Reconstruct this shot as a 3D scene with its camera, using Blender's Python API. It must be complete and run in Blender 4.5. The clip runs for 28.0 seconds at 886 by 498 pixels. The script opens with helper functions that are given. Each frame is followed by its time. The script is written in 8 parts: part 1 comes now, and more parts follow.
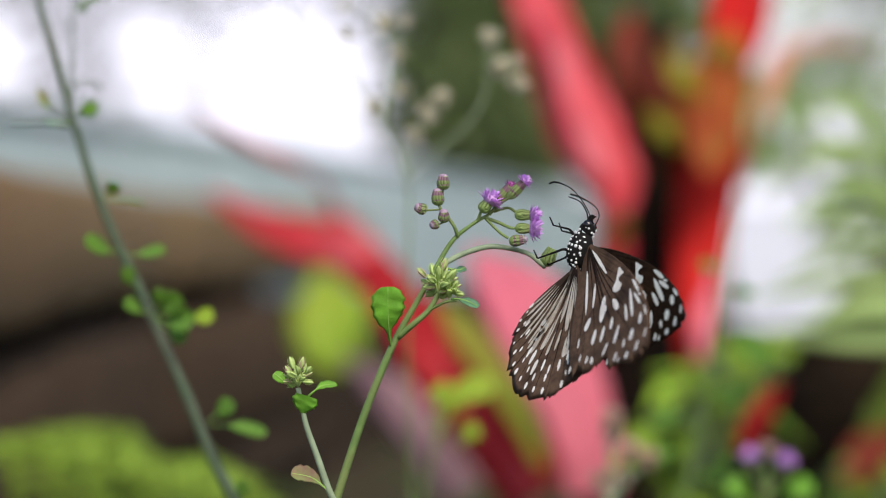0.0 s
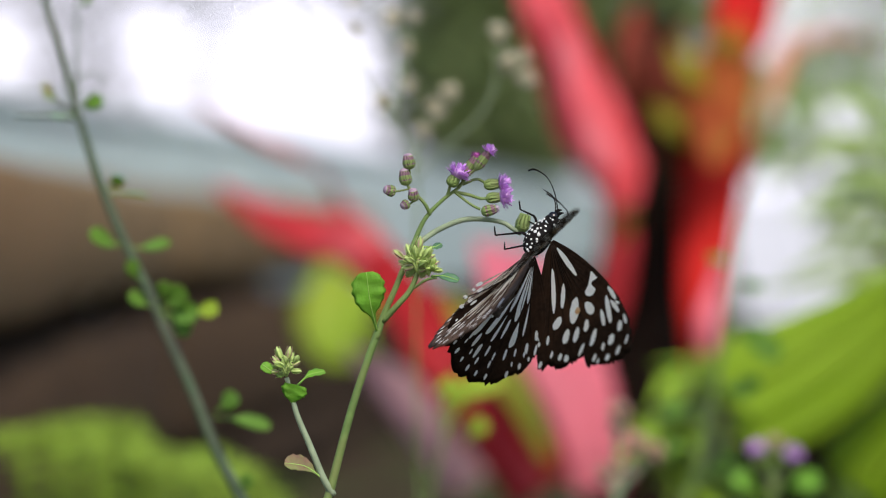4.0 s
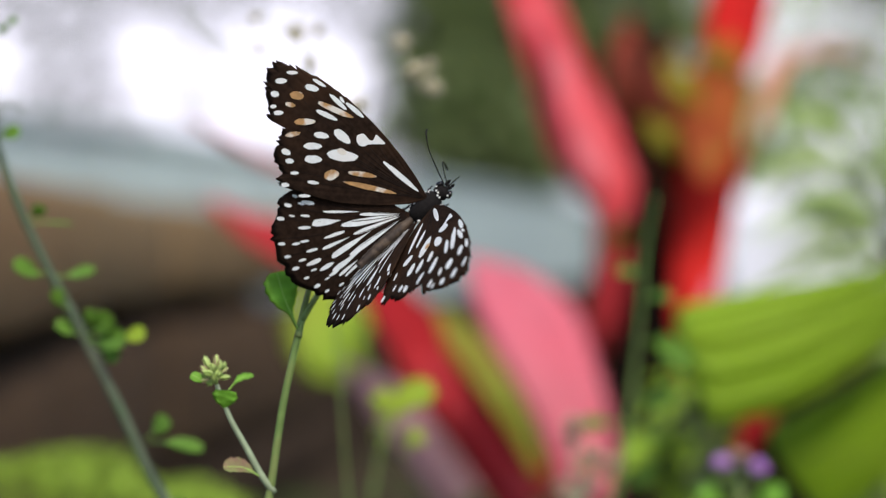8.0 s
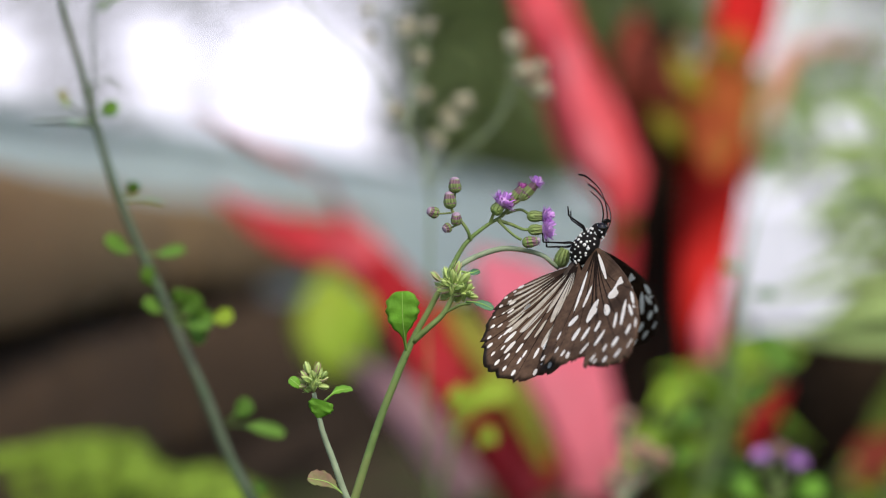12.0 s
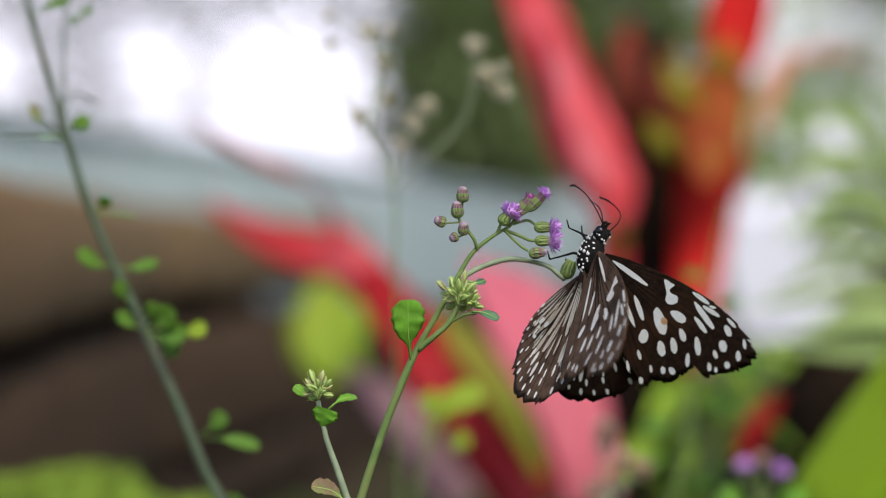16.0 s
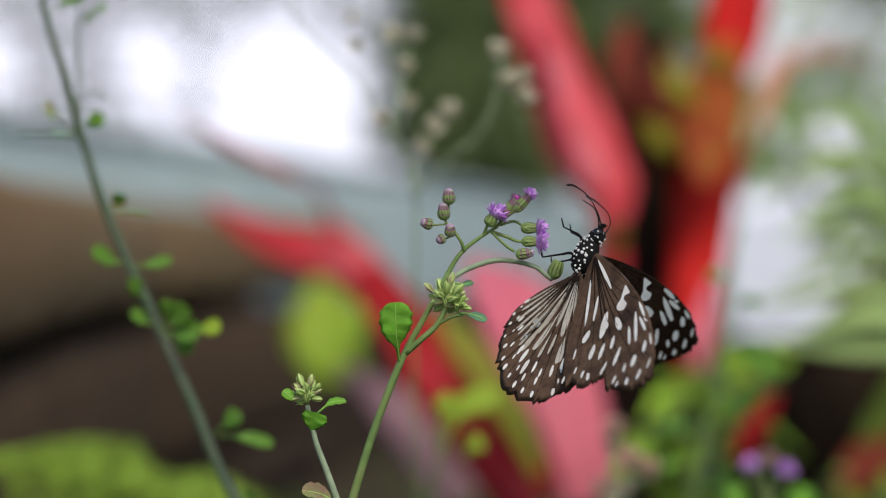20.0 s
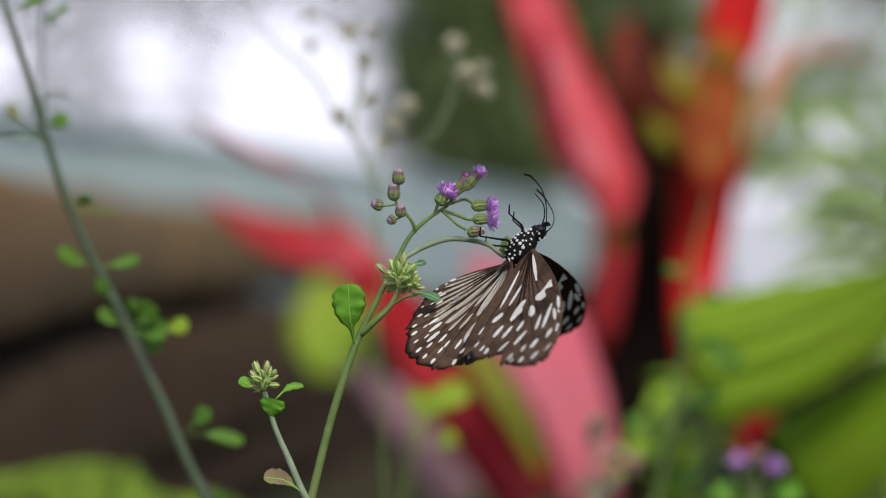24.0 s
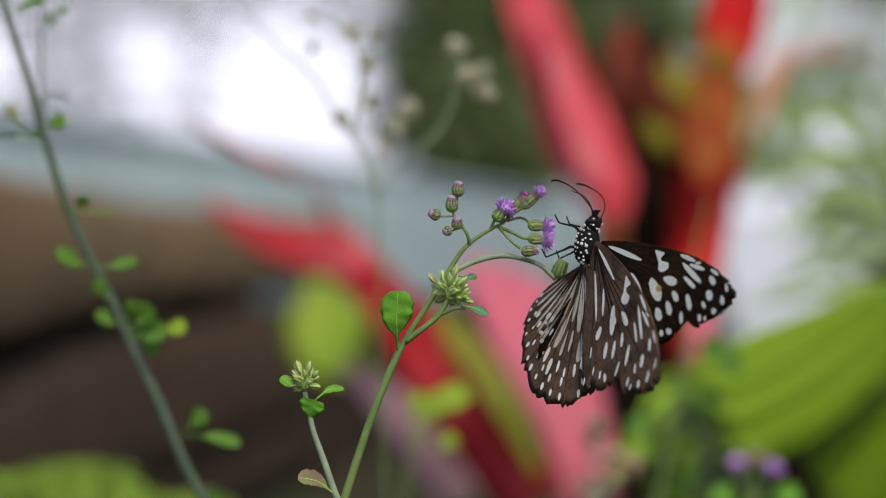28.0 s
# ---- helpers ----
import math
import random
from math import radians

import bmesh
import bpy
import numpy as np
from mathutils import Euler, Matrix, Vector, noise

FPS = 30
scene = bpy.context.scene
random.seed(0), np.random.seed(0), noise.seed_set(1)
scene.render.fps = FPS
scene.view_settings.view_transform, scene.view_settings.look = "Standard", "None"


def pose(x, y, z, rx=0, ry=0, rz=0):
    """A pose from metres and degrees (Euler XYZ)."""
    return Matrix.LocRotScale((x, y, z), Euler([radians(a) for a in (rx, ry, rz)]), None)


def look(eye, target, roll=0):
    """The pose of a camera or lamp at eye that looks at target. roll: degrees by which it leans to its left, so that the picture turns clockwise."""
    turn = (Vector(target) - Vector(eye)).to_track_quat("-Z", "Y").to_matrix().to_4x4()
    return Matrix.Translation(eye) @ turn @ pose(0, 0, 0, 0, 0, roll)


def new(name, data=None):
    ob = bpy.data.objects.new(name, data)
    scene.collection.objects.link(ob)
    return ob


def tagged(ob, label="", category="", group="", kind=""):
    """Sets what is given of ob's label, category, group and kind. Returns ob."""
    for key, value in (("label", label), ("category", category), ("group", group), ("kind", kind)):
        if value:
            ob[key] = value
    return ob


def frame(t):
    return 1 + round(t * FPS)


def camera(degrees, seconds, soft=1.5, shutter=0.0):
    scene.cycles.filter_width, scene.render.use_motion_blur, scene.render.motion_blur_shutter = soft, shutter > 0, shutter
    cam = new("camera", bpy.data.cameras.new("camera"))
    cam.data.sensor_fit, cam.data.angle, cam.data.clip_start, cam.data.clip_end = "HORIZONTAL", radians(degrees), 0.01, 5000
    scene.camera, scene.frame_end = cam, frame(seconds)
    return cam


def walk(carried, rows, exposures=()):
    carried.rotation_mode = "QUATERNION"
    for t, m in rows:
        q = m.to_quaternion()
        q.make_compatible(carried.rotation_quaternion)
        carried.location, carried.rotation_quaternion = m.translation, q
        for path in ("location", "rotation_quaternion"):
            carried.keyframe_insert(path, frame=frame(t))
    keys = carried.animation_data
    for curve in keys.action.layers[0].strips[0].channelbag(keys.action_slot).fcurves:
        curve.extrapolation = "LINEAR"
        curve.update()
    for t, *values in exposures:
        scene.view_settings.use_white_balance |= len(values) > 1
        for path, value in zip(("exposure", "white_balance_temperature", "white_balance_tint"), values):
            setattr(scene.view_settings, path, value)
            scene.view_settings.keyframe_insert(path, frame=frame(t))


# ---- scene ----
cam = camera(22.0, 28.0, 1.1, 0.12)
cam.data.dof.use_dof = True
cam.data.dof.focus_distance = 0.480
cam.data.dof.aperture_fstop = 7.8
walk(cam, [
    (0, pose(0, 0, 0.35, 89.742, 0, 0.095)),
    (1, pose(0, 0, 0.35, 89.766, 0, 0.142)),
    (2, pose(0, 0, 0.35, 89.698, 0, 0.162)),
    (3, pose(0, 0, 0.35, 89.600, 0, 0.218)),
    (3.5, pose(0, 0, 0.35, 89.557, 0, 0.243)),
    (4.5, pose(0, 0, 0.35, 89.608, 0, 0.207)),
    (5.5, pose(0, 0, 0.35, 89.659, 0, 0.172)),
    (6, pose(0, 0, 0.35, 89.707, 0, 0.128)),
    (7, pose(0, 0, 0.35, 89.853, 0, 0.045)),
    (8, pose(0, 0, 0.35, 89.924, 0, 0.034)),
    (9, pose(0, 0, 0.35, 89.811, 0, 0.047)),
    (10, pose(0, 0, 0.35, 89.716, 0, 0.138)),
    (11, pose(0, 0, 0.35, 89.722, 0, 0.188)),
    (12, pose(0, 0, 0.35, 89.770, 0, 0.233)),
    (13, pose(0, 0, 0.35, 89.848, 0, 0.221)),
    (14, pose(0, 0, 0.35, 89.953, 0, 0.171)),
    (15, pose(0, 0, 0.35, 89.991, 0, 0.123)),
    (16, pose(0, 0, 0.35, 89.998, 0, 0.061)),
    (17, pose(0, 0, 0.35, 90.060, 0, 0.005)),
    (18, pose(0, 0, 0.35, 89.989, 0, 0.041)),
    (19, pose(0, 0, 0.35, 89.978, 0, 0.024)),
    (20, pose(0, 0, 0.35, 89.978, 0, 0.006)),
    (21, pose(0, 0, 0.35, 89.946, 0, 0.004)),
    (22, pose(0, 0, 0.35, 89.922, 0, -0.011)),
    (23, pose(0, 0, 0.35, 89.907, 0, -0.017)),
    (24, pose(0, 0, 0.35, 89.893, 0, 0.045)),
    (25, pose(0, 0, 0.35, 89.936, 0, 0.071)),
    (26, pose(0, 0, 0.35, 89.963, 0, -0.005)),
    (27, pose(0, 0, 0.35, 89.935, 0, -0.038)),
    (28, pose(0, 0, 0.35, 89.936, 0, -0.014)),
], [(0, 0.5, 6660, 13), (12, 0.45, 6660, 13), (18, 0.3, 6640, 12), (20, 0.2, 6550, 11), (22, 0.13, 6550, 11), (28, 0.15, 6550, 11)])

# ---- light: bright overcast sky over a garden ----
world = bpy.data.worlds.new("overcast_sky")
scene.world = world
world.use_nodes = True
wn = world.node_tree.nodes
sky = wn.new("ShaderNodeTexSky")
sky.sky_type = "NISHITA"
sky.sun_disc = False
sky.sun_elevation = radians(52)
sky.sun_rotation = radians(160)
sky.dust_density = 1.5
sky.air_density = 1.0
wn["Background"].inputs["Strength"].default_value = 0.115
world.node_tree.links.new(sky.outputs["Color"], wn["Background"].inputs["Color"])
sun = new("sun", bpy.data.lights.new("sun", "SUN"))
sun.data.energy = 2.1
sun.data.angle = radians(18)
sun.data.color = (1.0, 0.92, 0.80)
sun.matrix_world = look((1.5, -4.2, 5.2), (0, 0, 0))


# ---- materials ----
def mat(name, color, rough=0.6, metal=0.0, vary=0.15, scale=40.0, bump=0.0, bump_scale=200.0, spec=0.4,
        second=None, second_scale=12.0, second_at=0.55, thin=0.0, island=0.0, stretch=(1, 1, 1), soft=0.1):
    """Procedural surface: a base colour with fine grain, patches of a second colour and relief. thin: light that passes through."""
    m = bpy.data.materials.new(name)
    m.use_nodes = True
    nt = m.node_tree
    n, l = nt.nodes, nt.links
    bsdf = n["Principled BSDF"]
    bsdf.inputs["Roughness"].default_value = rough
    bsdf.inputs["Metallic"].default_value = metal
    bsdf.inputs["Specular IOR Level"].default_value = spec
    co = n.new("ShaderNodeTexCoord")
    mp = n.new("ShaderNodeMapping")
    mp.inputs["Scale"].default_value = stretch
    l.new(co.outputs["Object"], mp.inputs["Vector"])
    grain = n.new("ShaderNodeTexNoise")
    grain.inputs["Scale"].default_value = scale
    grain.inputs["Detail"].default_value = 6
    l.new(mp.outputs["Vector"], grain.inputs["Vector"])
    hsv = n.new("ShaderNodeHueSaturation")
    hsv.inputs["Color"].default_value = (*color, 1)
    mr = n.new("ShaderNodeMapRange")
    mr.inputs["From Min"].default_value, mr.inputs["From Max"].default_value = 0.25, 0.75
    mr.inputs["To Min"].default_value, mr.inputs["To Max"].default_value = 1 - vary, 1 + vary
    l.new(grain.outputs["Fac"], mr.inputs["Value"])
    l.new(mr.outputs["Result"], hsv.inputs["Value"])
    out = hsv.outputs["Color"]
    if second:
        big = n.new("ShaderNodeTexNoise")
        big.inputs["Scale"].default_value = second_scale
        big.inputs["Detail"].default_value = 3
        l.new(mp.outputs["Vector"], big.inputs["Vector"])
        cut = n.new("ShaderNodeMapRange")
        cut.inputs["From Min"].default_value, cut.inputs["From Max"].default_value = second_at - soft, second_at + soft
        l.new(big.outputs["Fac"], cut.inputs["Value"])
        mix = n.new("ShaderNodeMix")
        mix.data_type = "RGBA"
        l.new(cut.outputs["Result"], mix.inputs["Factor"])
        l.new(out, mix.inputs["A"])
        mix.inputs["B"].default_value = (*second, 1)
        out = mix.outputs["Result"]
    if island:
        geo = n.new("ShaderNodeNewGeometry")
        mr2 = n.new("ShaderNodeMapRange")
        mr2.inputs["To Min"].default_value, mr2.inputs["To Max"].default_value = 1 - island, 1 + island
        l.new(geo.outputs["Random Per Island"], mr2.inputs["Value"])
        h2 = n.new("ShaderNodeHueSaturation")
        l.new(mr2.outputs["Result"], h2.inputs["Value"])
        l.new(out, h2.inputs["Color"])
        out = h2.outputs["Color"]
    l.new(out, bsdf.inputs["Base Color"])
    if bump:
        bn = n.new("ShaderNodeTexNoise")
        bn.inputs["Scale"].default_value = bump_scale
        bn.inputs["Detail"].default_value = 4
        l.new(mp.outputs["Vector"], bn.inputs["Vector"])
        bp = n.new("ShaderNodeBump")
        bp.inputs["Strength"].default_value = bump
        bp.inputs["Distance"].default_value = 0.4 / bump_scale
        l.new(bn.outputs["Fac"], bp.inputs["Height"])
        l.new(bp.outputs["Normal"], bsdf.inputs["Normal"])
    if thin:
        tr = n.new("ShaderNodeBsdfTranslucent")
        l.new(out, tr.inputs["Color"])
        ms = n.new("ShaderNodeMixShader")
        ms.inputs["Fac"].default_value = thin
        l.new(bsdf.outputs["BSDF"], ms.inputs[1])
        l.new(tr.outputs["BSDF"], ms.inputs[2])
        l.new(ms.outputs["Shader"], n["Material Output"].inputs["Surface"])
    return m


M_STEM = mat("stem_green", (0.165, 0.27, 0.075), 0.55, vary=0.25, scale=300, bump=0.4, bump_scale=900, second=(0.22, 0.28, 0.09), second_scale=90, thin=0.1)
M_STEM_PALE = mat("stem_pale", (0.30, 0.38, 0.24), 0.6, vary=0.2, scale=300, bump=0.3, bump_scale=900, thin=0.1)
M_STEM_GREY = mat("stem_grey_green", (0.07, 0.11, 0.058), 0.6, vary=0.2, scale=200, bump=0.4, bump_scale=700, second=(0.11, 0.13, 0.085), second_scale=60)
M_LEAF = mat("leaf_green", (0.22, 0.52, 0.055), 0.5, spec=0.25, vary=0.25, scale=250, bump=0.5, bump_scale=500, second=(0.27, 0.56, 0.08), second_scale=120, thin=0.45)
M_LEAF_SOFT = mat("leaf_soft_green", (0.12, 0.26, 0.03), 0.5, vary=0.25, scale=250, bump=0.4, bump_scale=500, second=(0.14, 0.30, 0.05), second_scale=120, thin=0.35, spec=0.15)
M_LEAF_BLUE = mat("leaf_blue_green", (0.10, 0.24, 0.12), 0.5, vary=0.25, scale=250, bump=0.5, bump_scale=500, thin=0.15)
M_LEAF_DRY = mat("leaf_dry", (0.27, 0.17, 0.11), 0.7, vary=0.3, scale=250, bump=0.6, bump_scale=500, second=(0.25, 0.33, 0.10), second_scale=160, thin=0.2)
M_LEAF_VEIN = mat("leaf_vein_pale", (0.42, 0.70, 0.16), 0.55, vary=0.15, scale=300, thin=0.3)
M_CALYX = mat("calyx_green", (0.26, 0.38, 0.11), 0.55, vary=0.2, scale=600, bump=0.4, bump_scale=1200, second=(0.24, 0.31, 0.11), second_scale=250, thin=0.15, soft=0.2)
M_BUD_GREEN = mat("young_bud_green", (0.58, 0.74, 0.26), 0.55, vary=0.18, scale=600, bump=0.3, bump_scale=1200, thin=0.2, island=0.15)
M_BUD_PINK = mat("young_bud_pink", (0.64, 0.58, 0.34), 0.55, vary=0.2, scale=600, second=(0.50, 0.32, 0.26), second_scale=300, thin=0.2)
M_BUD_TIP = mat("bud_tip_mauve", (0.24, 0.13, 0.17), 0.6, vary=0.3, scale=700, bump=0.5, bump_scale=1500)
M_BUD_CAP = mat("bud_cap_lilac", (0.52, 0.38, 0.50), 0.7, vary=0.3, scale=900, bump=0.6, bump_scale=2500, second=(0.36, 0.24, 0.34), second_scale=700, thin=0.2)
M_PETAL = mat("petal_violet", (0.80, 0.46, 0.92), 0.5, vary=0.25, scale=500, second=(0.86, 0.58, 0.92), second_scale=300, thin=0.25, island=0.2)
M_PETAL_PALE = mat("petal_pale", (0.72, 0.58, 0.74), 0.5, vary=0.2, scale=500, thin=0.3, island=0.2)
M_PETAL_MAG = mat("petal_magenta", (0.50, 0.12, 0.42), 0.5, vary=0.25, scale=500, thin=0.3, island=0.25)

M_WING_UP = mat("wing_upper_black", (0.021, 0.0125, 0.0085), 0.85, vary=0.5, scale=900, bump=0.35, bump_scale=2500, second=(0.040, 0.021, 0.012), second_scale=70, second_at=0.60, spec=0.05, thin=0.05)
M_WING_LOW = mat("wing_under_brown", (0.118, 0.072, 0.047), 0.75, vary=0.4, scale=900, bump=0.35, bump_scale=2500, second=(0.045, 0.027, 0.018), second_scale=110, spec=0.15, thin=0.10)
M_SPOT = mat("wing_spot_white", (0.80, 0.86, 0.88), 0.6, vary=0.10, scale=900, bump=0.2, bump_scale=2500, second=(0.84, 0.86, 0.86), second_scale=120, thin=0.10)
M_SPOT_LOW = mat("wing_spot_cream", (0.86, 0.85, 0.81), 0.6, vary=0.12, scale=900, bump=0.2, bump_scale=2500, second=(0.76, 0.72, 0.66), second_scale=120, thin=0.12)
M_STREAK_LOW = mat("wing_streak_beige", (0.52, 0.47, 0.39), 0.6, vary=0.2, scale=900, bump=0.2, bump_scale=2500, second=(0.66, 0.63, 0.57), second_scale=160, thin=0.12)
M_SPOT_TAN = mat("wing_spot_tan", (0.50, 0.29, 0.12), 0.6, vary=0.3, scale=700, second=(0.78, 0.76, 0.70), second_scale=230, second_at=0.52, soft=0.06, thin=0.15)
M_VEIN = mat("wing_vein_dark", (0.014, 0.009, 0.007), 0.8, vary=0.3, scale=900, spec=0.08)
M_BODY = mat("body_black", (0.010, 0.009, 0.009), 0.85, vary=0.4, scale=1500, bump=0.7, bump_scale=3000, spec=0.15)
M_ABDOMEN = mat("abdomen_brown", (0.030, 0.020, 0.014), 0.65, vary=0.5, scale=1200, bump=0.6, bump_scale=3000, second=(0.085, 0.060, 0.040), second_scale=500)
M_DOT = mat("body_dot_white", (0.78, 0.79, 0.78), 0.6, vary=0.1, scale=900)
M_EYE = mat("eye_black", (0.008, 0.007, 0.008), 0.18, vary=0.1, spec=0.6)

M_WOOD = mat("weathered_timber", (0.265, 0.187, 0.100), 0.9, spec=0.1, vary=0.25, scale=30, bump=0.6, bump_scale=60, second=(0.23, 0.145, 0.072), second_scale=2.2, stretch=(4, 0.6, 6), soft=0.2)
# weathered_timber made darker: shade low on the wall put into the colour
M_WOOD_SHADED = mat("shaded_timber", (0.100, 0.064, 0.036), 0.9, spec=0.1, vary=0.3, scale=30, bump=0.6, bump_scale=60, second=(0.075, 0.048, 0.029), second_scale=2.6, stretch=(4, 0.6, 6), soft=0.2)
M_TEAL = mat("pale_blue_paint", (0.42, 0.53, 0.52), 0.6, vary=0.12, scale=10, bump=0.2, bump_scale=40, second=(0.48, 0.58, 0.575), second_scale=1.5, soft=0.2)
M_WHITE = mat("white_render", (0.56, 0.58, 0.62), 0.7, vary=0.06, scale=14, bump=0.3, bump_scale=80, second=(0.48, 0.505, 0.545), second_scale=2.5, soft=0.2)
M_MOSS = mat("mossy_board", (0.13, 0.17, 0.045), 0.9, vary=0.3, scale=20, bump=0.6, bump_scale=60, second=(0.20, 0.25, 0.06), second_scale=6, soft=0.2)
# Deep brown that carries the shade at the wall's foot and in its gaps
M_DEEP_BROWN = mat("deep_brown_timber", (0.062, 0.042, 0.028), 0.95, spec=0.05, vary=0.35, scale=25, bump=0.6, bump_scale=60, second=(0.035, 0.025, 0.018), second_scale=5, soft=0.2)
M_SOIL = mat("garden_soil", (0.055, 0.040, 0.028), 0.95, spec=0.05, vary=0.4, scale=25, bump=0.9, bump_scale=60, second=(0.05, 0.08, 0.025), second_scale=3.0)
M_RED = mat("leaf_red", (0.60, 0.028, 0.034), 0.6, vary=0.25, scale=22, bump=0.3, bump_scale=40, second=(0.46, 0.024, 0.030), second_scale=9, thin=0.3, spec=0.12, stretch=(1, 1, 1))
M_SCARLET = mat("leaf_scarlet", (0.72, 0.028, 0.022), 0.6, vary=0.2, scale=22, bump=0.3, bump_scale=40, second=(0.62, 0.035, 0.022), second_scale=9, thin=0.45, spec=0.12)
M_PEACH = mat("leaf_peach", (0.72, 0.36, 0.26), 0.6, vary=0.2, scale=22, second=(0.62, 0.38, 0.20), second_scale=9, thin=0.35, spec=0.12)
M_UMBER = mat("leaf_red_brown", (0.22, 0.038, 0.022), 0.65, vary=0.3, scale=22, second=(0.09, 0.03, 0.018), second_scale=9, thin=0.2, spec=0.1)
M_DRY_RED = mat("leaf_dry_red", (0.50, 0.10, 0.08), 0.65, vary=0.25, scale=22, second=(0.36, 0.09, 0.07), second_scale=9, thin=0.25, spec=0.1)
M_MUSTARD = mat("leaf_mustard", (0.36, 0.30, 0.030), 0.6, vary=0.25, scale=22, second=(0.24, 0.27, 0.03), second_scale=12, thin=0.35, spec=0.12)
M_PINK = mat("leaf_pink", (0.87, 0.27, 0.34), 0.6, vary=0.25, scale=22, bump=0.3, bump_scale=40, second=(0.86, 0.20, 0.27), second_scale=7, thin=0.3, spec=0.12)
M_CRIMSON = mat("leaf_crimson", (0.70, 0.060, 0.072), 0.6, vary=0.25, scale=22, bump=0.3, bump_scale=40, second=(0.82, 0.16, 0.18), second_scale=9, thin=0.3, spec=0.12)
M_CORAL = mat("leaf_coral", (0.78, 0.14, 0.165), 0.6, vary=0.15, scale=22, bump=0.3, bump_scale=40, second=(0.82, 0.24, 0.27), second_scale=14, thin=0.3, spec=0.12)
M_ORANGE = mat("leaf_orange", (0.44, 0.095, 0.026), 0.6, vary=0.3, scale=22, second=(0.36, 0.20, 0.03), second_scale=14, thin=0.35, spec=0.12)
M_LIME = mat("leaf_lime", (0.43, 0.57, 0.06), 0.45, vary=0.2, scale=20, second=(0.33, 0.52, 0.05), second_scale=10, thin=0.4, spec=0.15)
M_LIME_DULL = mat("leaf_dull_lime", (0.34, 0.38, 0.05), 0.5, vary=0.25, scale=20, second=(0.40, 0.32, 0.06), second_scale=8, thin=0.35, spec=0.12)
M_MAUVE = mat("leaf_mauve", (0.60, 0.36, 0.39), 0.5, vary=0.2, scale=16, second=(0.40, 0.25, 0.26), second_scale=8, thin=0.2, spec=0.15)
M_BROAD = mat("broad_leaf_green", (0.25, 0.43, 0.02), 0.42, vary=0.15, scale=30, bump=0.3, bump_scale=80, second=(0.30, 0.47, 0.035), second_scale=10, stretch=(0.5, 1, 5), thin=0.3, soft=0.25, spec=0.15)
M_OLIVE = mat("leaf_olive", (0.15, 0.22, 0.035), 0.5, vary=0.2, scale=25, bump=0.3, bump_scale=80, second=(0.17, 0.25, 0.05), second_scale=8, thin=0.3, soft=0.2, spec=0.15)
M_FOLIAGE = mat("tree_foliage", (0.27, 0.345, 0.15), 0.5, vary=0.25, scale=6, island=0.5, thin=0.4, spec=0.15)
# Distance haze is mixed into this leaf colour
M_FOLIAGE_PALE = mat("hazy_foliage", (0.20, 0.23, 0.19), 0.6, vary=0.2, scale=6, island=0.4, thin=0.3, spec=0.15)
M_FOLIAGE_LIGHT = mat("shrub_foliage", (0.31, 0.50, 0.05), 0.5, vary=0.25, scale=9, island=0.45, thin=0.3, spec=0.15)
M_FEATHER = mat("feathery_foliage", (0.40, 0.54, 0.22), 0.5, vary=0.2, scale=9, island=0.4, thin=0.45, spec=0.15)
M_PALM = mat("palm_green", (0.42, 0.56, 0.22), 0.5, vary=0.2, scale=15, island=0.3, thin=0.45, spec=0.15)
M_FERN = mat("fern_green", (0.34, 0.52, 0.07), 0.5, vary=0.2, scale=15, island=0.55, thin=0.4, spec=0.15)
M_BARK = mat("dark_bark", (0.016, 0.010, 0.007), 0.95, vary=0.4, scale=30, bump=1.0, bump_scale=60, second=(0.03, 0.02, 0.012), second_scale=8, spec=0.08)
M_FLUFF = mat("seed_fluff", (0.82, 0.79, 0.64), 0.8, vary=0.15, scale=300, thin=0.3, island=0.15)
M_BUD_BROWN = mat("bud_brown", (0.70, 0.50, 0.40), 0.7, vary=0.25, scale=300, thin=0.2, island=0.2)


# ---- mesh helpers ----
def spline(pts, n):
    """n points of a smooth curve through pts (tuples of any length)."""
    pts = [np.array(p, float) for p in pts]
    ext = [2 * pts[0] - pts[1]] + pts + [2 * pts[-1] - pts[-2]]
    out = []
    for k in range(n):
        s = k / (n - 1) * (len(pts) - 1)
        i = min(int(s), len(pts) - 2)
        f = s - i
        a, b, c, d = ext[i:i + 4]
        out.append(0.5 * (2 * b + (c - a) * f + (2 * a - 5 * b + 4 * c - d) * f * f + (3 * b - a - 3 * c + d) * f ** 3))
    return out


def tube(bm, pts, radii, n=16, segs=8, index=0, wobble=0.0):
    """A round stalk along pts; radii are spread evenly along it."""
    line = [Vector(p) for p in spline(pts, n)]
    rad = [float(np.interp(k / (n - 1), np.linspace(0, 1, len(radii)), radii)) for k in range(n)]
    rings = []
    side = Vector((0, 1, 0))
    for k, p in enumerate(line):
        d = (line[min(k + 1, n - 1)] - line[max(k - 1, 0)]).normalized()
        u = (side - d * side.dot(d))
        u = u.normalized() if u.length > 1e-4 else d.orthogonal().normalized()
        v = d.cross(u)
        r = rad[k] * (1 + wobble * random.uniform(-1, 1))
        rings.append([bm.verts.new(p + (u * math.cos(a) + v * math.sin(a)) * r) for a in [2 * math.pi * j / segs for j in range(segs)]])
    for a, b in zip(rings, rings[1:]):
        for j in range(segs):
            f = bm.faces.new((a[j], a[(j + 1) % segs], b[(j + 1) % segs], b[j]))
            f.smooth, f.material_index = True, index
    for ring, flip in ((rings[0], True), (rings[-1], False)):
        f = bm.faces.new(ring[::-1] if flip else ring)
        f.material_index = index
    return bm


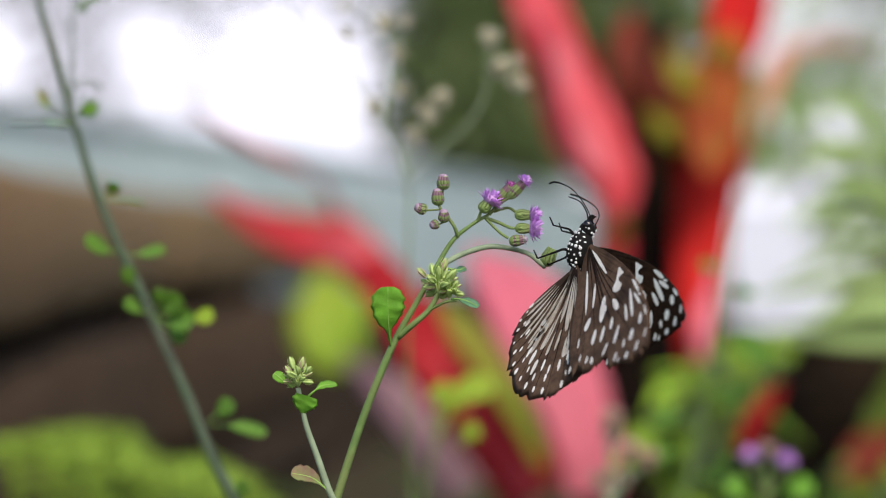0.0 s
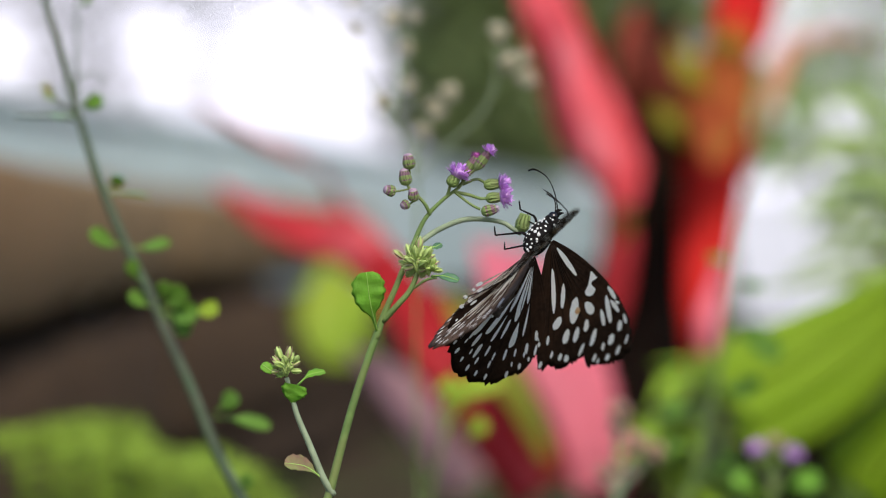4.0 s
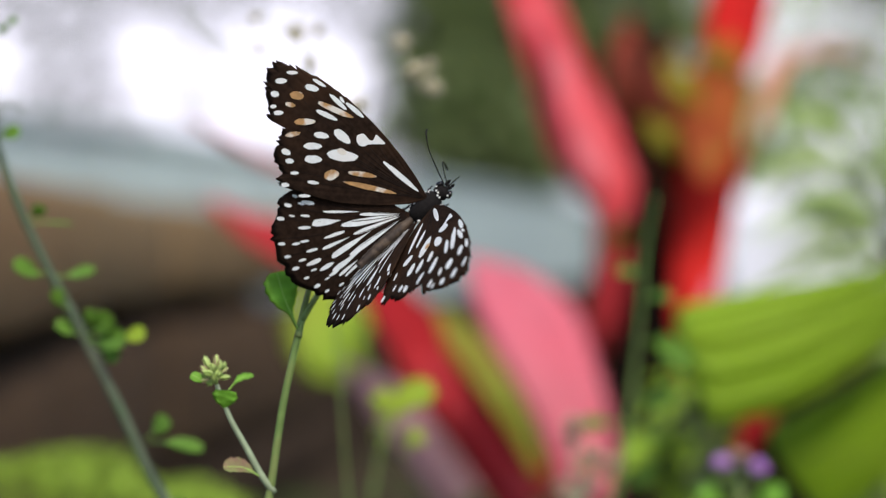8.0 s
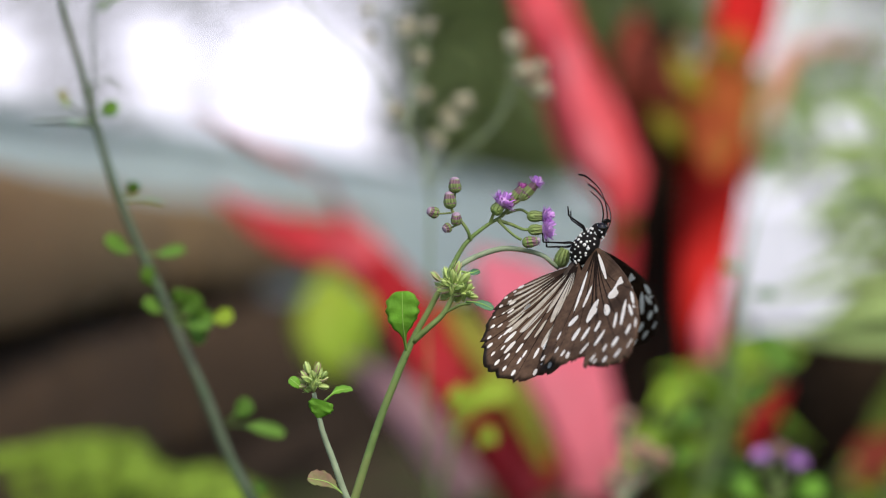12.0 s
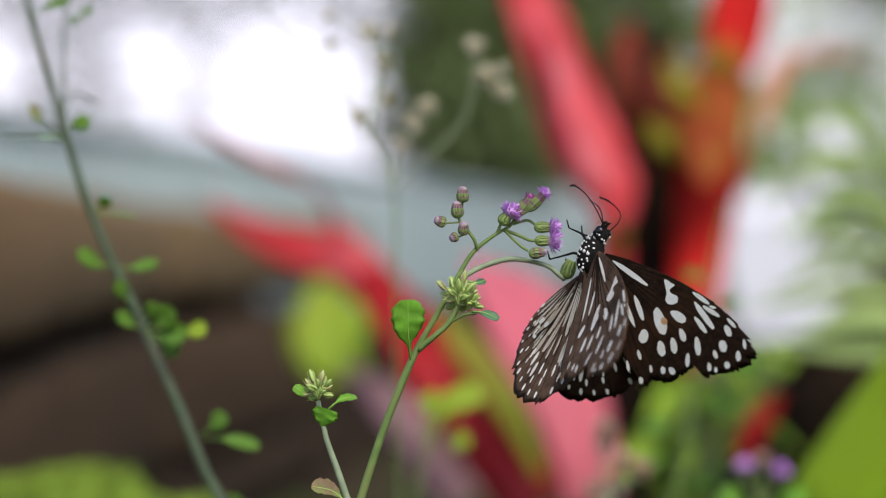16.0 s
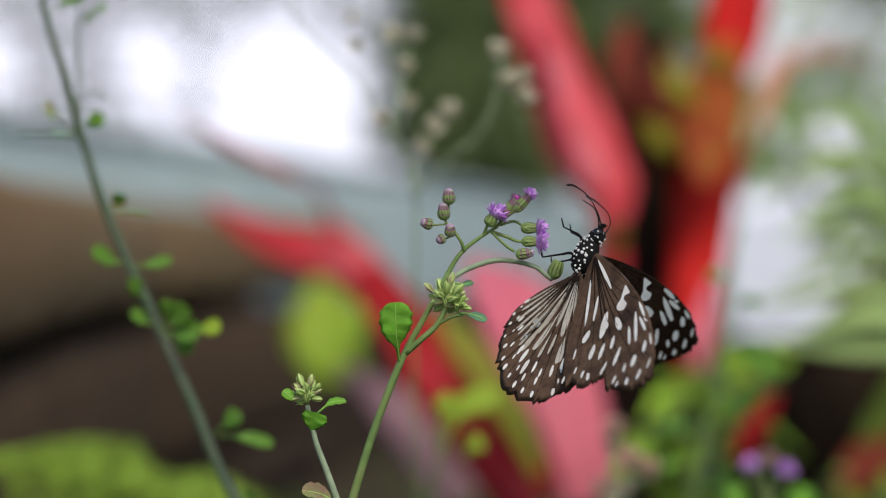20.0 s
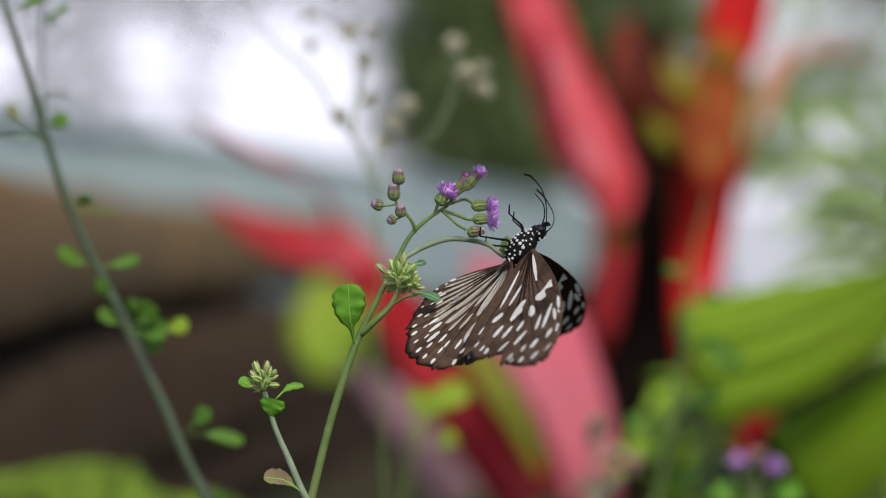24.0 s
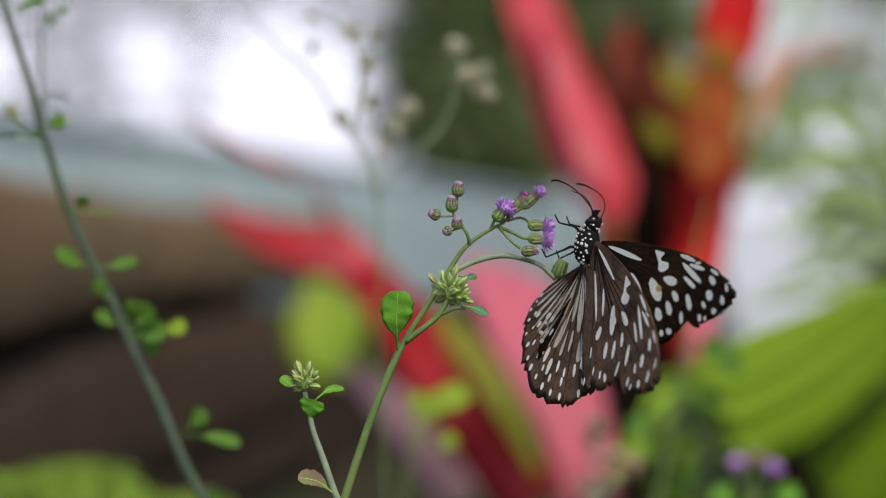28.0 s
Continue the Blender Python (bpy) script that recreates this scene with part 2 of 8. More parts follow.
def blob(bm, centre, axis, length, width, index=0, segs=10, rings=8, profile=None, start=-1.0, stop=1.0):
    """A body of revolution about axis: an ellipsoid, or profile(s) for s from -1 to 1."""
    axis = Vector(axis).normalized()
    u = axis.orthogonal().normalized()
    v = axis.cross(u)
    c = Vector(centre)
    rows = []
    for i in range(rings + 1):
        s = start + (stop - start) * i / rings
        r = (profile(s) if profile else math.sqrt(max(0.0, 1 - s * s))) * width / 2
        r = max(r, width * 0.02)
        rows.append([bm.verts.new(c + axis * (s * length / 2) + (u * math.cos(a) + v * math.sin(a)) * r) for a in [2 * math.pi * j / segs for j in range(segs)]])
    for a, b in zip(rows, rows[1:]):
        for j in range(segs):
            f = bm.faces.new((a[j], a[(j + 1) % segs], b[(j + 1) % segs], b[j]))
            f.smooth, f.material_index = True, index
    bm.faces.new(rows[0][::-1]).material_index = index
    bm.faces.new(rows[-1]).material_index = index
    return bm


def blade(bm, pts, widths, face=(0, -1, 0), fold=0.15, n=18, across=6, thick=0.0004, index=0, teeth=0.0, wave=0.0):
    """A leaf along pts: a thin closed sheet whose upper side looks towards face, folded along its midrib."""
    line = [Vector(p) for p in spline(pts, n)]
    wid = [max(1e-5, float(np.interp(k / (n - 1), np.linspace(0, 1, len(widths)), widths))) for k in range(n)]
    face = Vector(face)
    grids = ([], [])
    for k, p in enumerate(line):
        d = (line[min(k + 1, n - 1)] - line[max(k - 1, 0)]).normalized()
        u = d.cross(face).normalized()
        nrm = u.cross(d).normalized()
        w = wid[k] / 2
        for g, off in zip(grids, (thick / 2, -thick / 2)):
            row = []
            for j in range(across + 1):
                x = -1 + 2 * j / across
                ww = w * (1 + (teeth * math.sin(k * 1.45 + (1.3 if x > 0 else 0)) if abs(x) > 0.9 else 0))
                edge = off * (1 - x * x)
                row.append(bm.verts.new(p + u * (x * ww) + nrm * (abs(x) * ww * fold + edge + wave * w * math.sin(k * 0.9 + 2 * x) * abs(x))))
            g.append(row)
    for g, flip in zip(grids, (False, True)):
        for a, b in zip(g, g[1:]):
            for j in range(across):
                q = (a[j], a[j + 1], b[j + 1], b[j])
                f = bm.faces.new(q[::-1] if flip else q)
                f.smooth, f.material_index = True, index
    bmesh.ops.remove_doubles(bm, verts=list(bm.verts), dist=1e-7)
    return bm


def part(name, bm, material, parent=None, label=""):
    """Links a bmesh as one mesh object under a thing or a part."""
    me = bpy.data.meshes.new(name)
    bm.normal_update()
    bm.to_mesh(me)
    bm.free()
    for m in material if isinstance(material, (list, tuple)) else (material,):
        me.materials.append(m)
    ob = new(name, me)
    if parent:
        ob.parent = parent
    return tagged(ob, label)


def thing(name, at, label, category, group="", kind=""):
    """An Empty at the base of a thing; its parts are given in world metres and moved under it."""
    ob = new(name)
    ob.matrix_world = pose(*at)
    return tagged(ob, label, category, group, kind)


def local(at, pts):
    """Points in metres of the place, as seen from the base at."""
    return [tuple(float(a) - float(b) for a, b in zip(p, at)) for p in pts]


# ---- ground and large structure ----
def ground():
    bm = bmesh.new()
    xs = [-400, -40, -8] + [-3 + 0.25 * i for i in range(25)] + [8, 40, 400]
    ys = [-400, -20, -3, -1] + [0.2 * i for i in range(26)] + [8, 20, 60, 400]
    g = [[bm.verts.new((x, y, 0.012 * noise.noise((x * 2.1, y * 2.1, 0)) if abs(x) < 7 and -1 < y < 7 else 0)) for x in xs] for y in ys]
    for a, b in zip(g, g[1:]):
        for j in range(len(xs) - 1):
            bm.faces.new((a[j], a[j + 1], b[j + 1], b[j])).smooth = True
    return tagged(part("ground", bm, M_SOIL), "dark garden soil with moss and low weeds", "ground", kind="structure")


ground()


def plank(bm, a, b, height, depth, seed=1):
    """A worn, round-edged board from a to b (its lower front corners)."""
    a, b = Vector(a), Vector(b)
    d = (b - a).normalized()
    back = Vector((-d.y, d.x, 0)).normalized()
    n = 26
    prof = [(0, 0.12), (0, 0.88), (0.08, 0.97), (0.3, 1), (0.7, 1), (0.92, 0.97), (1, 0.88), (1, 0.12), (0.92, 0.03), (0.7, 0), (0.3, 0), (0.08, 0.03)]
    rows = []
    for k in range(n):
        p = a.lerp(b, k / (n - 1))
        rows.append([bm.verts.new(p + back * (depth * s + 0.006 * noise.noise((k * 0.5, s * 3, seed))) + Vector((0, 0, height * h + 0.010 * noise.noise((k * 0.35, seed * 3.1, h * 2)))))
                     for s, h in prof])
    for r, q in zip(rows, rows[1:]):
        for j in range(len(prof)):
            bm.faces.new((r[j], q[j], q[(j + 1) % len(prof)], r[(j + 1) % len(prof)])).smooth = True
    bm.faces.new(rows[0])
    bm.faces.new(rows[-1][::-1])
    bmesh.ops.recalc_face_normals(bm, faces=list(bm.faces))
    return bm


def timber_wall():
    """Low retaining wall of weathered sleepers that runs away from the viewer, with dark gaps between them."""
    at = (-0.26, 1.6, 0)
    wall = thing("timber_wall", at, "low weathered brown timber wall of stacked sleepers", "wall", kind="structure")
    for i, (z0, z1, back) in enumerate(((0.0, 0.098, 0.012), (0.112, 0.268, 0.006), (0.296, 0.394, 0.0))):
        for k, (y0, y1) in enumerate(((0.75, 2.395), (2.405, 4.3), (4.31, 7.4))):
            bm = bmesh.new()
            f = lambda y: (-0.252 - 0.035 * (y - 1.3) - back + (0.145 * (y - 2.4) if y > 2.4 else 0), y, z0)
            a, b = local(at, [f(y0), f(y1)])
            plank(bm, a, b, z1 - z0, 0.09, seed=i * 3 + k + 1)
            part("sleeper", bm, (M_DEEP_BROWN, M_WOOD_SHADED, M_WOOD)[i], wall, ("bottom sleeper, brown darkened for shade", "sleeper in brown darkened for shade", "")[i])
    # Added boards behind the gaps; the gaps' shade is in their dark colour
    for p, q in (((-0.33, 0.75, 0.0), (-0.385, 2.4, 0.0)), ((-0.335, 2.405, 0.0), (-0.19, 3.8, 0.0))):
        bm = bmesh.new()
        a, b = local(at, [p, q])
        plank(bm, a, b, 0.385, 0.03, seed=7)
        part("gap_shade_board", bm, M_DEEP_BROWN, wall, "added dark board that gives the gaps their shade")


timber_wall()


def painted_wall():
    """Pale blue painted fence behind the timber wall, of butted boards with a cap."""
    at = (-0.3, 3.0, 0)
    w = thing("painted_fence", at, "pale blue painted board fence", "fence", kind="structure")
    a0, b0 = Vector((-0.69, 0.80, 0)), Vector((0.74, 8.6, 0))
    d = (b0 - a0)
    n = 30
    for k in range(n):
        bm = bmesh.new()
        a, b = a0 + d * (k / n), a0 + d * ((k + 0.985) / n)
        a, b = local(at, [a, b])
        plank(bm, a, b, 0.465 + 0.003 * math.sin(k * 3), 0.02, seed=20 + k)
        part("board", bm, M_TEAL, w)
    bm = bmesh.new()
    a, b = local(at, [a0 + Vector((0.003, 0, 0.468)), b0 + Vector((0.003, 0, 0.468))])
    plank(bm, a, b, 0.018, 0.05, seed=50)
    part("cap_rail", bm, M_TEAL, w)
    # Added strip that darkens the fence's pale foot
    for k in range(6):
        bm = bmesh.new()
        f = lambda s: a0 + d * (0.17 + 0.83 * s / 6) + Vector((0.016, -0.004, 0))
        a, b = local(at, [f(k), f(k + 0.99)])
        plank(bm, a, b, 0.25, 0.012, seed=60 + k)
        part("cover_board", bm, M_DEEP_BROWN, w, "added dark board over the pale foot of the fence")


painted_wall()


def white_shed():
    """Assumed low shed beyond the garden: white roof sheets tilted sunward for brightness, on a dark front wall."""
    at = (1.5, 4.6, 0)
    w = thing("assumed_shed", at, "assumed low shed whose white sheet roof stands in for the bright background", "shed", kind="structure")
    for k in range(7):
        x0 = 0.585 + 0.44 * k - at[0]
        bm = bmesh.new()
        top, low = [], []
        for i in range(23):
            x = x0 + 0.432 * i / 22
            h = 0.006 * (1 if i % 4 == 0 else 0)
            line = [(x, 0.06 * k - 0.03, 0.170), (x, 0.06 * k + 0.17, 0.30), (x, 0.06 * k + 0.36, 0.425)]
            top.append([bm.verts.new((p[0], p[1], p[2] + h)) for p in line])
            low.append([bm.verts.new((p[0], p[1] + 0.003, p[2] + h - 0.004)) for p in line])
        for g, flip in ((top, False), (low, True)):
            for p, q in zip(g, g[1:]):
                for j in range(2):
                    f = (p[j], q[j], q[j + 1], p[j + 1])
                    bm.faces.new(f[::-1] if flip else f)
        part("roof_sheet", bm, M_WHITE, w)
    bm = bmesh.new()
    a, b = local(at, [(0.57, 4.63, 0), (3.6, 5.05, 0)])
    plank(bm, a, b, 0.168, 0.10, seed=32)
    part("front_wall", bm, M_MOSS, w, "dark mossy front wall")


white_shed()


def sky_backdrop():
    """Bright overcast sky beyond the garden, far behind everything."""
    m = bpy.data.materials.new("bright_cloud")
    m.use_nodes = True
    n, l = m.node_tree.nodes, m.node_tree.links
    e = n.new("ShaderNodeEmission")
    tx = n.new("ShaderNodeTexNoise")
    tx.inputs["Scale"].default_value = 0.03
    mix = n.new("ShaderNodeMix")
    mix.data_type = "RGBA"
    mix.inputs["A"].default_value, mix.inputs["B"].default_value = (0.80, 0.82, 1.0, 1), (0.90, 0.90, 1.0, 1)
    co = n.new("ShaderNodeTexCoord")
    l.new(co.outputs["Object"], tx.inputs["Vector"])
    l.new(tx.outputs["Fac"], mix.inputs["Factor"])
    l.new(mix.outputs["Result"], e.inputs["Color"])
    e.inputs["Strength"].default_value = 1.12
    l.new(e.outputs["Emission"], n["Material Output"].inputs["Surface"])
    bm = bmesh.new()
    rows = []
    for i in range(9):
        a = radians(-40 + 10 * i)
        x, y = 90 * math.sin(a), 90 * math.cos(a)
        rows.append([bm.verts.new((x, y, z)) for z in (-0.2, 12, 30)])
    for p, q in zip(rows, rows[1:]):
        for j in range(2):
            bm.faces.new((p[j], q[j], q[j + 1], p[j + 1]))
    return tagged(part("sky_backdrop", bm, m), "bright white overcast sky", "sky", kind="structure")


sky_backdrop()


# ---- foliage masses ----
def leaf_cloud(bm, centre, size, count, leaf, seed, droop=0.3, keep=None):
    """Many small folded leaves in an uneven cloud with gaps."""
    rnd = random.Random(seed)
    c = Vector(centre)
    clumps = [(Vector((rnd.gauss(0, 0.42) * size[0], rnd.gauss(0, 0.42) * size[1], rnd.gauss(0, 0.42) * size[2])), rnd.uniform(0.12, 0.3)) for _ in range(max(6, count // 60))]
    made = 0
    while made < count:
        o, r = rnd.choice(clumps)
        p = c + o + Vector((rnd.gauss(0, r) * size[0], rnd.gauss(0, r) * size[1], rnd.gauss(0, r) * size[2]))
        if p.z < 0.02 or (keep and not keep(p)):
            made += 1
            continue
        a, b = rnd.uniform(0, 6.283), rnd.uniform(-0.9, 0.4)
        d = Vector((math.cos(a) * math.cos(b), math.sin(a) * math.cos(b), math.sin(b) - droop)).normalized()
        s = d.cross(Vector((rnd.uniform(-0.4, 0.4), rnd.uniform(-0.4, 0.4), 1))).normalized()
        nn = s.cross(d)
        L = leaf * rnd.uniform(0.6, 1.3)
        w = L * rnd.uniform(0.32, 0.5)
        q = [p, p + d * L * 0.4 + s * w / 2 + nn * w * 0.12, p + d * L, p + d * L * 0.4 - s * w / 2 + nn * w * 0.12, p + d * L * 0.45]
        v = [bm.verts.new(x) for x in q]
        bm.faces.new((v[0], v[1], v[4])), bm.faces.new((v[1], v[2], v[4])), bm.faces.new((v[2], v[3], v[4])), bm.faces.new((v[3], v[0], v[4]))
        made += 1
    return bm


def thin_crown(bm, box, count, leaf, gaps, seed):
    """Leaves scattered thinly through a box (x0, x1, y0, y1, z0, z1), with round gaps (x, z, half width, half height)."""
    rnd = random.Random(seed)
    for _ in range(count):
        p = Vector((rnd.uniform(*box[0:2]), rnd.uniform(*box[2:4]), rnd.uniform(*box[4:6])))
        if min(((p.x - x) / a) ** 2 + ((p.z - z) / b) ** 2 for x, z, a, b in gaps) < 1:
            continue
        a = rnd.uniform(0, 6.283)
        d = Vector((math.cos(a), 0.4 * math.sin(a), rnd.uniform(-1, 0.3))).normalized()
        s = d.cross(Vector((0.2, 1, rnd.uniform(-0.3, 0.3)))).normalized()
        L, w = leaf * rnd.uniform(0.7, 1.3), leaf * rnd.uniform(0.3, 0.5)
        v = [bm.verts.new(x) for x in (p, p + d * L * 0.4 + s * w / 2, p + d * L, p + d * L * 0.4 - s * w / 2)]
        bm.faces.new(v[:3]), bm.faces.new((v[0], v[2], v[3]))
    return bm


def tree(at, height, label, trunk_r, clouds, seed, leaf=0.09):
    t = thing("tree", at, label, "tree", kind="")
    bm = bmesh.new()
    tube(bm, [(0, 0, -0.05), (0.05, 0, height * 0.3), (-0.06, 0.05, height * 0.6), (0.03, 0, height * 0.9)], [trunk_r * 1.3, trunk_r, trunk_r * 0.7, trunk_r * 0.35], n=20, segs=12, wobble=0.05)
    rnd = random.Random(seed)
    for k in range(7):
        z = height * rnd.uniform(0.35, 0.8)
        a = rnd.uniform(0, 6.28)
        L = height * rnd.uniform(0.2, 0.35)
        tube(bm, [(0, 0, z), (math.cos(a) * L * 0.5, math.sin(a) * L * 0.5, z + L * 0.35), (math.cos(a) * L, math.sin(a) * L, z + L * 0.5)], [trunk_r * 0.45, trunk_r * 0.3, trunk_r * 0.1], n=8, segs=7)
    part("trunk", bm, M_BARK, t, "dark bark trunk with limbs")
    bm = bmesh.new()
    for i, (c, s, n) in enumerate(clouds):
        leaf_cloud(bm, local(at, [c])[0], s, n, leaf, seed * 10 + i)
    ob = part("crown", bm, M_FOLIAGE, t, "dense dark green crown of small leaves")
    ob["kind"] = "stuff"


# dark tree behind the flower stalk, and thin crowns that frame the pale sky
tree((-0.02, 7.4, 0), 3.4, "dark green leafy tree behind the fence", 0.07,
     [((0.02, 7.4, 1.00), (0.20, 0.35, 0.45), 3000), ((0.06, 7.2, 0.72), (0.20, 0.3, 0.16), 1600), ((0.36, 7.6, 1.1), (0.34, 0.4, 0.50), 4200), ((0.1, 7.4, 1.9), (0.6, 0.5, 0.4), 900), ((0.62, 7.4, 0.8), (0.25, 0.4, 0.30), 1500), ((0.27, 7.3, 0.62), (0.16, 0.3, 0.14), 1300), ((0.70, 7.4, 1.14), (0.13, 0.3, 0.20), 900)], 3, 0.08)
tree((1.9, 8.0, 0), 3.6, "tall green tree beyond the garden", 0.08,
     [((0.95, 8.0, 0.98), (0.20, 0.5, 0.20), 220), ((1.4, 8.0, 1.0), (0.3, 0.5, 0.12), 200), ((1.4, 8.0, 2.0), (0.8, 0.5, 0.4), 500), ((1.35, 8.0, 1.32), (0.35, 0.5, 0.10), 260)], 4, 0.08)
tree((-2.6, 9.4, 0), 4.2, "overhanging tree with thin light foliage", 0.10,
     [((-2.4, 9.2, 2.4), (0.8, 0.6, 0.4), 900)], 5, 0.07)
for at_, box, gaps, count, say in (
        ((-2.2, 8.8, 0), (-2.0, -0.12, 8.5, 9.1, 0.84, 1.75), ((-1.14, 1.06, 0.155, 0.18), (-0.62, 1.00, 0.33, 0.27), (-1.80, 1.05, 0.16, 0.22), (-0.65, 0.84, 0.24, 0.12)), 2500, "thin hazy sapling with gaps of sky between its leaves"),
        ((2.2, 8.2, 0), (0.95, 2.0, 8.0, 8.5, 0.55, 1.6), ((1.42, 0.72, 0.16, 0.1), (1.15, 1.0, 0.06, 0.1)), 1300, "hazy pale green sapling beyond the white wall")):
    sap = thing("sapling", at_, say, "tree")
    bm = bmesh.new()
    tube(bm, [(0, 0, -0.02), (0.02, 0, 0.8), (-0.03, 0, 1.7)], [0.03, 0.022, 0.008], n=12, segs=8)
    mx = (box[0] + box[1]) / 2 - at_[0]
    for z in (0.8, 1.1, 1.4):
        tube(bm, [(0, 0, z), (mx * 0.5, 0, z + 0.14), (mx, 0.05, z + 0.2)], [0.012, 0.008, 0.004], n=8, segs=6)
    part("trunk", bm, M_BARK, sap)
    bm = bmesh.new()
    thin_crown(bm, tuple(v - at_[i // 2] for i, v in enumerate(box)), count, 0.06, [(x - at_[0], z, a, b) for x, z, a, b in gaps], 6)
    part("crown", bm, M_FOLIAGE_PALE if at_[0] < 0 else M_FOLIAGE_LIGHT, sap, "thin crown of pale hazy leaves")["kind"] = "stuff"


def shrub(at, label, clouds, material, seed, leaf, name="shrub"):
    t = thing(name, at, label, "shrub")
    for c, s, n in clouds:
        bm = bmesh.new()
        cx, cy, cz = local(at, [c])[0]
        tube(bm, [(cx * 0.1, cy * 0.1, -0.02), (cx * 0.6, cy * 0.6, cz * 0.5), (cx, cy, cz)], [0.012, 0.009, 0.004], n=8, segs=6)
        part("branch", bm, M_STEM_GREY, t)
    bm = bmesh.new()
    for i, (c, s, n) in enumerate(clouds):
        leaf_cloud(bm, local(at, [c])[0], s, n, leaf, seed * 7 + i)
    part("foliage", bm, material, t, "loose green leaves")["kind"] = "stuff"


shrub((0.36, 1.5, 0), "light green shrub at the foot of the red plant",
      [((0.1808, 1.3, 0.2871), (0.016, 0.05, 0.020), 6), ((0.1953, 1.3, 0.271), (0.012, 0.05, 0.020), 4), ((0.1419, 1.25, 0.2239), (0.03, 0.05, 0.02), 12), ((0.2666, 1.4, 0.1983), (0.05, 0.06, 0.03), 18), ((0.2024, 1.3, 0.2059), (0.05, 0.06, 0.02), 18), ((0.1343, 1.15, 0.2873), (0.030, 0.05, 0.020), 10), ((0.1272, 1.15, 0.2288), (0.030, 0.05, 0.020), 10), ((0.1229, 1.15, 0.2602), (0.016, 0.05, 0.016), 6), ((0.1329, 1.15, 0.2431), (0.022, 0.05, 0.018), 8), ((0.1089, 1.2, 0.2548), (0.009, 0.03, 0.009), 4)], M_FOLIAGE_LIGHT, 8, 0.036)
shrub((0.75, 2.6, 0), "pale green feathery shrub before the white wall",
      [((0.3856, 2.4, 0.4827), (0.09, 0.15, 0.05), 55), ((0.4265, 2.3, 0.4201), (0.07, 0.15, 0.035), 24), ((0.4371, 2.6, 0.5324), (0.09, 0.15, 0.03), 60), ((0.457, 2.4, 0.4648), (0.06, 0.1, 0.07), 30), ((0.3439, 2.4, 0.4648), (0.05, 0.1, 0.06), 18)], M_FEATHER, 9, 0.05)


def fern(at, label, fronds, material):
    """Arching fronds with many narrow leaflets."""
    t = thing("fern", at, label, "fern")
    for tip, mid, wide in fronds:
        bm = bmesh.new()
        a, m, e = (0, 0, 0), local(at, [mid])[0], local(at, [tip])[0]
        line = spline([a, m, e], 30)
        tube(bm, [a, m, e], [0.004, 0.003, 0.001], n=20, segs=6)
        for k in range(5, 30):
            p = Vector(line[k])
            d = (Vector(line[min(k + 1, 29)]) - Vector(line[k - 1])).normalized()
            s = d.cross(Vector((0, -0.6, 0.8))).normalized()
            L = wide * math.sin(math.pi * (0.15 + 0.8 * k / 30))
            for sg in (-1, 1):
                q = p + (s * sg + d * 0.5).normalized() * L + Vector((0, 0, -0.15 * L))
                m2 = p + (s * sg + d * 0.35).normalized() * L * 0.5 + Vector((0, 0, 0.05 * L))
                blade_pts = [p, m2, q]
                blade(bm, blade_pts, [0.003, L * 0.34, L * 0.28, 0.001], face=(0, -0.5, 1), n=6, across=2, thick=0.0003)
        part("frond", bm, material, t)
    return t


low_fern = fern((-0.19, 0.98, -0.02), "bright green fern at the foot of the timber wall",
     [((-0.2096, 0.99, 0.2494), (-0.1863, 0.99, 0.2187), 0.0105), ((-0.2033, 1.02, 0.2488), (-0.1793, 1.02, 0.2172), 0.0125), ((-0.1828, 0.96, 0.2536), (-0.1602, 0.96, 0.2239), 0.0125), ((-0.1782, 0.99, 0.255), (-0.1549, 0.99, 0.2243), 0.0105), ((-0.177, 1.02, 0.2531), (-0.153, 1.02, 0.2215), 0.0125), ((-0.1585, 0.96, 0.2555), (-0.1359, 0.96, 0.2258), 0.0125), ((-0.1567, 1.0, 0.2471), (-0.1331, 1.0, 0.2161), 0.0105), ((-0.1542, 1.04, 0.2384), (-0.1297, 1.04, 0.2061), 0.0125), ((-0.1337, 0.97, 0.2394), (-0.1109, 0.97, 0.2093), 0.0125), ((-0.1269, 1.0, 0.2417), (-0.1034, 1.0, 0.2107), 0.0105), ((-0.1231, 1.03, 0.2356), (-0.0988, 1.03, 0.2037), 0.0125), ((-0.1073, 0.97, 0.2353), (-0.0844, 0.97, 0.2052), 0.0125), ((-0.1012, 1.0, 0.2236), (-0.0776, 1.0, 0.1926), 0.0105), ((-0.1501, 0.94, 0.2451), (-0.1279, 0.94, 0.216), 0.0125), ((-0.1669, 0.93, 0.2497), (-0.145, 0.93, 0.2209), 0.0125), ((-0.1243, 0.93, 0.2393), (-0.1024, 0.93, 0.2105), 0.0105)], M_FERN)


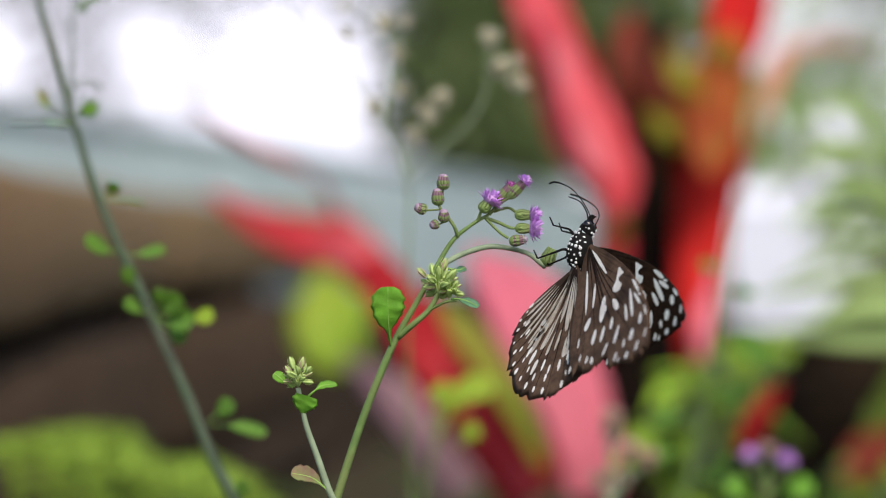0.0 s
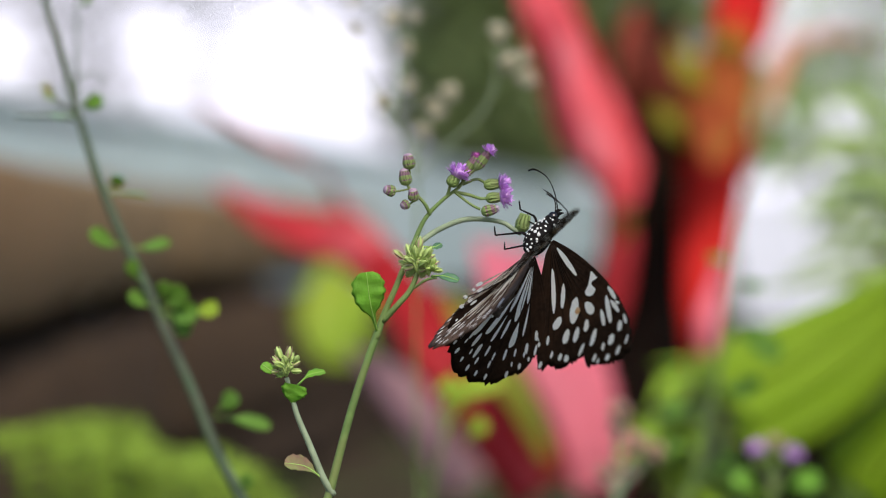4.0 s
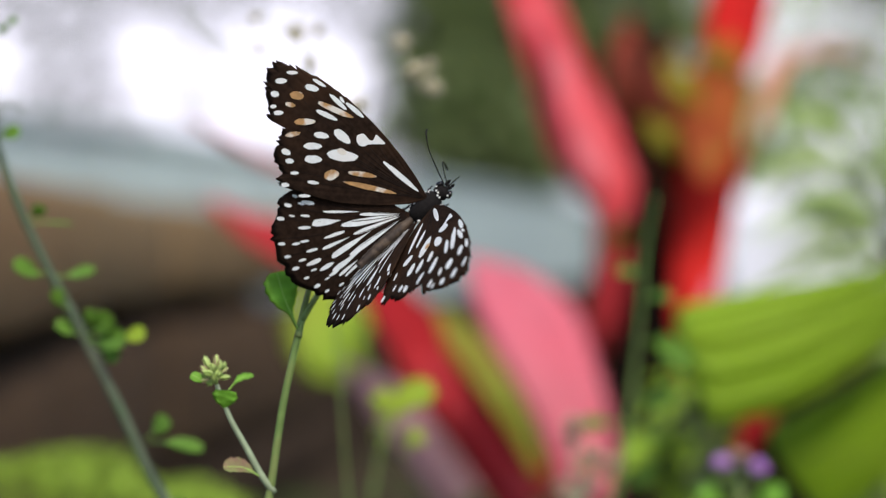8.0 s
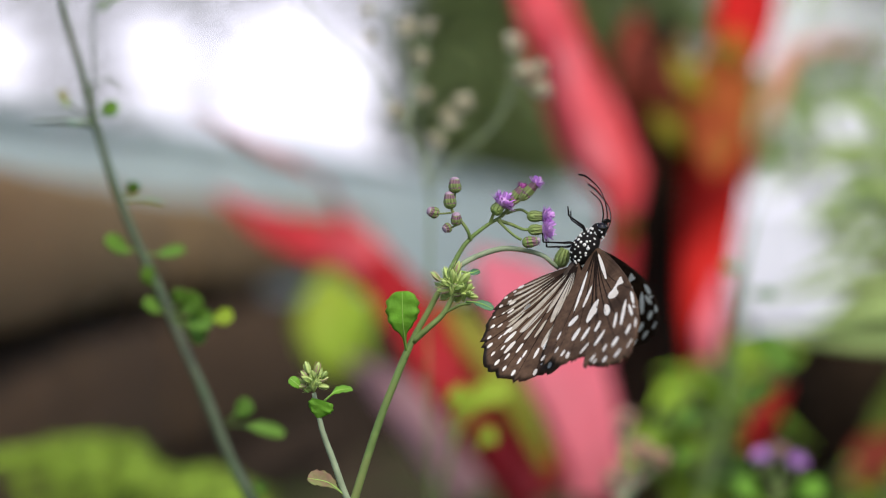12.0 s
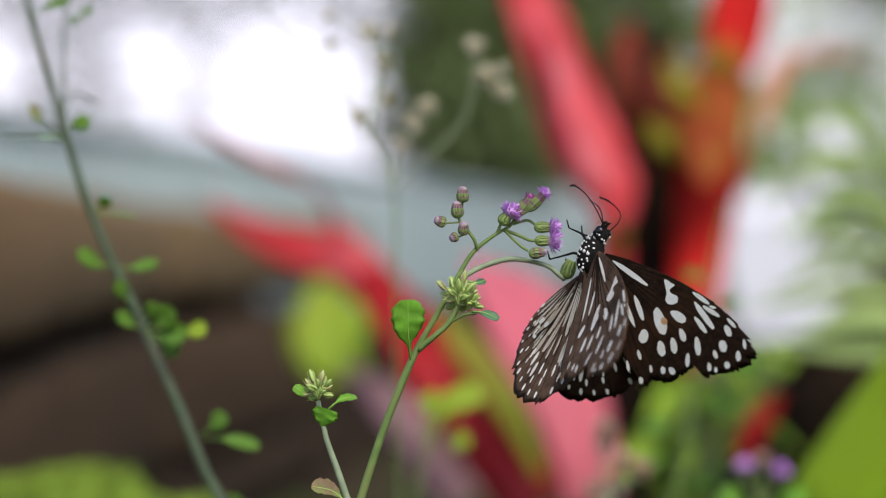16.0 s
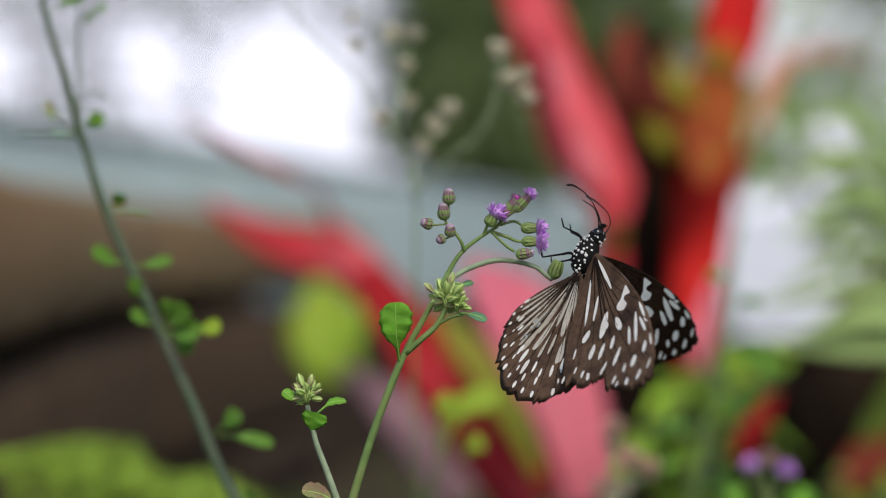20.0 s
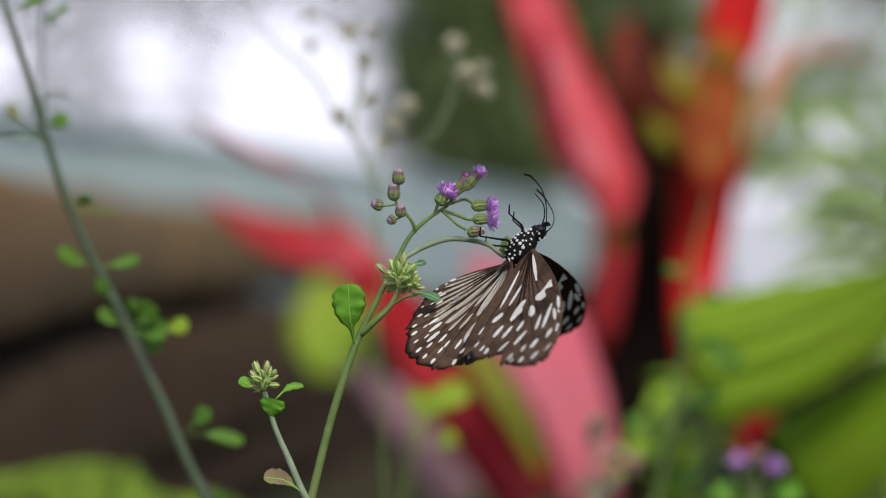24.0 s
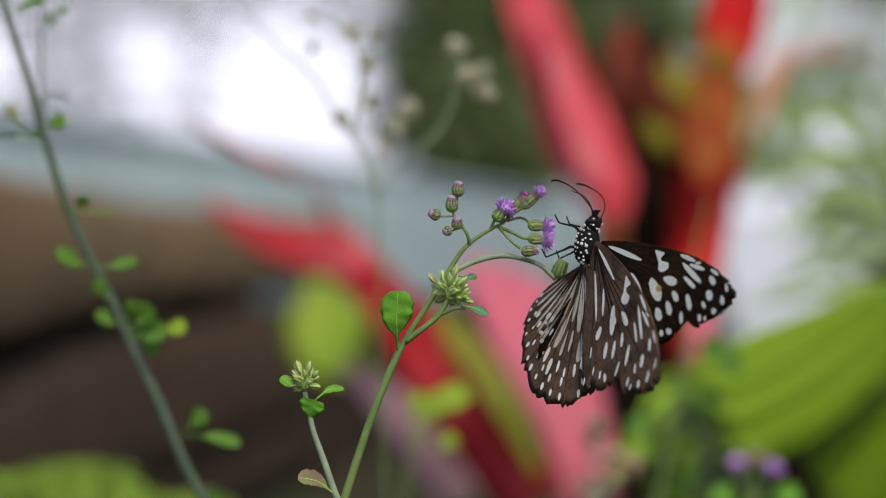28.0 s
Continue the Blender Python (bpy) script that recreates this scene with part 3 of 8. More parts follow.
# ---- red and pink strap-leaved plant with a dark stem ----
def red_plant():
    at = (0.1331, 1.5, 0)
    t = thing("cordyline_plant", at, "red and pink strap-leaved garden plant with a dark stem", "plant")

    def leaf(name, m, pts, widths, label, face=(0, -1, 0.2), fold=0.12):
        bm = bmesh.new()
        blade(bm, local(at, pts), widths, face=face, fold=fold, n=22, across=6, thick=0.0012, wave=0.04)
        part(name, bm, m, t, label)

    bm = bmesh.new()
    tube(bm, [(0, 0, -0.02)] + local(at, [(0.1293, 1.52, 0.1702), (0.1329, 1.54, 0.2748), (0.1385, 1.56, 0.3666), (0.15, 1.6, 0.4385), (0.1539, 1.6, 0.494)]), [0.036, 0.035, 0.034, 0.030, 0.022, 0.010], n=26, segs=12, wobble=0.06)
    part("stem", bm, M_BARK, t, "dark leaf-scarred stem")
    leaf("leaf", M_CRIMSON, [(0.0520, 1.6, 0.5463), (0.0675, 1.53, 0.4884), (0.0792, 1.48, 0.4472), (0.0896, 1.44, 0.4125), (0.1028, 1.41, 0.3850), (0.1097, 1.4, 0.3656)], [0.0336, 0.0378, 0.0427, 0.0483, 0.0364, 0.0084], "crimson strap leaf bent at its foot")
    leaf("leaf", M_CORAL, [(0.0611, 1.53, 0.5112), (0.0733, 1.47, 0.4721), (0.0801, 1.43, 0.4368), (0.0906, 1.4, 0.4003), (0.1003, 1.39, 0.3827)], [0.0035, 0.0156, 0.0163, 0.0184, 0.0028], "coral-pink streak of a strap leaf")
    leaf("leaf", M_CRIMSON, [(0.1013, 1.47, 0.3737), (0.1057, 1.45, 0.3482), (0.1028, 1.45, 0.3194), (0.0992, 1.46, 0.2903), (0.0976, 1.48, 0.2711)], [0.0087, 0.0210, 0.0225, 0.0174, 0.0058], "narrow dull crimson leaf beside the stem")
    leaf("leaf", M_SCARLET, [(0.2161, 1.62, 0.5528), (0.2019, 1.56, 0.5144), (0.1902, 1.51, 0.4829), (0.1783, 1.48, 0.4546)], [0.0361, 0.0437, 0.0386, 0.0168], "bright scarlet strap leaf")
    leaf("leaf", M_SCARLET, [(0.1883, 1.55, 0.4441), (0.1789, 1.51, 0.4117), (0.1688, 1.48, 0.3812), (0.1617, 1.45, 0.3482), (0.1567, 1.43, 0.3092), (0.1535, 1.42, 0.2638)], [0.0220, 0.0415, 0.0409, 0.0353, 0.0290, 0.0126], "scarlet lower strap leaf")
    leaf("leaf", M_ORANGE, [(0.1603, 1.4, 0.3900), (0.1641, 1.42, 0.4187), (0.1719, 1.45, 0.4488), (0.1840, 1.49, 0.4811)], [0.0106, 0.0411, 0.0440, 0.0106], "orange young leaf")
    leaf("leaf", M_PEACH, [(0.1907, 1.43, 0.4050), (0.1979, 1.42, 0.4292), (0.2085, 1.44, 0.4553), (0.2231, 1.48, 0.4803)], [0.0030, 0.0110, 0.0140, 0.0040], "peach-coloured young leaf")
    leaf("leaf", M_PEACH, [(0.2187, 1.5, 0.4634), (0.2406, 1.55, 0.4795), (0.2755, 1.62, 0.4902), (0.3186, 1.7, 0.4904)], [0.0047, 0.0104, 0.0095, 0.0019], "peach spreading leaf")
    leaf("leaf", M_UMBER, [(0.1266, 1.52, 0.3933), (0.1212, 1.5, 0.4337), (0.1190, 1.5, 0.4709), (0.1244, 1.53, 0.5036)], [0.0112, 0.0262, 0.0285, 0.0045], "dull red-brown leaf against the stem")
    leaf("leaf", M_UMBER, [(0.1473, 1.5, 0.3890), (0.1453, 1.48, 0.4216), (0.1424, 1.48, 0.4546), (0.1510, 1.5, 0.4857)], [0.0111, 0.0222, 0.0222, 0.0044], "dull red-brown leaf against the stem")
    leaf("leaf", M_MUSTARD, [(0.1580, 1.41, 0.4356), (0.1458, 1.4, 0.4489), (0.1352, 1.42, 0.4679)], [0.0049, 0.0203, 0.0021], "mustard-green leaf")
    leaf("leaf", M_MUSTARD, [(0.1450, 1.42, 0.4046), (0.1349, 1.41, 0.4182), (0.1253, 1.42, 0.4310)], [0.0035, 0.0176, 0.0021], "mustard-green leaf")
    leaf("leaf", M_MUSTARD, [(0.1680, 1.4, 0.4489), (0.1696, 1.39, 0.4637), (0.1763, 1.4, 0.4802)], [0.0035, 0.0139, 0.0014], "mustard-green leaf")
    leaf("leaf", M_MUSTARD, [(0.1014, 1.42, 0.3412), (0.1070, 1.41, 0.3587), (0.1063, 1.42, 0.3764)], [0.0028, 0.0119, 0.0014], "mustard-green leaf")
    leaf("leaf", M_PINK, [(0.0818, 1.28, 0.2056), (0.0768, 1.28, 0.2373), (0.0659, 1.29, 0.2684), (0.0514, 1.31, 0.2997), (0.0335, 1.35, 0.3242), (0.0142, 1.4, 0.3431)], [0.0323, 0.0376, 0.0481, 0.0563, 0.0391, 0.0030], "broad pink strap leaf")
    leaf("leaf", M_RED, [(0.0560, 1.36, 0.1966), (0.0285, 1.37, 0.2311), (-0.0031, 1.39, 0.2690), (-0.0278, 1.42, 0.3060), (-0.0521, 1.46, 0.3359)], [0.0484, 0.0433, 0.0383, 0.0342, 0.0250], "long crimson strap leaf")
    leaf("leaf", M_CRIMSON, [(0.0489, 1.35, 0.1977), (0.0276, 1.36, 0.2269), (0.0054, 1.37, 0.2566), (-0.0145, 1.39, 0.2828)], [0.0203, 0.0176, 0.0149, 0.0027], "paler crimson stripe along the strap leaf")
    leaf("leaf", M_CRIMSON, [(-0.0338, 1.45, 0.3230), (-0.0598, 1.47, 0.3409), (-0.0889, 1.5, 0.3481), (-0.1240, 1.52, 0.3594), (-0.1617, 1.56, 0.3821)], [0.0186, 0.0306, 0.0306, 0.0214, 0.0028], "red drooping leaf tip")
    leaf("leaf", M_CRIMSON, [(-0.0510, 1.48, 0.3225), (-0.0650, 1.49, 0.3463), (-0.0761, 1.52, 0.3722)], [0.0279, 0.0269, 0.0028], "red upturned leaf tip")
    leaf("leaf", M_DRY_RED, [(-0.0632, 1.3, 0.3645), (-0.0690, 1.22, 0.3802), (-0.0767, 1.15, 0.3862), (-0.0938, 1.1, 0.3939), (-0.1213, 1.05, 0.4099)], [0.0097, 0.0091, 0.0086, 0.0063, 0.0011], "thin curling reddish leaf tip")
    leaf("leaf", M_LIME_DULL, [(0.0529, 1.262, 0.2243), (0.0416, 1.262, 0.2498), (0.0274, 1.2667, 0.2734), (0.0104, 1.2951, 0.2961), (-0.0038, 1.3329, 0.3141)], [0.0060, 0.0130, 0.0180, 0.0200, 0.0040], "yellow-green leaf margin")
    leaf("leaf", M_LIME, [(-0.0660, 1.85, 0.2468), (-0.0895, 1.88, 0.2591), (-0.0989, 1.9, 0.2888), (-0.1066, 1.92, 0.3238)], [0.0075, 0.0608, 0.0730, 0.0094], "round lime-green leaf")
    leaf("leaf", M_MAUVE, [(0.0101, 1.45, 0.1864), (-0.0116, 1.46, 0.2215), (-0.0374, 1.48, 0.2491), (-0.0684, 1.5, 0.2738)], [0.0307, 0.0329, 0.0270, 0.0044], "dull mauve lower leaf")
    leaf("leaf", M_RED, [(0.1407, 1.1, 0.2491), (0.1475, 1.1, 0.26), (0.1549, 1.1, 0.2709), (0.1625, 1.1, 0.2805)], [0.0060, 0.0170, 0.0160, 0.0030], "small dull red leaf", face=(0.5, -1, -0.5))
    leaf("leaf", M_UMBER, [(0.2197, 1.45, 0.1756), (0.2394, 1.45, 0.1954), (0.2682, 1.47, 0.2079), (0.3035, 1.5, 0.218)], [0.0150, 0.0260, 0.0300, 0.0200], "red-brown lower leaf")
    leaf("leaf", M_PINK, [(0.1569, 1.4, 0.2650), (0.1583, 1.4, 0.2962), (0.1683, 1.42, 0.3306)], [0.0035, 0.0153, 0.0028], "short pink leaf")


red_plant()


def leaning_trunk():
    at = (0.1482, 1.2, 0)
    t = thing("leaning_trunk", at, "dark leaning trunk behind the low weeds", "tree trunk")
    bm = bmesh.new()
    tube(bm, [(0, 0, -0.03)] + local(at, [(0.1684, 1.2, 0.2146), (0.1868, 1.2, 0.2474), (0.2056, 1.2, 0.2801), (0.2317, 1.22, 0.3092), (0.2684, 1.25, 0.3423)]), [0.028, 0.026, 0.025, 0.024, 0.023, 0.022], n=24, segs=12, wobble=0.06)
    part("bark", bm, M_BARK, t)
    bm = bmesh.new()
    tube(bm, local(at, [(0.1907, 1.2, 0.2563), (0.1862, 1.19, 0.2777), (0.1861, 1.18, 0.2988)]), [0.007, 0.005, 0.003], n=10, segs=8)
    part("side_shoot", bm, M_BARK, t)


leaning_trunk()


def low_leaves():
    """Broad olive-green leaves on the ground behind the leaning trunk."""
    at = (0.3154, 1.5, 0)
    t = thing("low_foliage_plant", at, "low plant with broad olive-green leaves", "plant")
    for b, m, e, w in (((0.3005, 1.5, 0.0796), (0.2745, 1.5, 0.1875), (0.2561, 1.48, 0.2704), 0.055), ((0.3191, 1.5, 0.0796), (0.3083, 1.52, 0.1853), (0.2968, 1.5, 0.2842), 0.06), ((0.2761, 1.45, 0.0886), (0.2246, 1.42, 0.1609), (0.1902, 1.4, 0.2018), 0.045), ((0.2951, 1.55, 0.0898), (0.2773, 1.58, 0.2102), (0.2412, 1.6, 0.2758), 0.05)):
        bm = bmesh.new()
        blade(bm, local(at, [b, m, e]), [w * 0.3, w * 0.8, w, w * 0.9, w * 0.6, w * 0.05], face=(0, -1, 0.4), n=20, across=6, thick=0.0010, wave=0.05)
        part("leaf", bm, M_OLIVE, t)


low_leaves()
# ---- flowering stalk on which the butterfly feeds ----
STALK = (-0.0192, 0.486, 0)
JOINT = (-0.0051, 0.486, 0.3246)


def tuft(bm, c, axis, size, n, seed, index=0):
    """A burst of narrow petals round axis."""
    rnd = random.Random(seed)
    axis = Vector(axis).normalized()
    u = axis.orthogonal().normalized()
    v = axis.cross(u)
    for k in range(int(n * 1.7)):
        a, open_ = rnd.uniform(0, 6.283), math.sqrt(rnd.random()) * 1.45
        d = (axis * math.cos(open_) + (u * math.cos(a) + v * math.sin(a)) * math.sin(open_)).normalized()
        s = d.cross(axis + Vector((0.01, 0.02, 0.03))).normalized()
        p0 = Vector(c) + d * size * 0.15
        L = size * rnd.uniform(0.45, 0.78)
        w = size * rnd.uniform(0.06, 0.11)
        tip = p0 + d * L
        q = [p0 - s * w * 0.4, p0 + s * w * 0.4, tip - d * L * 0.3 + s * w, tip + s * w * 0.7 + d * w, tip - d * w * 0.4, tip - s * w * 0.7 + d * w, tip - d * L * 0.3 - s * w]
        vs = [bm.verts.new(x) for x in q]
        f = bm.faces.new(vs)
        f.material_index = index
        b = [bm.verts.new(x + axis.cross(s) * w * 0.25) for x in q]
        bm.faces.new(b[::-1]).material_index = index
    return bm


def calyx_profile(s):
    """Slim urn: narrow foot, full belly below the middle, drawn in a little at the mouth."""
    return float(np.interp(s, [-1, -0.85, -0.5, 0, 0.6, 1], [0.30, 0.66, 0.95, 1.0, 0.84, 0.74]))


def bracts(bm, b, ax, width, seed, tip_index):
    """Two rings of narrow bracts pressed flat against a calyx; their tips may be of another colour."""
    rnd = random.Random(seed)
    ax0 = ax.normalized()
    u = ax0.orthogonal().normalized()
    for f0, f1, n in ((0.02, 0.50, 8), (0.22, 0.98, 11)):
        for k in range(n):
            a = 2 * math.pi * (k + 3 * f0) / n + rnd.uniform(-0.1, 0.1)
            o = u * math.cos(a) + ax0.cross(u) * math.sin(a)
            top = f1 + rnd.uniform(-0.05, 0.04)
            stops = [f0, f0 + (top - f0) * 0.35, f0 + (top - f0) * 0.62, top]
            line = [b + ax * f + o * width * (0.5 * calyx_profile(2 * f - 1) - 0.004) for f in stops]
            blade(bm, line[:3], [width * 0.20, width * 0.38, width * 0.36], face=tuple(o), fold=-0.1, n=5, across=2, thick=width * 0.02)
            blade(bm, line[2:], [width * 0.36, width * 0.16], face=tuple(o), fold=-0.1, n=3, across=2, thick=width * 0.02, index=tip_index)


def flower_head(parent, at, base, tip, width, petals, size, seed, n=70):
    """Slim green calyx from base to tip, with a burst of petals on it."""
    b, t = Vector(local(at, [base])[0]), Vector(local(at, [tip])[0])
    ax = t - b
    bm = bmesh.new()
    blob(bm, (b + t) / 2, ax, ax.length, width, profile=calyx_profile, segs=16, rings=12)
    bracts(bm, b, ax, width, seed, 1 if size < 0.0025 and petals else 0)
    part("calyx", bm, [M_CALYX, M_BUD_TIP], parent)
    if petals:
        bm = bmesh.new()
        tuft(bm, t - ax * 0.1, ax, size, n, seed)
        blob(bm, t + ax.normalized() * size * 0.15, ax, size * 0.75, size * 0.9, segs=10, rings=6)
        part("petals", bm, petals, parent)


def bud(parent, at, base, tip, width):
    """Barrel-shaped closed bud: smooth green bracts with dark mauve tips round a pale lilac cap."""
    b, t = Vector(local(at, [base])[0]), Vector(local(at, [tip])[0])
    ax = t - b
    bm = bmesh.new()
    blob(bm, b + ax * 0.41, ax, ax.length * 0.82, width, segs=16, rings=12, profile=calyx_profile)
    bracts(bm, b, ax * 0.82, width, int(width * 1e7), 1)
    blob(bm, b + ax * 0.80, ax, ax.length * 0.40, width * 0.74, index=2, segs=14, rings=8)
    part("bud", bm, [M_CALYX, M_BUD_TIP, M_BUD_CAP], parent)


def bud_cluster(parent, at, centre, size, seed):
    """Loose head of small pointed green buds on short stalks, their tips faintly pink."""
    c = Vector(local(at, [centre])[0])
    rnd = random.Random(seed)
    for k in range(15):
        bm = bmesh.new()
        a, h = k * 2.4, 1 - 1.7 * (k + 0.5) / 15
        r = math.sqrt(max(0, 1 - h * h))
        d = Vector((math.cos(a) * r, math.sin(a) * r, h))
        p = c + d * size * rnd.uniform(0.30, 0.54)
        ax = (d * 0.8 + Vector((rnd.uniform(-0.35, 0.25), -0.1, 0.35))).normalized()
        L = size * rnd.uniform(0.34, 0.48)
        blob(bm, p, ax, L, L * 0.40, segs=8, rings=8, profile=lambda s: max(0.03, (1 - max(0, s) ** 1.6) * min(1, 0.62 + 0.5 * (s + 1))))
        u = ax.orthogonal().normalized()
        for j in range(5):
            o = u * math.cos(j * 1.2566) + ax.cross(u) * math.sin(j * 1.2566)
            blade(bm, [p - ax * L * 0.42 + o * L * 0.15, p - ax * L * 0.05 + o * L * 0.26, p + ax * L * rnd.uniform(0.3, 0.5) + o * L * 0.2], [L * 0.16, L * 0.2, L * 0.02], face=tuple(o), n=4, across=2, thick=L * 0.03, index=1 if k % 4 == 0 else 0)
        tube(bm, [tuple(c - Vector((0, 0, size * 0.4))), tuple(c.lerp(p, 0.5)), tuple(p - ax * L * 0.4)], [size * 0.035, size * 0.025], n=5, segs=6)
        part("flower_bud", bm, [M_BUD_GREEN, M_BUD_PINK], parent)


def small_leaf(parent, at, base, mid, tip, width, m, name="leaf", face=(0.2, -1, 0.2), label="", fold=0.2):
    bm = bmesh.new()
    blade(bm, local(at, [base, mid, tip]), [width * f for f in (0.08, 0.08, 0.09, 0.10, 0.12, 0.18, 0.34, 0.56, 0.74, 0.86, 0.94, 0.99, 1.0, 0.99, 0.93, 0.76, 0.40)], face=face, fold=fold, n=33, across=8, thick=0.0003, teeth=0.06, wave=0.06)
    line = [Vector(p) for p in spline(local(at, [base, mid, tip]), 22)]
    look_to = Vector(face).normalized()
    tube(bm, [tuple(p + look_to * 0.0002) for p in line[::3]], [0.00020, 0.00012, 0.00005], n=10, segs=5, index=1)
    part(name, bm, [m, M_LEAF_VEIN], parent, label)


def flower_stalk():
    t = thing("flowering_weed", STALK, "slender green weed stalk with small violet flower heads and buds", "plant")
    at = STALK
    bm = bmesh.new()
    tube(bm, local(at, [(STALK[0], STALK[1], -0.01), (-0.0253, 0.486, 0.2491), (-0.0219, 0.486, 0.2792), (-0.0174, 0.486, 0.2934), (-0.012, 0.486, 0.3087), (-0.0078, 0.486, 0.3187), JOINT, (-0.004, 0.486, 0.3267)]), [0.0014, 0.00122, 0.00105, 0.00092, 0.00084, 0.0008, 0.00078, 0.0006], n=50, segs=12)
    part("main_stem", bm, M_STEM, t)
    bm = bmesh.new()
    tube(bm, local(at, [(-0.0174, 0.486, 0.2907), (-0.0192, 0.485, 0.2947), (-0.0214, 0.485, 0.3016), (-0.0234, 0.485, 0.3076), (-0.0242, 0.485, 0.3112), (-0.0252, 0.485, 0.3166)]), [0.0008, 0.00072, 0.0006, 0.0005], n=24, segs=10)
    part("side_stem", bm, M_STEM_PALE, t)
    bud_cluster(t, at, (-0.0252, 0.485, 0.3193), 0.0062, 5)
    fan = bmesh.new()
    blade(fan, local(at, [(-0.0243, 0.485, 0.3106), (-0.0240, 0.484, 0.3126), (-0.0233, 0.4835, 0.3150)]), [0.0005, 0.0008, 0.0018, 0.0034, 0.0048, 0.0056, 0.0056, 0.0046], face=(0.1, -1, 0.8), fold=0.10, n=24, across=8, thick=0.0003, teeth=0.05, wave=0.06)
    part("leaf", fan, M_LEAF, t, "small fan-shaped bright green leaf")
    small_leaf(t, at, (-0.0231, 0.486, 0.3146), (-0.0204, 0.486, 0.3166), (-0.0171, 0.487, 0.317), 0.0034, M_LEAF, face=(-0.1, -0.5, 1))
    small_leaf(t, at, (-0.0264, 0.485, 0.3166), (-0.0285, 0.484, 0.3184), (-0.0302, 0.484, 0.3199), 0.0026, M_LEAF, face=(0.3, -0.8, 0.5))
    small_leaf(t, at, (-0.0185, 0.485, 0.2935), (-0.0225, 0.484, 0.2973), (-0.027, 0.483, 0.2986), 0.0040, M_LEAF_DRY, name="dry_leaf", face=(0.3, -0.8, 0.6), label="curled brown half-dry leaf", fold=0.5)
    # upper spray, which nods under the butterfly's weight
    at = JOINT
    bm = bmesh.new()
    tube(bm, local(at, [(-0.0057, 0.486, 0.3233), (-0.0033, 0.486, 0.328), (0.0001, 0.486, 0.3334), (0.0043, 0.486, 0.3404), (0.0083, 0.487, 0.3467), (0.0124, 0.487, 0.3501), (0.0165, 0.487, 0.3524)]), [0.00078, 0.0007, 0.00064, 0.0006, 0.0005, 0.00042, 0.00035], n=36, segs=10)
    spray = part("flower_spray", bm, M_STEM, t)
    spray.location = Vector(local(STALK, [JOINT])[0])

    def twig(pts, r, m=M_STEM):
        bm = bmesh.new()
        tube(bm, local(at, pts), r, n=18, segs=8)
        part("twig", bm, m, spray)

    twig([(-0.0038, 0.486, 0.3267), (-0.0002, 0.485, 0.3296), (0.0027, 0.485, 0.332), (0.0046, 0.485, 0.3347), (0.0056, 0.485, 0.3371)], [0.0007, 0.0006, 0.0005])
    twig([(0.0037, 0.485, 0.3327), (0.0068, 0.484, 0.3341), (0.0091, 0.484, 0.3343)], [0.0003, 0.0003])
    twig([(0.0056, 0.487, 0.3416), (0.0103, 0.488, 0.344), (0.0158, 0.488, 0.3455), (0.02, 0.488, 0.3452), (0.0247, 0.488, 0.3438), (0.0268, 0.488, 0.3420), (0.0282, 0.489, 0.3408)], [0.0006, 0.0006, 0.0005, 0.0005], M_STEM_PALE)
    twig([(0.0097, 0.487, 0.3476), (0.0092, 0.486, 0.3497), (0.008, 0.486, 0.3517), (0.0063, 0.486, 0.3538), (0.0058, 0.486, 0.3556)], [0.0004, 0.0003])
    twig([(0.0063, 0.486, 0.3538), (0.0043, 0.486, 0.3537), (0.0029, 0.486, 0.3537)], [0.0002, 0.0002])
    twig([(0.0061, 0.486, 0.3549), (0.0068, 0.486, 0.3568), (0.0069, 0.486, 0.358)], [0.0002, 0.0002])
    twig([(0.008, 0.486, 0.3515), (0.0067, 0.486, 0.351), (0.0056, 0.486, 0.3505)], [0.0002, 0.0002])
    twig([(0.0176, 0.488, 0.3534), (0.018, 0.488, 0.3544), (0.0183, 0.488, 0.3552)], [0.0004, 0.0003])
    twig([(0.0140, 0.487, 0.3510), (0.0145, 0.4865, 0.3522), (0.0149, 0.486, 0.3532)], [0.0004, 0.0003])
    twig([(0.0165, 0.487, 0.3524), (0.0188, 0.487, 0.3545), (0.0208, 0.486, 0.3558)], [0.0004, 0.0003])
    twig([(0.0155, 0.487, 0.3518), (0.0186, 0.487, 0.3506), (0.0208, 0.486, 0.3495), (0.0222, 0.486, 0.3493)], [0.0004, 0.0003])
    twig([(0.0158, 0.487, 0.3515), (0.0187, 0.486, 0.3485), (0.0205, 0.486, 0.3472)], [0.0003, 0.0003])
    twig([(0.0176, 0.488, 0.353), (0.0206, 0.488, 0.3537), (0.0224, 0.488, 0.3527)], [0.0003, 0.0003])
    for b, e, w in (((0.007, 0.486, 0.3579), (0.0069, 0.486, 0.3614), 0.0028), ((0.0058, 0.486, 0.3546), (0.0056, 0.486, 0.3584), 0.0028), ((0.0032, 0.486, 0.3536), (0.0008, 0.485, 0.3546), 0.0025), ((0.0069, 0.485, 0.351), (0.0069, 0.484, 0.3538), 0.0025), ((0.0056, 0.485, 0.3509), (0.004, 0.484, 0.3502), 0.0022)):
        bud(spray, at, b, e, w)
    bud_cluster(spray, at, (0.0053, 0.485, 0.3385), 0.0078, 6)
    bud_cluster(spray, at, (0.0075, 0.485, 0.3371), 0.0056, 9)
    flower_head(spray, at, (0.0148, 0.486, 0.353), (0.0166, 0.486, 0.3551), 0.0028, M_PETAL, 0.0037, 1, 60)
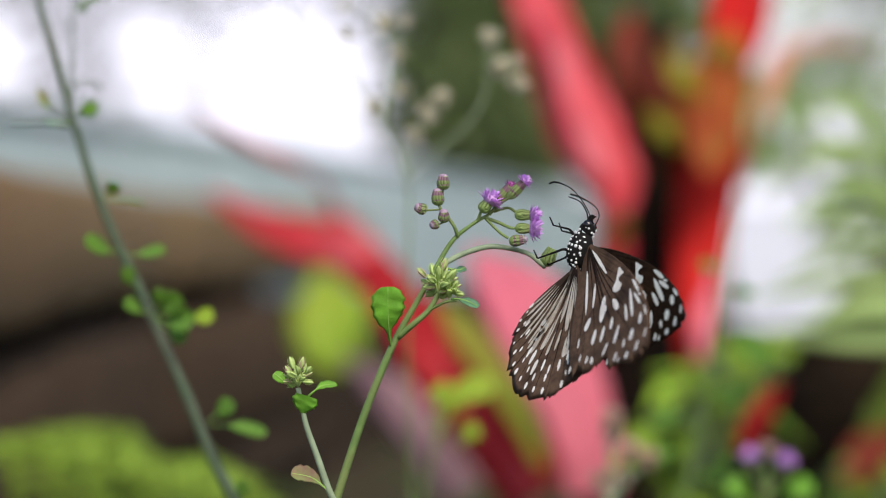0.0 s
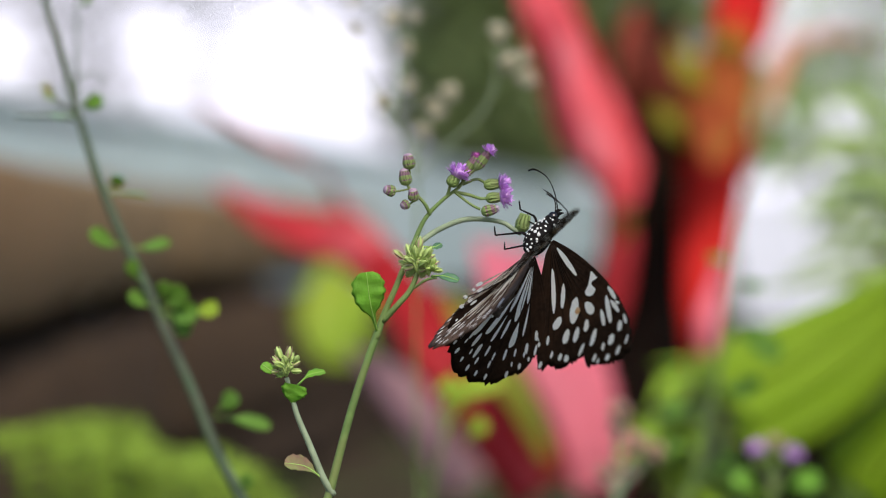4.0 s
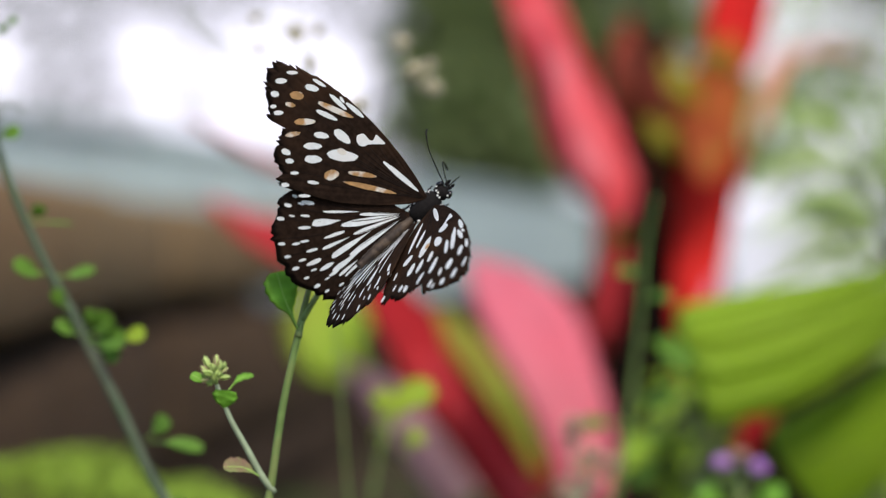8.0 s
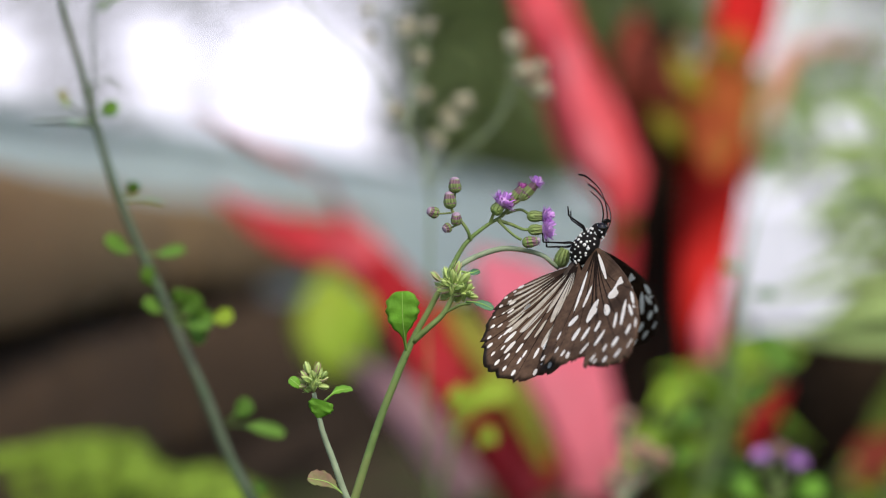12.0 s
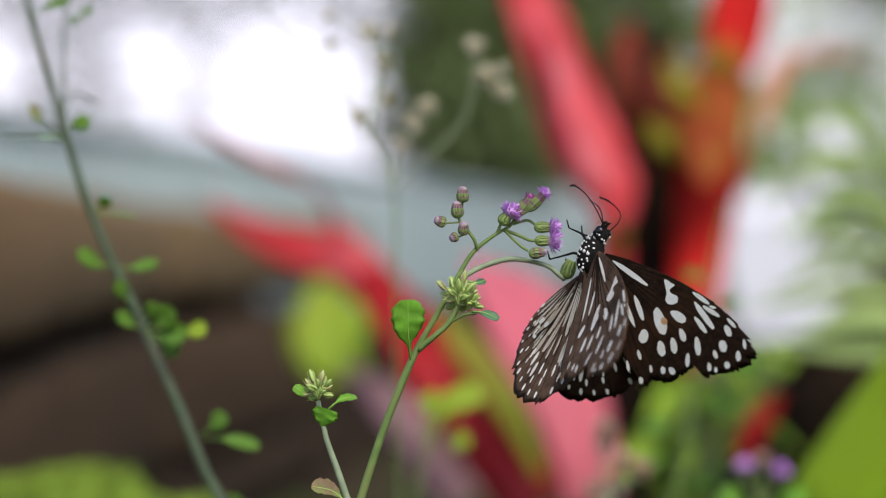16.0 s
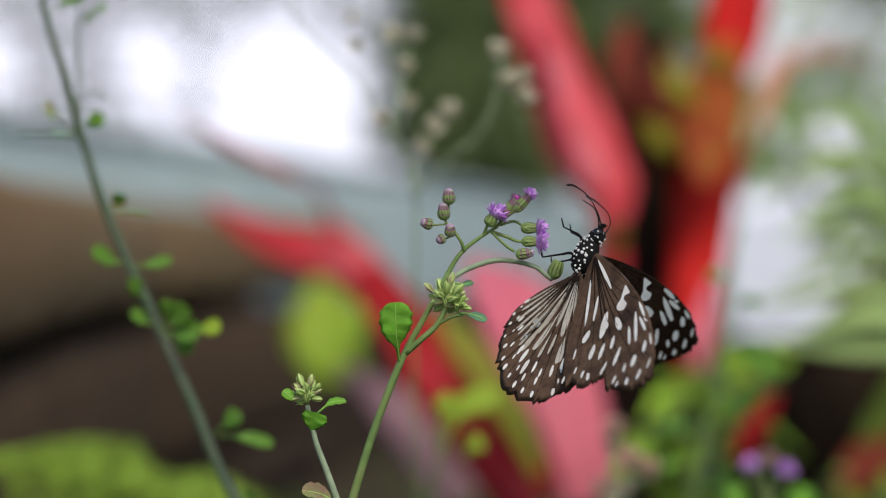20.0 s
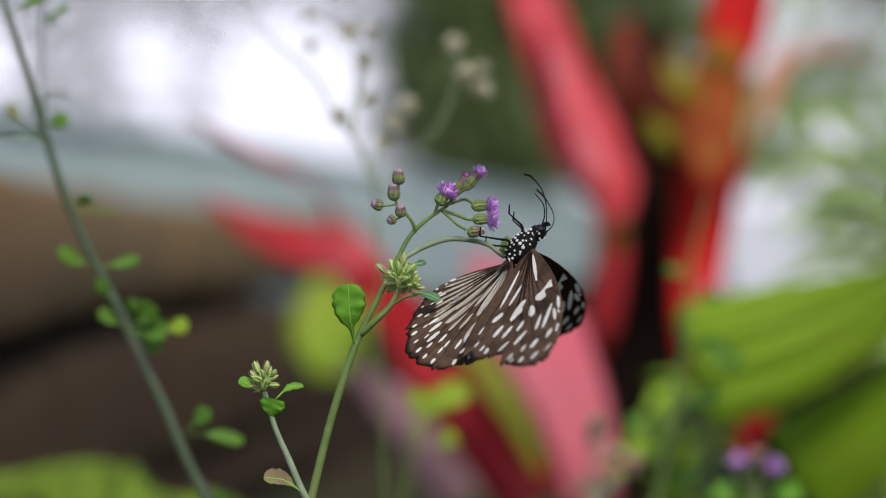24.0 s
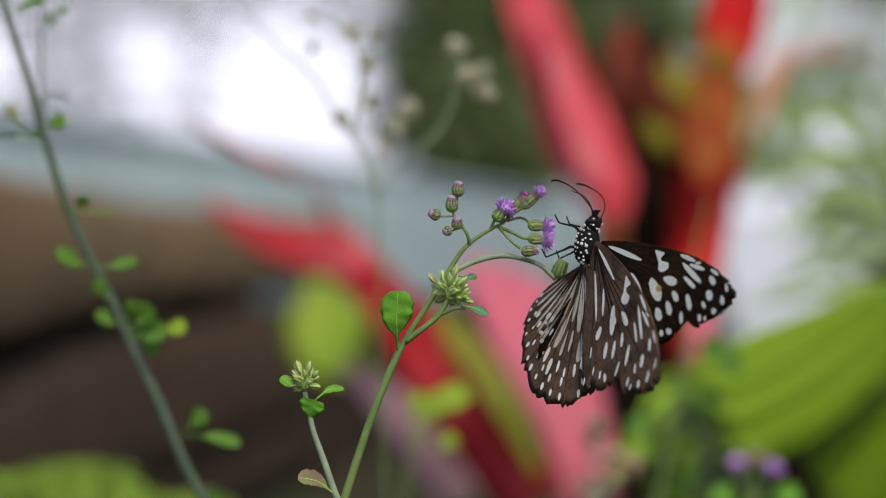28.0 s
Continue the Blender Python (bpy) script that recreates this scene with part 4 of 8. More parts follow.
    flower_head(spray, at, (0.0181, 0.488, 0.3549), (0.0213, 0.488, 0.3583), 0.0024, M_PETAL_MAG, 0.0021, 2, 24)
    flower_head(spray, at, (0.0207, 0.486, 0.3557), (0.0243, 0.486, 0.3591), 0.0023, M_PETAL, 0.0024, 3, 50)
    flower_head(spray, at, (0.0220, 0.487, 0.3522), (0.0255, 0.487, 0.3520), 0.0025, M_PETAL, 0.0030, 4, 80)
    flower_head(spray, at, (0.0220, 0.486, 0.3493), (0.0254, 0.486, 0.3491), 0.0024, M_PETAL, 0.0034, 5, 80)
    flower_head(spray, at, (0.0206, 0.485, 0.3465), (0.0238, 0.485, 0.3468), 0.0025, M_PETAL_PALE, 0.0015, 7, 20)
    flower_head(spray, at, (0.0282, 0.489, 0.3410), (0.0300, 0.489, 0.3447), 0.0032, None, 0.0, 8)
    small_leaf(spray, at, (-0.0052, 0.486, 0.3243), (-0.0056, 0.482, 0.3309), (-0.0054, 0.481, 0.3377), 0.0072, M_LEAF, face=(0.25, -1, 0.1), fold=0.12)
    small_leaf(spray, at, (0.008, 0.484, 0.3346), (0.0106, 0.482, 0.3343), (0.0136, 0.481, 0.3329), 0.0026, M_LEAF_BLUE, face=(0.1, -0.7, 0.8))
    small_leaf(spray, at, (0.0071, 0.488, 0.3411), (0.0095, 0.489, 0.3406), (0.0112, 0.49, 0.3411), 0.0020, M_LEAF_BLUE, face=(0.1, -0.7, 0.8))
    return t, spray


weed, spray = flower_stalk()


# ---- soft weed stem beside it ----
STEM2 = (-0.0298, 0.603, 0)


def side_weed():
    at = STEM2
    t = thing("leafy_weed", at, "grey-green upright weed stem with small round leaves", "plant")
    bm = bmesh.new()
    tube(bm, local(at, [(at[0], at[1], -0.01), (-0.0388, 0.603, 0.2248), (-0.0478, 0.603, 0.2652), (-0.0541, 0.603, 0.2801), (-0.0605, 0.603, 0.2921), (-0.0669, 0.603, 0.3078), (-0.0732, 0.603, 0.322), (-0.0798, 0.603, 0.3369), (-0.0859, 0.603, 0.3496), (-0.0917, 0.603, 0.3638), (-0.0968, 0.603, 0.3795), (-0.1004, 0.603, 0.393), (-0.1053, 0.603, 0.4087), (-0.1091, 0.603, 0.4251), (-0.1106, 0.603, 0.4416)]),
         [0.0016, 0.0016, 0.0016, 0.0015, 0.0014, 0.0013, 0.0012, 0.0011, 0.001, 0.0009, 0.0009], n=70, segs=10, wobble=0.05)
    part("stem", bm, M_STEM_GREY, t)

    def lf(b, m, e, w, mat_=M_LEAF_SOFT, face=(0.2, -1, 0.3)):
        small_leaf(t, at, b, m, e, w, mat_, face=face)

    def twig(pts, r):
        bm = bmesh.new()
        tube(bm, local(at, pts), r, n=16, segs=7)
        part("twig", bm, M_STEM_GREY, t)

    twig([(-0.0962, 0.603, 0.3797), (-0.1027, 0.601, 0.3805), (-0.1078, 0.6, 0.3804), (-0.1131, 0.599, 0.3804)], [0.0007, 0.0005, 0.0003])
    twig([(-0.0971, 0.603, 0.381), (-0.101, 0.604, 0.3833), (-0.1042, 0.605, 0.3852), (-0.1074, 0.606, 0.3894)], [0.0004, 0.0003])
    twig([(-0.0986, 0.603, 0.3892), (-0.0952, 0.605, 0.3921), (-0.0923, 0.606, 0.3917), (-0.0902, 0.607, 0.3898)], [0.0004, 0.0003])
    twig([(-0.0995, 0.618, 0.3826), (-0.1006, 0.621, 0.395), (-0.1009, 0.623, 0.4075), (-0.1003, 0.623, 0.423)], [0.0004, 0.0004])
    lf((-0.0968, 0.603, 0.3824), (-0.094, 0.6, 0.384), (-0.0902, 0.599, 0.3838), 0.0046, face=(0, -1, 0.5))
    lf((-0.1033, 0.604, 0.3848), (-0.1048, 0.604, 0.3856), (-0.1067, 0.605, 0.3894), 0.0026, M_LEAF_DRY)
    lf((-0.0984, 0.602, 0.3808), (-0.1014, 0.6, 0.3801), (-0.1039, 0.599, 0.3807), 0.0022, M_LEAF_BLUE, face=(0, -0.6, 1))
    lf((-0.1052, 0.603, 0.4129), (-0.1010, 0.6, 0.4149), (-0.0955, 0.6, 0.4165), 0.0030, face=(0, -0.8, 0.6))
    lf((-0.0973, 0.615, 0.4127), (-0.0944, 0.61, 0.4137), (-0.0913, 0.61, 0.4152), 0.0026, face=(0, -0.8, 0.6))
    lf((-0.0997, 0.619, 0.4115), (-0.0978, 0.617, 0.4125), (-0.0958, 0.616, 0.4133), 0.003)
    lf((-0.0902, 0.603, 0.3611), (-0.0871, 0.601, 0.3629), (-0.0859, 0.6, 0.3649), 0.0040, face=(0.5, -1, 0.2))
    lf((-0.089, 0.604, 0.3601), (-0.085, 0.607, 0.3602), (-0.0793, 0.61, 0.3595), 0.0022, face=(0, -0.4, 1))
    lf((-0.0849, 0.603, 0.3465), (-0.0884, 0.6, 0.3471), (-0.0933, 0.598, 0.3501), 0.0052, face=(0.1, -0.8, 0.6))
    lf((-0.0837, 0.603, 0.3456), (-0.0787, 0.605, 0.3459), (-0.0734, 0.607, 0.3474), 0.0044, face=(0, -0.7, 0.7))
    lf((-0.0802, 0.602, 0.3369), (-0.0818, 0.6, 0.3392), (-0.0827, 0.599, 0.3426), 0.0040)
    lf((-0.0769, 0.603, 0.3297), (-0.0801, 0.601, 0.3313), (-0.0832, 0.6, 0.334), 0.0040, face=(0.3, -0.9, 0.4))
    lf((-0.0761, 0.602, 0.3295), (-0.0715, 0.599, 0.3318), (-0.068, 0.597, 0.3348), 0.0066, face=(-0.2, -1, 0.2))
    lf((-0.0758, 0.602, 0.3286), (-0.0697, 0.599, 0.3281), (-0.0648, 0.597, 0.3282), 0.0068, face=(0, -1, 0.5))
    lf((-0.0746, 0.602, 0.3277), (-0.0699, 0.6, 0.3251), (-0.0668, 0.599, 0.3239), 0.0050, face=(0, -1, 0.2))
    lf((-0.0675, 0.599, 0.3287), (-0.0634, 0.598, 0.3293), (-0.0594, 0.597, 0.3299), 0.0048, M_LIME, face=(0, -1, 0.4))
    lf((-0.0764, 0.602, 0.331), (-0.0743, 0.6, 0.334), (-0.0739, 0.599, 0.337), 0.0040)
    lf((-0.0615, 0.603, 0.3018), (-0.0577, 0.6, 0.3046), (-0.0546, 0.599, 0.3073), 0.0052, face=(-0.2, -1, 0.2))
    lf((-0.0609, 0.603, 0.3007), (-0.0536, 0.601, 0.3005), (-0.046, 0.6, 0.2986), 0.0046, face=(0, -0.8, 0.8))
    lf((-0.056, 0.603, 0.2831), (-0.053, 0.601, 0.2839), (-0.0511, 0.6, 0.2857), 0.0042)
    return t


leafy_weed = side_weed()


# ---- seed-head plant further back ----
BACK = (-0.0069, 0.7, 0)


def fluff(parent, at, c, size, seed, m):
    """A downy seed head."""
    bm = bmesh.new()
    cc = local(at, [c])[0]
    size *= 1.25
    blob(bm, cc, (0, 0, 1), size * 0.6, size * 0.55, segs=8, rings=6)
    tuft(bm, cc, (0.05, -0.2, 1), size * 0.75, 40, seed)
    tuft(bm, cc, (0.1, -1, 0.3), size * 0.6, 24, seed + 1)
    part("seed_head", bm, m, parent)


def seed_plant():
    at = BACK
    t = thing("seed_head_weed", at, "thin pale weed with fluffy cream seed heads", "plant")

    def twig(pts, r, m=M_STEM_PALE):
        bm = bmesh.new()
        tube(bm, local(at, pts), r, n=24, segs=8)
        part("twig", bm, m, t)

    twig([(at[0], at[1], -0.01), (-0.0077, 0.7, 0.2307), (-0.0095, 0.7, 0.2689), (-0.01, 0.7, 0.3001), (-0.01, 0.7, 0.3348), (-0.0095, 0.7, 0.3626)], [0.0004, 0.0004, 0.0004, 0.0004], M_STEM)
    twig([(-0.0095, 0.7, 0.3626), (-0.0135, 0.7, 0.3773), (-0.019, 0.7, 0.386), (-0.0234, 0.7, 0.393), (-0.0286, 0.7, 0.4025), (-0.0416, 0.7, 0.4146), (-0.0503, 0.7, 0.4251)], [0.0006, 0.0005, 0.0004, 0.0003])
    twig([(-0.0095, 0.7, 0.3661), (-0.0017, 0.7, 0.3747), (0.0088, 0.7, 0.3843), (0.014, 0.7, 0.3938), (0.015, 0.7, 0.4068)], [0.0005, 0.0004, 0.0004, 0.0003])
    twig([(-0.0103, 0.7, 0.3695), (-0.0091, 0.71, 0.3786), (-0.0052, 0.71, 0.3865), (0.0001, 0.71, 0.3913)], [0.0006, 0.0004])
    twig([(-0.0173, 0.7, 0.3843), (-0.0149, 0.71, 0.4015), (-0.0166, 0.71, 0.4138), (-0.0285, 0.72, 0.4236)], [0.0006, 0.0003])
    twig([(-0.0149, 0.71, 0.3962), (-0.0126, 0.71, 0.4068), (-0.0114, 0.71, 0.4156)], [0.0004, 0.0003])
    for k, (c, s) in enumerate((((0.0154, 0.7, 0.4098), 0.0050), ((0.0188, 0.7, 0.4004), 0.0054), ((0.0237, 0.7, 0.4025), 0.0036), ((0.0237, 0.7, 0.3956), 0.0050), ((0.0004, 0.71, 0.392), 0.0046), ((-0.0041, 0.71, 0.3874), 0.0050))):
        fluff(t, at, c, s, 30 + k, M_FLUFF)
    for k, (c, s) in enumerate((((-0.0175, 0.71, 0.4156), 0.0050), ((-0.0133, 0.71, 0.4059), 0.0042), ((-0.0122, 0.71, 0.3944), 0.0040), ((-0.0078, 0.71, 0.3804), 0.0042), ((-0.0207, 0.7, 0.3886), 0.0046), ((-0.0299, 0.72, 0.4126), 0.0034), ((-0.0303, 0.72, 0.4219), 0.0034), ((-0.0105, 0.71, 0.4159), 0.0034))):
        fluff(t, at, c, s, 50 + k, M_FLUFF)
    small_leaf(t, at, (-0.0049, 0.8, 0.2811), (0.0001, 0.8, 0.293), (-0.0029, 0.8, 0.2969), 0.008, M_LIME)
    small_leaf(t, at, (-0.0019, 0.8, 0.2771), (0.006, 0.8, 0.293), (0.0179, 0.8, 0.2979), 0.0105, M_LIME, face=(0, -1, 0.4))
    small_leaf(t, at, (0.006, 0.8, 0.2751), (0.009, 0.8, 0.2801), (0.013, 0.8, 0.2821), 0.007, M_LIME)
    twig([(-0.0108, 0.8, 0.2335), (-0.0069, 0.8, 0.2573), (-0.0029, 0.8, 0.2751), (0.0001, 0.8, 0.287)], [0.0008, 0.0007, 0.0005], M_STEM)
    return t


seed_weed = seed_plant()


# ---- taller stems at the foot of the red plant ----
RIGHT = (0.0728, 0.82, 0)


def right_weeds():
    at = RIGHT
    t = thing("tall_weed", at, "tall green weed stem with narrow leaves", "plant")

    def twig(pts, r, m=M_STEM):
        bm = bmesh.new()
        tube(bm, local(at, pts), r, n=24, segs=8)
        part("twig", bm, m, t)

    twig([(at[0], at[1], -0.01), (0.0789, 0.82, 0.2225), (0.086, 0.82, 0.2612), (0.0921, 0.82, 0.2896), (0.0972, 0.82, 0.3221), (0.1002, 0.82, 0.3465), (0.1053, 0.82, 0.3669)], [0.0016, 0.0014, 0.0012, 0.0010, 0.0007, 0.0004])
    for b, m, e, w in (((0.0956, 0.82, 0.314), (0.104, 0.81, 0.3145), (0.1127, 0.8, 0.305), 0.010), ((0.0931, 0.82, 0.2957), (0.1, 0.81, 0.2944), (0.1067, 0.8, 0.297), 0.009), ((0.0911, 0.82, 0.2856), (0.0799, 0.81, 0.2873), (0.074, 0.8, 0.2861), 0.007), ((0.088, 0.82, 0.2734), (0.0779, 0.81, 0.2743), (0.073, 0.8, 0.2713), 0.006),
                       ((0.0992, 0.82, 0.3384), (0.0944, 0.81, 0.3406), (0.0889, 0.8, 0.3397), 0.006), ((0.0982, 0.82, 0.3303), (0.103, 0.81, 0.3315), (0.1067, 0.8, 0.3298), 0.006), ((0.086, 0.82, 0.2632), (0.094, 0.81, 0.2663), (0.0988, 0.8, 0.2693), 0.010)):
        small_leaf(t, at, b, m, e, w, M_LEAF_SOFT, face=(0, -1, 0.5))
    return t


tall_weed = right_weeds()
LOW = (0.1098, 0.78, 0)


def violet_weed():
    at = LOW
    t = thing("violet_weed", at, "low weed with blurred violet flower heads", "plant")
    for k, (e, s) in enumerate((((0.1037, 0.78, 0.2748), 0.0040), ((0.116, 0.78, 0.2732), 0.0040), ((0.1113, 0.79, 0.2765), 0.0034))):
        bm = bmesh.new()
        tube(bm, local(at, [(at[0], at[1], -0.01), (0.1098, 0.78, 0.2287), (0.1095, 0.78, 0.2578), e]), [0.0012, 0.001, 0.0005], n=18, segs=8)
        part("stem", bm, M_STEM, t)
        bm = bmesh.new()
        c = local(at, [e])[0]
        tuft(bm, c, (0, -0.4, 1), s * 1.1, 50, 70 + k)
        blob(bm, c, (0, 0, 1), s * 0.8, s * 0.8)
        part("flower", bm, M_PETAL if k < 2 else M_BUD_BROWN, t)
        bm = bmesh.new()
        blob(bm, Vector(c) - Vector((0, 0, s * 0.7)), (0, 0, 1), s, s * 0.7)
        part("calyx", bm, M_CALYX, t)
    for b, m, e, w in (((0.1095, 0.78, 0.2568), (0.0989, 0.77, 0.2647), (0.0951, 0.77, 0.2685), 0.008), ((0.1095, 0.78, 0.2597), (0.1161, 0.77, 0.2647), (0.1237, 0.77, 0.2666), 0.008)):
        small_leaf(t, at, b, m, e, w, M_LEAF)
    return t


violet = violet_weed()
BUDS = (0.0552, 0.76, 0)


def bud_weed():
    at = BUDS
    t = thing("bud_weed", at, "thin weed with small pinkish-brown buds", "plant")
    for k, (e, s) in enumerate((((0.0548, 0.76, 0.2893), 0.0060), ((0.0603, 0.76, 0.279), 0.0060), ((0.0674, 0.77, 0.2752), 0.0054), ((0.0546, 0.77, 0.2838), 0.0048), ((0.0505, 0.76, 0.2686), 0.0054), ((0.0588, 0.77, 0.2685), 0.0052))):
        bm = bmesh.new()
        tube(bm, local(at, [(at[0], at[1], -0.01), (0.0543, 0.76, 0.2319), (0.0539, 0.76, 0.2601), e]), [0.0010, 0.0008, 0.0004], n=16, segs=7)
        part("stem", bm, M_STEM_PALE, t)
        fluff(t, at, e, s, 90 + k, M_BUD_BROWN)
    return t


buds = bud_weed()


# ---- broad leaf that the wind swings in from the side ----
SWING = (0.2067, 0.92, 0.3443)


def broad_leaf():
    t = thing("broad_leaf_plant", SWING, "large bright green ribbed leaf swaying in the wind", "leaf")
    at = SWING

    def ribbed(base, mid, tip, half, below):
        """A long leaf blade with many fine ribs along it and a slightly torn edge; below: how much wider its lower half is."""
        line = spline(local(at, [base, mid, tip]), 44)
        bm = bmesh.new()
        up, low = [], []
        for k, p in enumerate(line):
            s = k / 43
            w = half * (0.25 + 0.75 * min(1, s * 1.7) ** 0.8) * min(1, (1.001 - s) * 9) ** 0.5
            d = (Vector(line[min(k + 1, 43)]) - Vector(line[max(k - 1, 0)])).normalized()
            u = d.cross(Vector((0.05, -1, 0.25))).normalized()
            nn = u.cross(d)
            row, row2 = [], []
            for j in range(53):
                x = -1 + j / 26
                y = x * (1.0 if x < 0 else below)
                tear = 1 + 0.05 * noise.noise((k * 0.6, half * 90, 2.0)) * (abs(x) > 0.9)
                rib = 0.0007 * math.sin(j * 1.9) + 0.0012 * math.sin(j * 0.62 - s * 3)
                q = Vector(p) - u * (y * w * tear) + d * (abs(x) * w * 0.5) + nn * (rib - 0.008 * x * x + 0.003 * (1 - abs(x)))
                row.append(bm.verts.new(q))
                row2.append(bm.verts.new(q - nn * 0.0005))
            up.append(row), low.append(row2)
        for g, fl in ((up, True), (low, False)):
            for a, b in zip(g, g[1:]):
                for j in range(52):
                    q = (a[j], a[j + 1], b[j + 1], b[j])
                    bm.faces.new(q[::-1] if fl else q).smooth = True
        return bm, line

    bm, line = ribbed(SWING, (0.1496, 0.92, 0.3233), (0.0976, 0.92, 0.3105), 0.0169, 1.95)
    leaf = part("leaf_blade", bm, M_BROAD, t)
    bm = bmesh.new()
    tube(bm, [tuple(Vector(p) + Vector((0, 0.0015, 0))) for p in line[::5]], [0.004, 0.003, 0.0012], n=30, segs=8)
    part("midrib", bm, M_STEM_PALE, leaf)
    bm, line = ribbed((0.2157, 0.95, 0.3229), (0.1828, 0.95, 0.2817), (0.1466, 0.96, 0.2536), 0.0196, 1.2)
    part("lower_blade", bm, M_BROAD, leaf)
    bm = bmesh.new()
    tube(bm, [(0, 0, -SWING[2] - 0.01), (0.004, 0.002, -SWING[2] * 0.5), (0, 0, 0)], [0.007, 0.006, 0.005], n=20, segs=8)
    part("leaf_stalk", bm, M_STEM, t)
    return leaf


broad = broad_leaf()


# ---- narrow leaflets before the white wall ----
FEATHER = (0.2485, 1.104, 0.0000)


def feather_leaf():
    at = FEATHER
    t = thing("palm_seedling", at, "young palm with narrow bright green leaflets", "plant")
    bm = bmesh.new()
    tube(bm, [(0, 0, -0.01)] + local(at, [(0.2429, 1.104, 0.2194), (0.2320, 1.104, 0.3015), (0.2211, 1.104, 0.3509), (0.2102, 1.104, 0.3974)]), [0.004, 0.003, 0.002, 0.001], n=24, segs=8)
    part("stalk", bm, M_STEM, t)
    for b, m, e, w in (((0.2320, 1.104, 0.3126), (0.2024, 1.091, 0.3170), (0.1626, 1.079, 0.3086), 0.0060), ((0.2279, 1.104, 0.3289), (0.1916, 1.091, 0.3292), (0.1412, 1.079, 0.3220), 0.0052), ((0.2243, 1.104, 0.3481), (0.1916, 1.091, 0.3440), (0.1546, 1.079, 0.3294), 0.0050), ((0.2225, 1.104, 0.3563), (0.1969, 1.091, 0.3576), (0.1653, 1.079, 0.3442), 0.0050),
                       ((0.2211, 1.104, 0.3672), (0.1916, 1.091, 0.3697), (0.1572, 1.079, 0.3548), 0.0060), ((0.2129, 1.104, 0.3892), (0.1834, 1.091, 0.3914), (0.1600, 1.079, 0.3803), 0.0060), ((0.2107, 1.104, 0.3974), (0.1916, 1.091, 0.4130), (0.1706, 1.079, 0.4124), 0.0050), ((0.2211, 1.104, 0.3563), (0.2024, 1.091, 0.3724), (0.1760, 1.079, 0.3775), 0.0056), ((0.2320, 1.104, 0.3015), (0.1916, 1.091, 0.3021), (0.1438, 1.079, 0.3054), 0.0070)):
        bm = bmesh.new()
        blade(bm, local(at, [b, m, e]), [w * 0.6, w * 2.2, w * 2.0, w * 1.1, w * 0.1], face=(0, -1, 0.5), fold=0.25, n=16, across=4, thick=0.0004)
        part("leaflet", bm, M_PALM, t)
    return t


feather = feather_leaf()



# ---- butterfly ----
MM = 0.001
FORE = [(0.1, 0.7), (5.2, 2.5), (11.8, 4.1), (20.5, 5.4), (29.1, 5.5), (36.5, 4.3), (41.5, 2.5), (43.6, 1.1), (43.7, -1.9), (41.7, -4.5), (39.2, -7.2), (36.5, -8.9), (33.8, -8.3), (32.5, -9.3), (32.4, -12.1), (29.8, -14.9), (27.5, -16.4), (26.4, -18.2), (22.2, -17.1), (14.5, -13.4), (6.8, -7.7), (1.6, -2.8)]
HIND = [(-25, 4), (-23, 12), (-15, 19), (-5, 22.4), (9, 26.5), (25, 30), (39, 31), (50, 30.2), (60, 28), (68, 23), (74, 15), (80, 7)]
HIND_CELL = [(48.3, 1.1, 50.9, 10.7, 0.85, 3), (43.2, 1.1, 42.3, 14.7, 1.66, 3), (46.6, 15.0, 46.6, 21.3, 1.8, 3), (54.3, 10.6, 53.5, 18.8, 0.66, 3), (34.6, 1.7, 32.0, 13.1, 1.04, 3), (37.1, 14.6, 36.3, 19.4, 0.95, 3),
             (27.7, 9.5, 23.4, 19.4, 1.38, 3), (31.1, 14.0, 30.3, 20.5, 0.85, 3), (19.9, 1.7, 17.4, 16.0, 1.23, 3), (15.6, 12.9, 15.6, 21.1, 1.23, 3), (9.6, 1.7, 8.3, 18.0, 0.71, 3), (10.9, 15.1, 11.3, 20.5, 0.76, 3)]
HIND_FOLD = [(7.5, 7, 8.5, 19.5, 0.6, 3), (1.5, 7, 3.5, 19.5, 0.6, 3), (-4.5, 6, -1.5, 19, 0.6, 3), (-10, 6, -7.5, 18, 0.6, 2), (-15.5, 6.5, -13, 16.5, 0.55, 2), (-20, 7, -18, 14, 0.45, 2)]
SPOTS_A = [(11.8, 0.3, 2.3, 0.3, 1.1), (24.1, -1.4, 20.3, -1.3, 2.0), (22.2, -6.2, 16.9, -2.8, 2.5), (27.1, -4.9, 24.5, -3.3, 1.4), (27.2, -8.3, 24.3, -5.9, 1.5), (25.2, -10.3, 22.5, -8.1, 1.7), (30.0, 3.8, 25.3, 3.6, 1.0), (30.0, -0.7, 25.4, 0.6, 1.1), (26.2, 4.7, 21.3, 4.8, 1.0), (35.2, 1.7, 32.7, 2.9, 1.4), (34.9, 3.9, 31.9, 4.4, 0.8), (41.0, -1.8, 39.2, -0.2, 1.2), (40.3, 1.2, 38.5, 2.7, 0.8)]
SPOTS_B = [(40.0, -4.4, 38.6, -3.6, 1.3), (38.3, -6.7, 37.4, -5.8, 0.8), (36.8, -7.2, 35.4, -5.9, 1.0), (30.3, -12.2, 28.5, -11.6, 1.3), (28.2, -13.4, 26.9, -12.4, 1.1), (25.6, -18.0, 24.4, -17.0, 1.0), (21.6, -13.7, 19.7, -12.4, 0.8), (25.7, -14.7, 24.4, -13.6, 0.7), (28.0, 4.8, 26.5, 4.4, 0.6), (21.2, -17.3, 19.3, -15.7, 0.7)]
